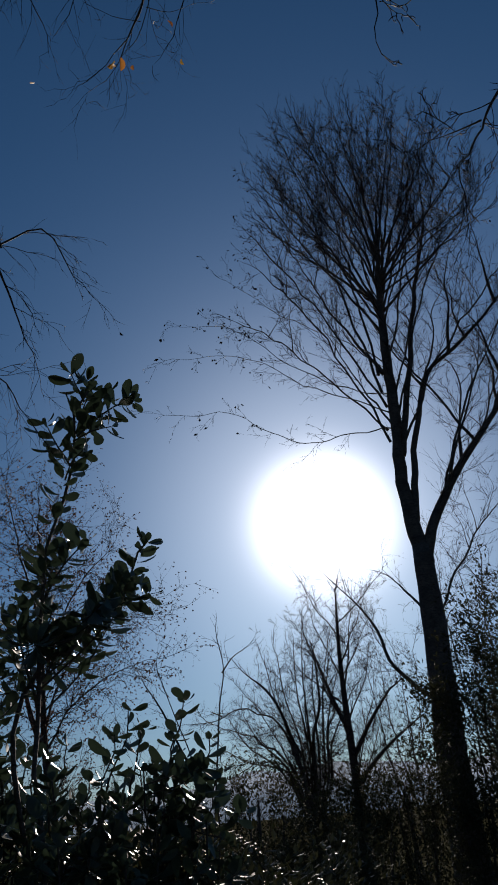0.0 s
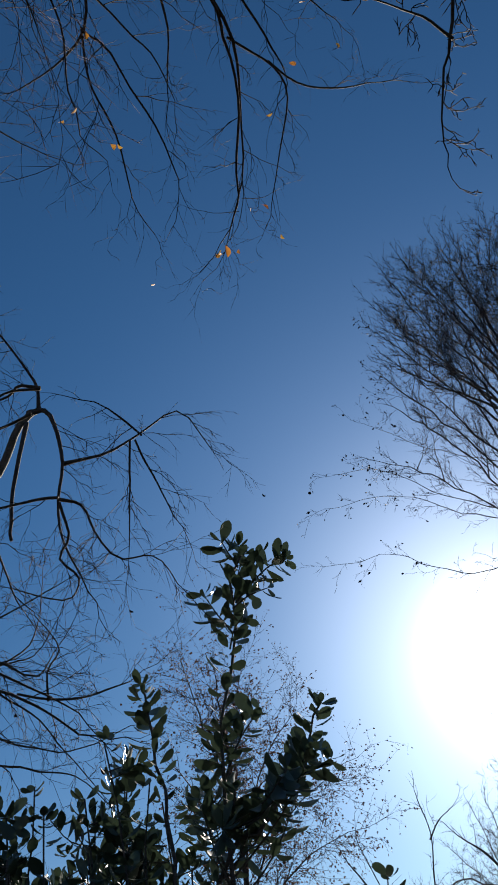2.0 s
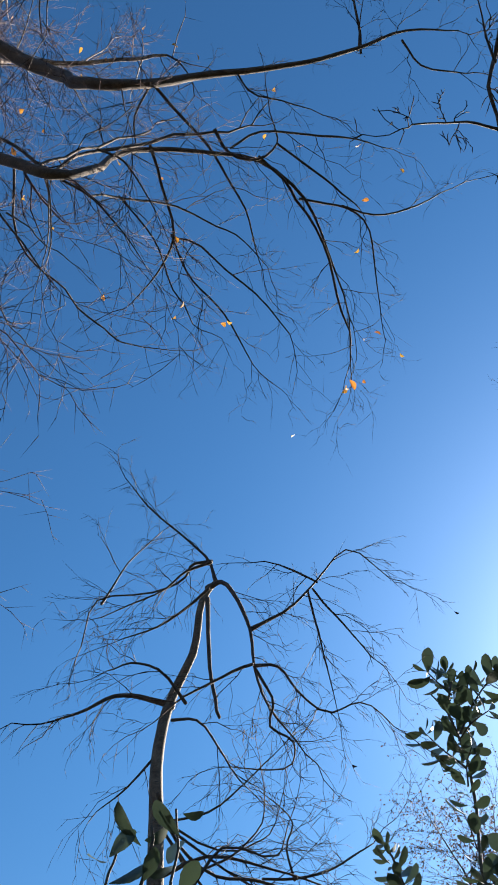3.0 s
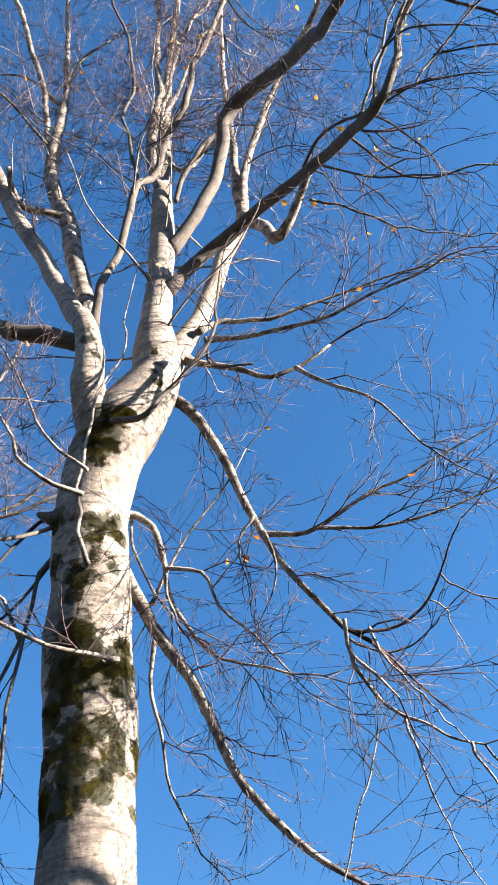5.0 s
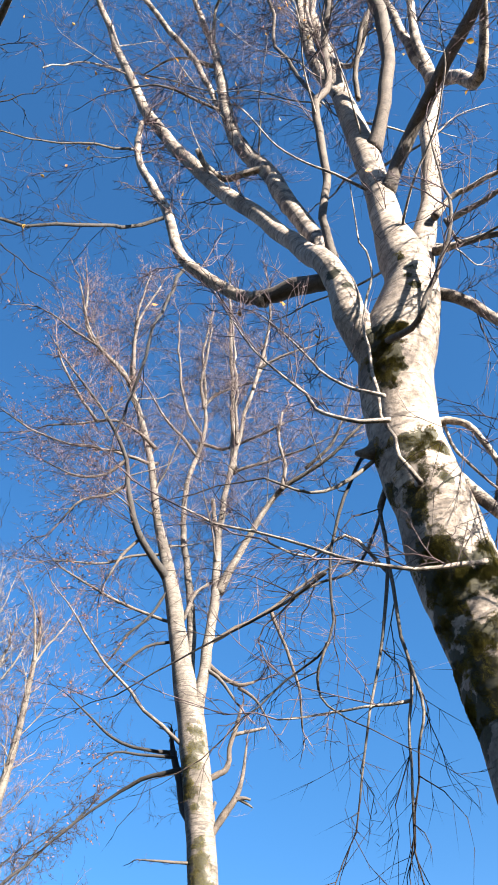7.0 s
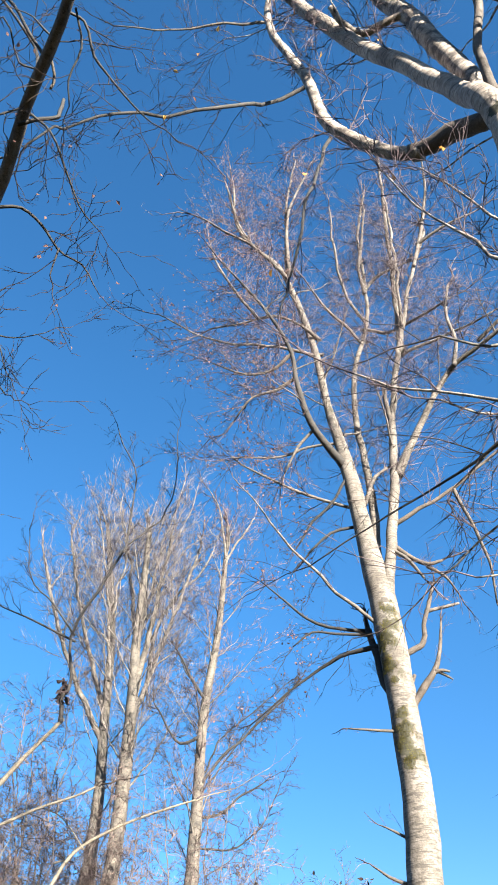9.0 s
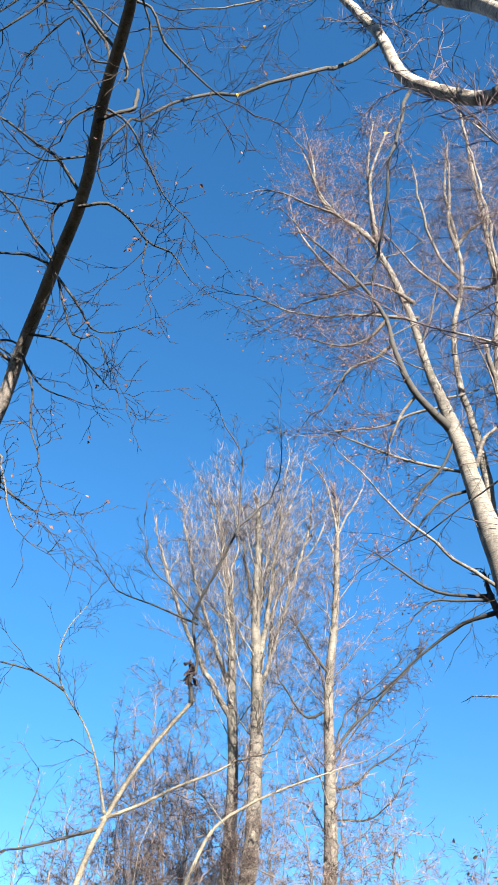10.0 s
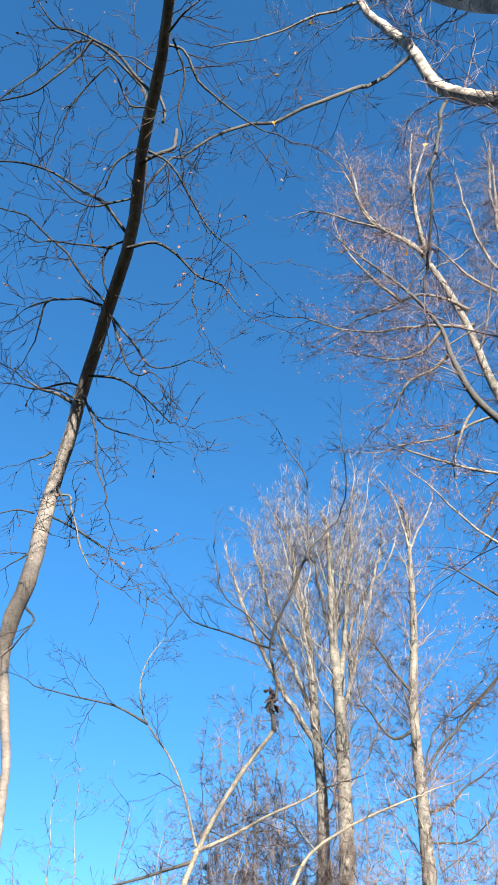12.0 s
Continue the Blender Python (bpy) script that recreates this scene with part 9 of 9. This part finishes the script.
# ---- evergreen shrubs towards the sun ----
for name, words, az, far, size, many, leaf, seed in (
        ("ivy_shrub", "dark ivy-grown shrub round the tall trunk", -12.5, 11.5, (1.0, 0.9, 3.4), 10000, 0.07, 51), ("ivy_shrub", "dark evergreen shrub with glossy leaves", -16.5, 11.0, (1.1, 1.0, 4.4), 11000, 0.07, 52),
        ("hedge", "dark evergreen hedge before the bare trees", -7.5, 11.0, (1.3, 0.8, 2.15), 14000, 0.055, 53), ("hedge", "dark evergreen hedge with glinting leaves", -3.5, 10.5, (1.0, 0.8, 1.78), 12000, 0.052, 54),
        ("yew", "small dark yew with a ragged top", 2.2, 8.5, (0.45, 0.45, 2.15), 5200, 0.05, 55), ("hedge", "low dark hedge beside the yew", -0.5, 8.0, (0.75, 0.6, 1.5), 10000, 0.045, 56),
        ("bramble", "low dark bramble below the laurel", 6.0, 4.7, (0.7, 0.5, 1.27), 6000, 0.06, 57), ("bramble", "low dark bramble in the laurel's shade", 12.0, 4.7, (0.7, 0.5, 1.5), 6000, 0.06, 58),
        ("bramble", "dark bramble under the laurel boughs", 19.0, 4.7, (0.7, 0.5, 1.55), 6000, 0.06, 59), ("hedge", "dark hedge far behind the laurel stems", 7.5, 7.6, (0.8, 0.5, 1.3), 6000, 0.06, 63), ("hedge", "dark hedge seen between the laurel stems", 14.0, 7.6, (0.9, 0.5, 1.57), 6000, 0.06, 64),
        ("hedge", "dark hedge in the shade behind the laurel", 21.0, 7.6, (0.9, 0.5, 1.52), 6000, 0.06, 65), ("hedge", "dark hedge beside the crooked birch", 28.5, 7.6, (0.9, 0.5, 1.66), 6000, 0.06, 66),
        ("bramble", "brown-green bramble patch round the ferns", 1.5, 5.4, (0.7, 0.5, 1.3), 5200, 0.055, 60)):
    shrub(name, words, along_way(az, far), size, many, leaf, BRAMBLE_LEAF if name == "bramble" else HEDGE_LEAF, seed)


def fern(label, at, height, many, seed, toward):
    """A clump of ferns: arching stalks, each with paired leaflets that shorten towards the tip."""
    rng = random.Random(seed)
    ob = thing("fern", label, "fern", (at[0], at[1], 0))
    for k in range(many):
        a = toward + rng.gauss(0, 0.9)
        out = Vector((math.cos(a), math.sin(a), 0))
        size = rng.uniform(0.4, 0.62)
        foot = Vector((rng.gauss(0, 0.12), rng.gauss(0, 0.08), -0.02))
        top = foot + Vector((0, 0, height * rng.uniform(0.86, 1.06))) + out * 0.12
        line = smooth_line((tuple(foot), tuple(foot.lerp(top, 0.6) - out * 0.02), tuple(top), tuple(top + out * size * 0.55 + Vector((0, 0, 0.1 * size))), tuple(top + out * size + Vector((0, 0, -0.16 * size)))), 8)
        n = len(line)
        b = Buffer()
        b.twig([tuple(p) for p in line], [0.004 * (1 - 0.7 * i / n) for i in range(n)])
        stalk = part("stalk", b.mesh("stalk", TWIG_BROWN), ob)
        b = Buffer()
        pairs = 22
        for j in range(pairs):
            u = j / (pairs - 1)
            x = n * 0.5 + u * (n * 0.5 - 1.01)
            i = min(int(x), n - 2)
            p, t = line[i].lerp(line[i + 1], x - i), (line[i + 1] - line[i]).normalized()
            side = t.cross(Vector((0, 0, 1))).normalized()
            up = side.cross(t)
            ln = size * 0.3 * (1 - u) ** 0.75 * (0.75 + 0.25 * min(1, u * 5)) + 0.006
            for sgn in (-1, 1):
                along = (side * sgn + t * 0.35 + up * rng.gauss(-0.08, 0.1)).normalized()
                b.blade(p, along, along.cross(up).normalized(), ln * rng.uniform(0.88, 1.08), size * 0.034, 0.2)
        part("foliage", b.mesh("foliage", FROND, False), stalk, "", "stuff")
    return ob


fern("arching green-brown fern among the brambles", (-1.07, 4.63), 1.55, 6, 81, 0.2)
fern("low arching fern before the brambles", (-1.12, 4.41), 1.42, 5, 82, 0.4)

# ---- leaves that are left on the trees ----
chance = random.Random(5)
clump = [leaf_mesh("leaf", TWIG_RED, ln, 0.026, c) for ln, c in ((0.045, 0.7), (0.058, 1.0))]
for k in range(24):
    ob = part("leaf", clump[k % 2], sapling)
    ob.matrix_local = Matrix.Translation(STUB) @ pose(chance.gauss(0, 0.014), chance.gauss(0, 0.014), chance.uniform(0.0, 0.17), chance.uniform(-125, -75), chance.uniform(-70, 70), chance.uniform(0, 360))
hang(beech, AUTUMN, 190, 0.048, 0.033, chance, lambda p: p.z > 4.5)
last_leaf = leaf_mesh("leaf", AUTUMN, 0.085, 0.042, 0.45)
for k, spot in enumerate(((-0.71, 3.43, 5.96), (-0.75, 3.43, 5.93), (-0.78, 3.42, 5.89))):
    ob = part("leaf", last_leaf, beech)
    ob.matrix_local = Matrix.Translation(spot) @ pose(0, 0, 0, -82 + 9 * k, 20 * k - 15, 40 + 75 * k)
hang(silver_birch, DRY_LEAF, 5200, 0.037, 0.023, chance, lambda p: math.degrees(math.atan2(-p.x, p.y)) > 138, False)
hang(rowan, WITHERED, 18000, 0.034, 0.016, chance, lambda p: True, False)
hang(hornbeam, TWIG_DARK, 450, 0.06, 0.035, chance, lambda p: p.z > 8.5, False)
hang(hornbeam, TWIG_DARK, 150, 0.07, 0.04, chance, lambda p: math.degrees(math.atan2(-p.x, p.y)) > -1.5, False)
hang(leaning_tree, DRY_LEAF, 170, 0.02, 0.013, chance, lambda p: p.z > 3.0, False)
hang(birch_sapling, TWIG_DARK, 5, 0.035, 0.02, chance)

# ---- the laurels ----
laurel = planted("laurel", "tall cherry laurel with glossy dark green leaves", "shrub", 61, BARK_DARK, BARK_DARK, TWIG_DARK, 0.01, 0.05)
shoot(laurel, 0.016, 0.006, ((-1.26, 4.04, -0.08), (-1.25, 3.99, 0.86), (-1.23, 3.94, 1.72), (-1.24, 3.94, 2.24), (-1.25, 3.93, 2.70), (-1.18, 3.95, 3.21), (-1.09, 3.98, 3.65), (-1.03, 3.99, 3.99)), 52, 0.13, 0.55)
shoot(laurel, 0.007, 0.003, ((-1.08, 3.98, 3.64), (-0.97, 4.01, 3.76), (-0.85, 4.03, 3.84), (-0.77, 4.05, 3.86)), 21, 0.13, 0.15)
shoot(laurel, 0.006, 0.003, ((-1.10, 3.98, 3.61), (-0.98, 3.90, 3.62), (-0.87, 3.87, 3.62)), 10, 0.13, 0.3)
shoot(laurel, 0.006, 0.003, ((-1.07, 3.98, 3.75), (-1.00, 4.10, 3.89), (-0.95, 4.17, 4.01)), 9, 0.13, 0.3)
shoot(laurel, 0.006, 0.003, ((-1.05, 3.99, 3.86), (-1.08, 3.93, 3.93), (-1.11, 3.92, 4.01)), 9, 0.13, 0.3)
shoot(laurel, 0.006, 0.003, ((-1.12, 3.97, 3.46), (-1.17, 3.91, 3.54), (-1.22, 3.84, 3.66)), 14, 0.13, 0.1)
shoot(laurel, 0.006, 0.003, ((-1.10, 3.98, 3.61), (-1.08, 4.08, 3.84), (-1.04, 4.15, 4.02)), 16, 0.13, 0.1)
shoot(laurel, 0.005, 0.003, ((-1.14, 3.96, 3.37), (-1.11, 3.97, 3.47), (-1.02, 3.89, 3.51)), 11, 0.13, 0.1)
shoot(laurel, 0.016, 0.005, ((-1.31, 4.12, -0.08), (-1.27, 4.03, 1.18), (-1.23, 3.94, 2.37), (-1.00, 4.00, 2.56), (-0.84, 4.03, 2.77), (-0.72, 4.05, 3.00)), 40, 0.13, 0.64)
shoot(laurel, 0.008, 0.003, ((-1.24, 3.94, 2.70), (-1.14, 3.96, 2.89), (-1.03, 3.99, 3.02)), 18, 0.13, 0.1)
shoot(laurel, 0.006, 0.003, ((-0.90, 4.02, 2.67), (-0.80, 3.94, 2.66), (-0.70, 3.96, 2.70)), 14, 0.13, 0.1)
shoot(laurel, 0.014, 0.005, ((-1.47, 3.86, -0.08), (-1.44, 3.77, 1.14), (-1.42, 3.67, 2.28), (-1.45, 3.66, 2.64), (-1.50, 3.64, 2.92), (-1.53, 3.63, 3.14)), 36, 0.12, 0.6)
shoot(laurel, 0.009, 0.003, ((-0.74, 4.25, -0.08), (-0.72, 4.26, 0.89), (-0.71, 4.26, 1.79), (-0.63, 4.22, 2.00), (-0.56, 4.18, 2.19)), 19, 0.12, 0.25)
shoot(laurel, 0.009, 0.003, ((-0.92, 4.22, -0.08), (-0.90, 4.23, 0.84), (-0.88, 4.23, 1.67), (-0.84, 4.19, 1.88), (-0.77, 4.15, 2.07)), 19, 0.12, 0.25)
shoot(laurel, 0.009, 0.003, ((-1.05, 4.19, -0.08), (-1.03, 4.20, 0.82), (-1.00, 4.20, 1.64), (-0.98, 4.16, 1.85), (-0.91, 4.12, 2.04)), 19, 0.12, 0.25)
shoot(laurel, 0.009, 0.003, ((-1.26, 4.14, -0.08), (-1.26, 4.14, 0.81), (-1.26, 4.14, 1.62), (-1.19, 4.11, 1.83), (-1.13, 4.07, 2.01)), 19, 0.12, 0.25)
shoot(laurel, 0.009, 0.003, ((-0.60, 4.27, -0.08), (-0.59, 4.27, 0.80), (-0.57, 4.28, 1.61), (-0.52, 4.23, 1.81), (-0.45, 4.19, 2.00)), 19, 0.12, 0.25)
shoot(laurel, 0.009, 0.003, ((-0.54, 4.28, -0.08), (-0.52, 4.28, 0.74), (-0.50, 4.28, 1.49), (-0.47, 4.24, 1.69), (-0.40, 4.19, 1.87)), 19, 0.12, 0.25)
shoot(laurel, 0.009, 0.003, ((-0.71, 4.26, -0.08), (-0.71, 4.26, 0.77), (-0.71, 4.26, 1.54), (-0.64, 4.22, 1.74), (-0.57, 4.18, 1.92)), 19, 0.12, 0.25)
shoot(laurel, 0.009, 0.003, ((-0.84, 4.24, -0.08), (-0.83, 4.24, 0.74), (-0.82, 4.24, 1.49), (-0.77, 4.20, 1.69), (-0.71, 4.16, 1.87)), 19, 0.12, 0.25)
shoot(laurel, 0.009, 0.003, ((-1.14, 4.17, -0.08), (-1.12, 4.18, 0.74), (-1.10, 4.18, 1.47), (-1.09, 4.13, 1.67), (-1.02, 4.10, 1.85)), 19, 0.12, 0.25)
shoot(laurel, 0.009, 0.003, ((-0.99, 4.21, -0.08), (-0.98, 4.21, 0.88), (-0.98, 4.21, 1.76), (-0.90, 4.17, 1.96), (-0.83, 4.14, 2.16)), 19, 0.12, 0.25)
shoot(laurel, 0.009, 0.003, ((-0.78, 4.25, -0.08), (-0.77, 4.25, 0.81), (-0.75, 4.25, 1.61), (-0.70, 4.21, 1.82), (-0.63, 4.17, 2.01)), 19, 0.12, 0.25)
shoot(laurel, 0.009, 0.003, ((-0.63, 4.27, -0.08), (-0.61, 4.27, 0.72), (-0.60, 4.27, 1.44), (-0.57, 4.23, 1.64), (-0.50, 4.18, 1.82)), 19, 0.12, 0.25)
shoot(laurel, 0.009, 0.003, ((-1.37, 4.11, -0.08), (-1.37, 4.11, 0.80), (-1.37, 4.11, 1.59), (-1.31, 4.07, 1.79), (-1.25, 4.04, 1.97)), 19, 0.12, 0.25)
shoot(laurel, 0.009, 0.003, ((-1.51, 4.06, -0.08), (-1.50, 4.06, 0.82), (-1.49, 4.07, 1.65), (-1.45, 4.03, 1.85), (-1.40, 3.99, 2.04)), 19, 0.12, 0.25)
shoot(laurel, 0.006, 0.003, ((-1.21, 3.94, 2.50), (-1.41, 4.09, 2.59), (-1.53, 4.19, 2.68)), 17, 0.12, 0.45)
shoot(laurel, 0.006, 0.003, ((-1.24, 3.94, 2.27), (-1.38, 4.07, 2.38), (-1.47, 4.15, 2.50)), 17, 0.12, 0.45)
shoot(laurel, 0.006, 0.003, ((-1.26, 3.93, 2.24), (-1.30, 3.87, 2.40), (-1.34, 3.83, 2.61)), 17, 0.12, 0.45)
shoot(laurel, 0.006, 0.003, ((-1.24, 3.94, 2.16), (-1.33, 4.05, 2.41), (-1.38, 4.13, 2.72)), 17, 0.12, 0.45)
shoot(laurel, 0.006, 0.003, ((-1.22, 3.94, 2.46), (-1.20, 3.76, 2.44), (-1.18, 3.63, 2.42)), 17, 0.12, 0.45)
shoot(laurel, 0.006, 0.003, ((-1.25, 3.93, 2.47), (-1.23, 3.92, 2.48), (-1.23, 3.90, 2.51)), 17, 0.12, 0.45)
shoot(laurel, 0.006, 0.003, ((-1.21, 3.94, 2.42), (-1.20, 3.89, 2.51), (-1.17, 3.87, 2.63)), 17, 0.12, 0.45)
shoot(laurel, 0.006, 0.003, ((-1.24, 3.94, 2.32), (-1.22, 4.09, 2.39), (-1.20, 4.19, 2.46)), 17, 0.12, 0.45)
shoot(laurel, 0.006, 0.003, ((-1.25, 3.93, 2.28), (-1.19, 4.01, 2.42), (-1.15, 4.07, 2.59)), 17, 0.12, 0.45)
shoot(laurel, 0.006, 0.003, ((-1.24, 3.94, 2.50), (-1.17, 4.04, 2.52), (-1.12, 4.11, 2.54)), 17, 0.12, 0.45)
shoot(laurel, 0.006, 0.003, ((-1.24, 3.94, 2.32), (-1.14, 4.03, 2.42), (-1.07, 4.09, 2.54)), 17, 0.12, 0.45)
shoot(laurel, 0.006, 0.003, ((-1.22, 3.94, 2.47), (-1.04, 3.82, 2.49), (-0.90, 3.73, 2.55)), 17, 0.12, 0.45)
shoot(laurel, 0.006, 0.003, ((-1.26, 3.93, 2.48), (-0.99, 3.70, 2.51), (-0.83, 3.54, 2.58)), 17, 0.12, 0.45)
shoot(laurel, 0.006, 0.003, ((-1.24, 3.94, 2.14), (-1.07, 4.06, 2.35), (-0.92, 4.14, 2.63)), 17, 0.12, 0.45)
shoot(laurel, 0.006, 0.003, ((-1.27, 3.93, 2.42), (-0.98, 3.90, 2.55), (-0.79, 3.87, 2.73)), 17, 0.12, 0.45)
shoot(laurel, 0.006, 0.003, ((-1.23, 3.94, 2.28), (-0.96, 3.86, 2.47), (-0.75, 3.80, 2.72)), 17, 0.12, 0.45)
shoot(laurel, 0.006, 0.003, ((-1.24, 3.94, 2.64), (-1.28, 3.91, 2.59), (-1.33, 3.90, 2.74)), 10, 0.14, 0.3)
shoot(laurel, 0.006, 0.003, ((-1.24, 3.94, 2.64), (-1.21, 3.86, 2.77), (-1.24, 3.96, 2.95)), 10, 0.14, 0.3)
shoot(laurel, 0.006, 0.003, ((-1.24, 3.94, 2.64), (-1.22, 4.07, 2.87), (-1.16, 4.04, 3.00)), 10, 0.14, 0.3)
chance = random.Random(8)
BRIM_AZ, BRIM_Z = (3.9, 5.0, 6.8, 9.4, 11.4, 12.7, 14.4, 18.8, 20.8, 21.9, 23.0, 24.1, 25.1, 26.0, 27.7, 28.3, 29.2, 30.2, 31.4), (1.81, 1.94, 1.95, 2.00, 2.01, 2.00, 1.99, 1.94, 2.73, 2.78, 2.83, 2.92, 2.88, 2.79, 2.72, 2.50, 2.47, 2.64, 2.67)
for az0, az1, low, start, many, leaves, sides in ((5.5, 21, 1.0, 0.73, 24, 16, 3), (19.8, 33, 1.05, 0.5, 54, 22, 6)):
    for k in range(many):
        bearing = az0 + (az1 - az0) * (k + chance.random()) / many
        az, far = radians(bearing), 4.25 + chance.gauss(0, 0.25)
        brim = float(np.interp(bearing, BRIM_AZ, BRIM_Z)) * low
        foot = Vector((-math.sin(az) * far, math.cos(az) * far, -0.08))
        tip = foot + Vector((chance.gauss(0, 0.07), chance.gauss(0, 0.15), (brim - 0.12) * (1 - 0.35 * chance.random() ** 1.6) + 0.08))
        mid = foot.lerp(tip, 0.55) + Vector((chance.gauss(0, 0.06), chance.gauss(0, 0.06), 0))
        shoot(laurel, 0.008, 0.004, (tuple(foot), tuple(mid), tuple(tip)), leaves, 0.115, start)
        for _ in range(sides):
            u = start + (0.98 - start) * chance.random()
            at, a = foot.lerp(tip, u), chance.random() * 6.28
            out = Vector((math.cos(a), math.sin(a), 0.0)) * chance.uniform(0.12, 0.3)
            shoot(laurel, 0.004, 0.0025, (tuple(at), tuple(at + out * 0.55 + Vector((0, 0, 0.03))), tuple(at + out + Vector((0, 0, chance.uniform(0.02, 0.14))))), 13, 0.11, 0.2)
near_laurel = planted("laurel", "young laurel shoots with broad green leaves", "shrub", 62, BARK_DARK, BARK_DARK, TWIG_DARK, 0.01, 0.05)
shoot(near_laurel, 0.009, 0.004, ((-1.41, 1.63, -0.08), (-1.35, 1.58, 1.15), (-1.28, 1.53, 2.29), (-1.28, 1.54, 2.41), (-1.27, 1.54, 2.53)), 8, 0.125, 0.45)
shoot(near_laurel, 0.008, 0.003, ((-1.39, 1.64, -0.08), (-1.31, 1.61, 1.14), (-1.23, 1.58, 2.28), (-1.21, 1.59, 2.41), (-1.19, 1.60, 2.56)), 6, 0.12, 0.45)
shoot(near_laurel, 0.008, 0.003, ((-1.46, 1.65, -0.08), (-1.40, 1.57, 1.15), (-1.34, 1.48, 2.30), (-1.34, 1.48, 2.39), (-1.34, 1.49, 2.48)), 7, 0.12, 0.3)
shoot(near_laurel, 0.008, 0.003, ((-1.46, 1.71, -0.08), (-1.35, 1.64, 1.11), (-1.23, 1.57, 2.22), (-1.23, 1.58, 2.28), (-1.22, 1.58, 2.35)), 7, 0.11, 0.2)
LAUREL_BLADES = [leaf_mesh("leaf", LAUREL, 1.0, wd, cup) for wd, cup in ((0.5, 0.12), (0.54, 0.08), (0.44, 0.18))]
dress(laurel, LAUREL_BLADES)
dress(near_laurel, LAUREL_BLADES)

# ---- each plant's origin stands at its foot ----
for plant, info in TREE.items():
    plant.location = info["base"]
    for child in plant.children:
        child.matrix_parent_inverse = Matrix.Translation(-info["base"])
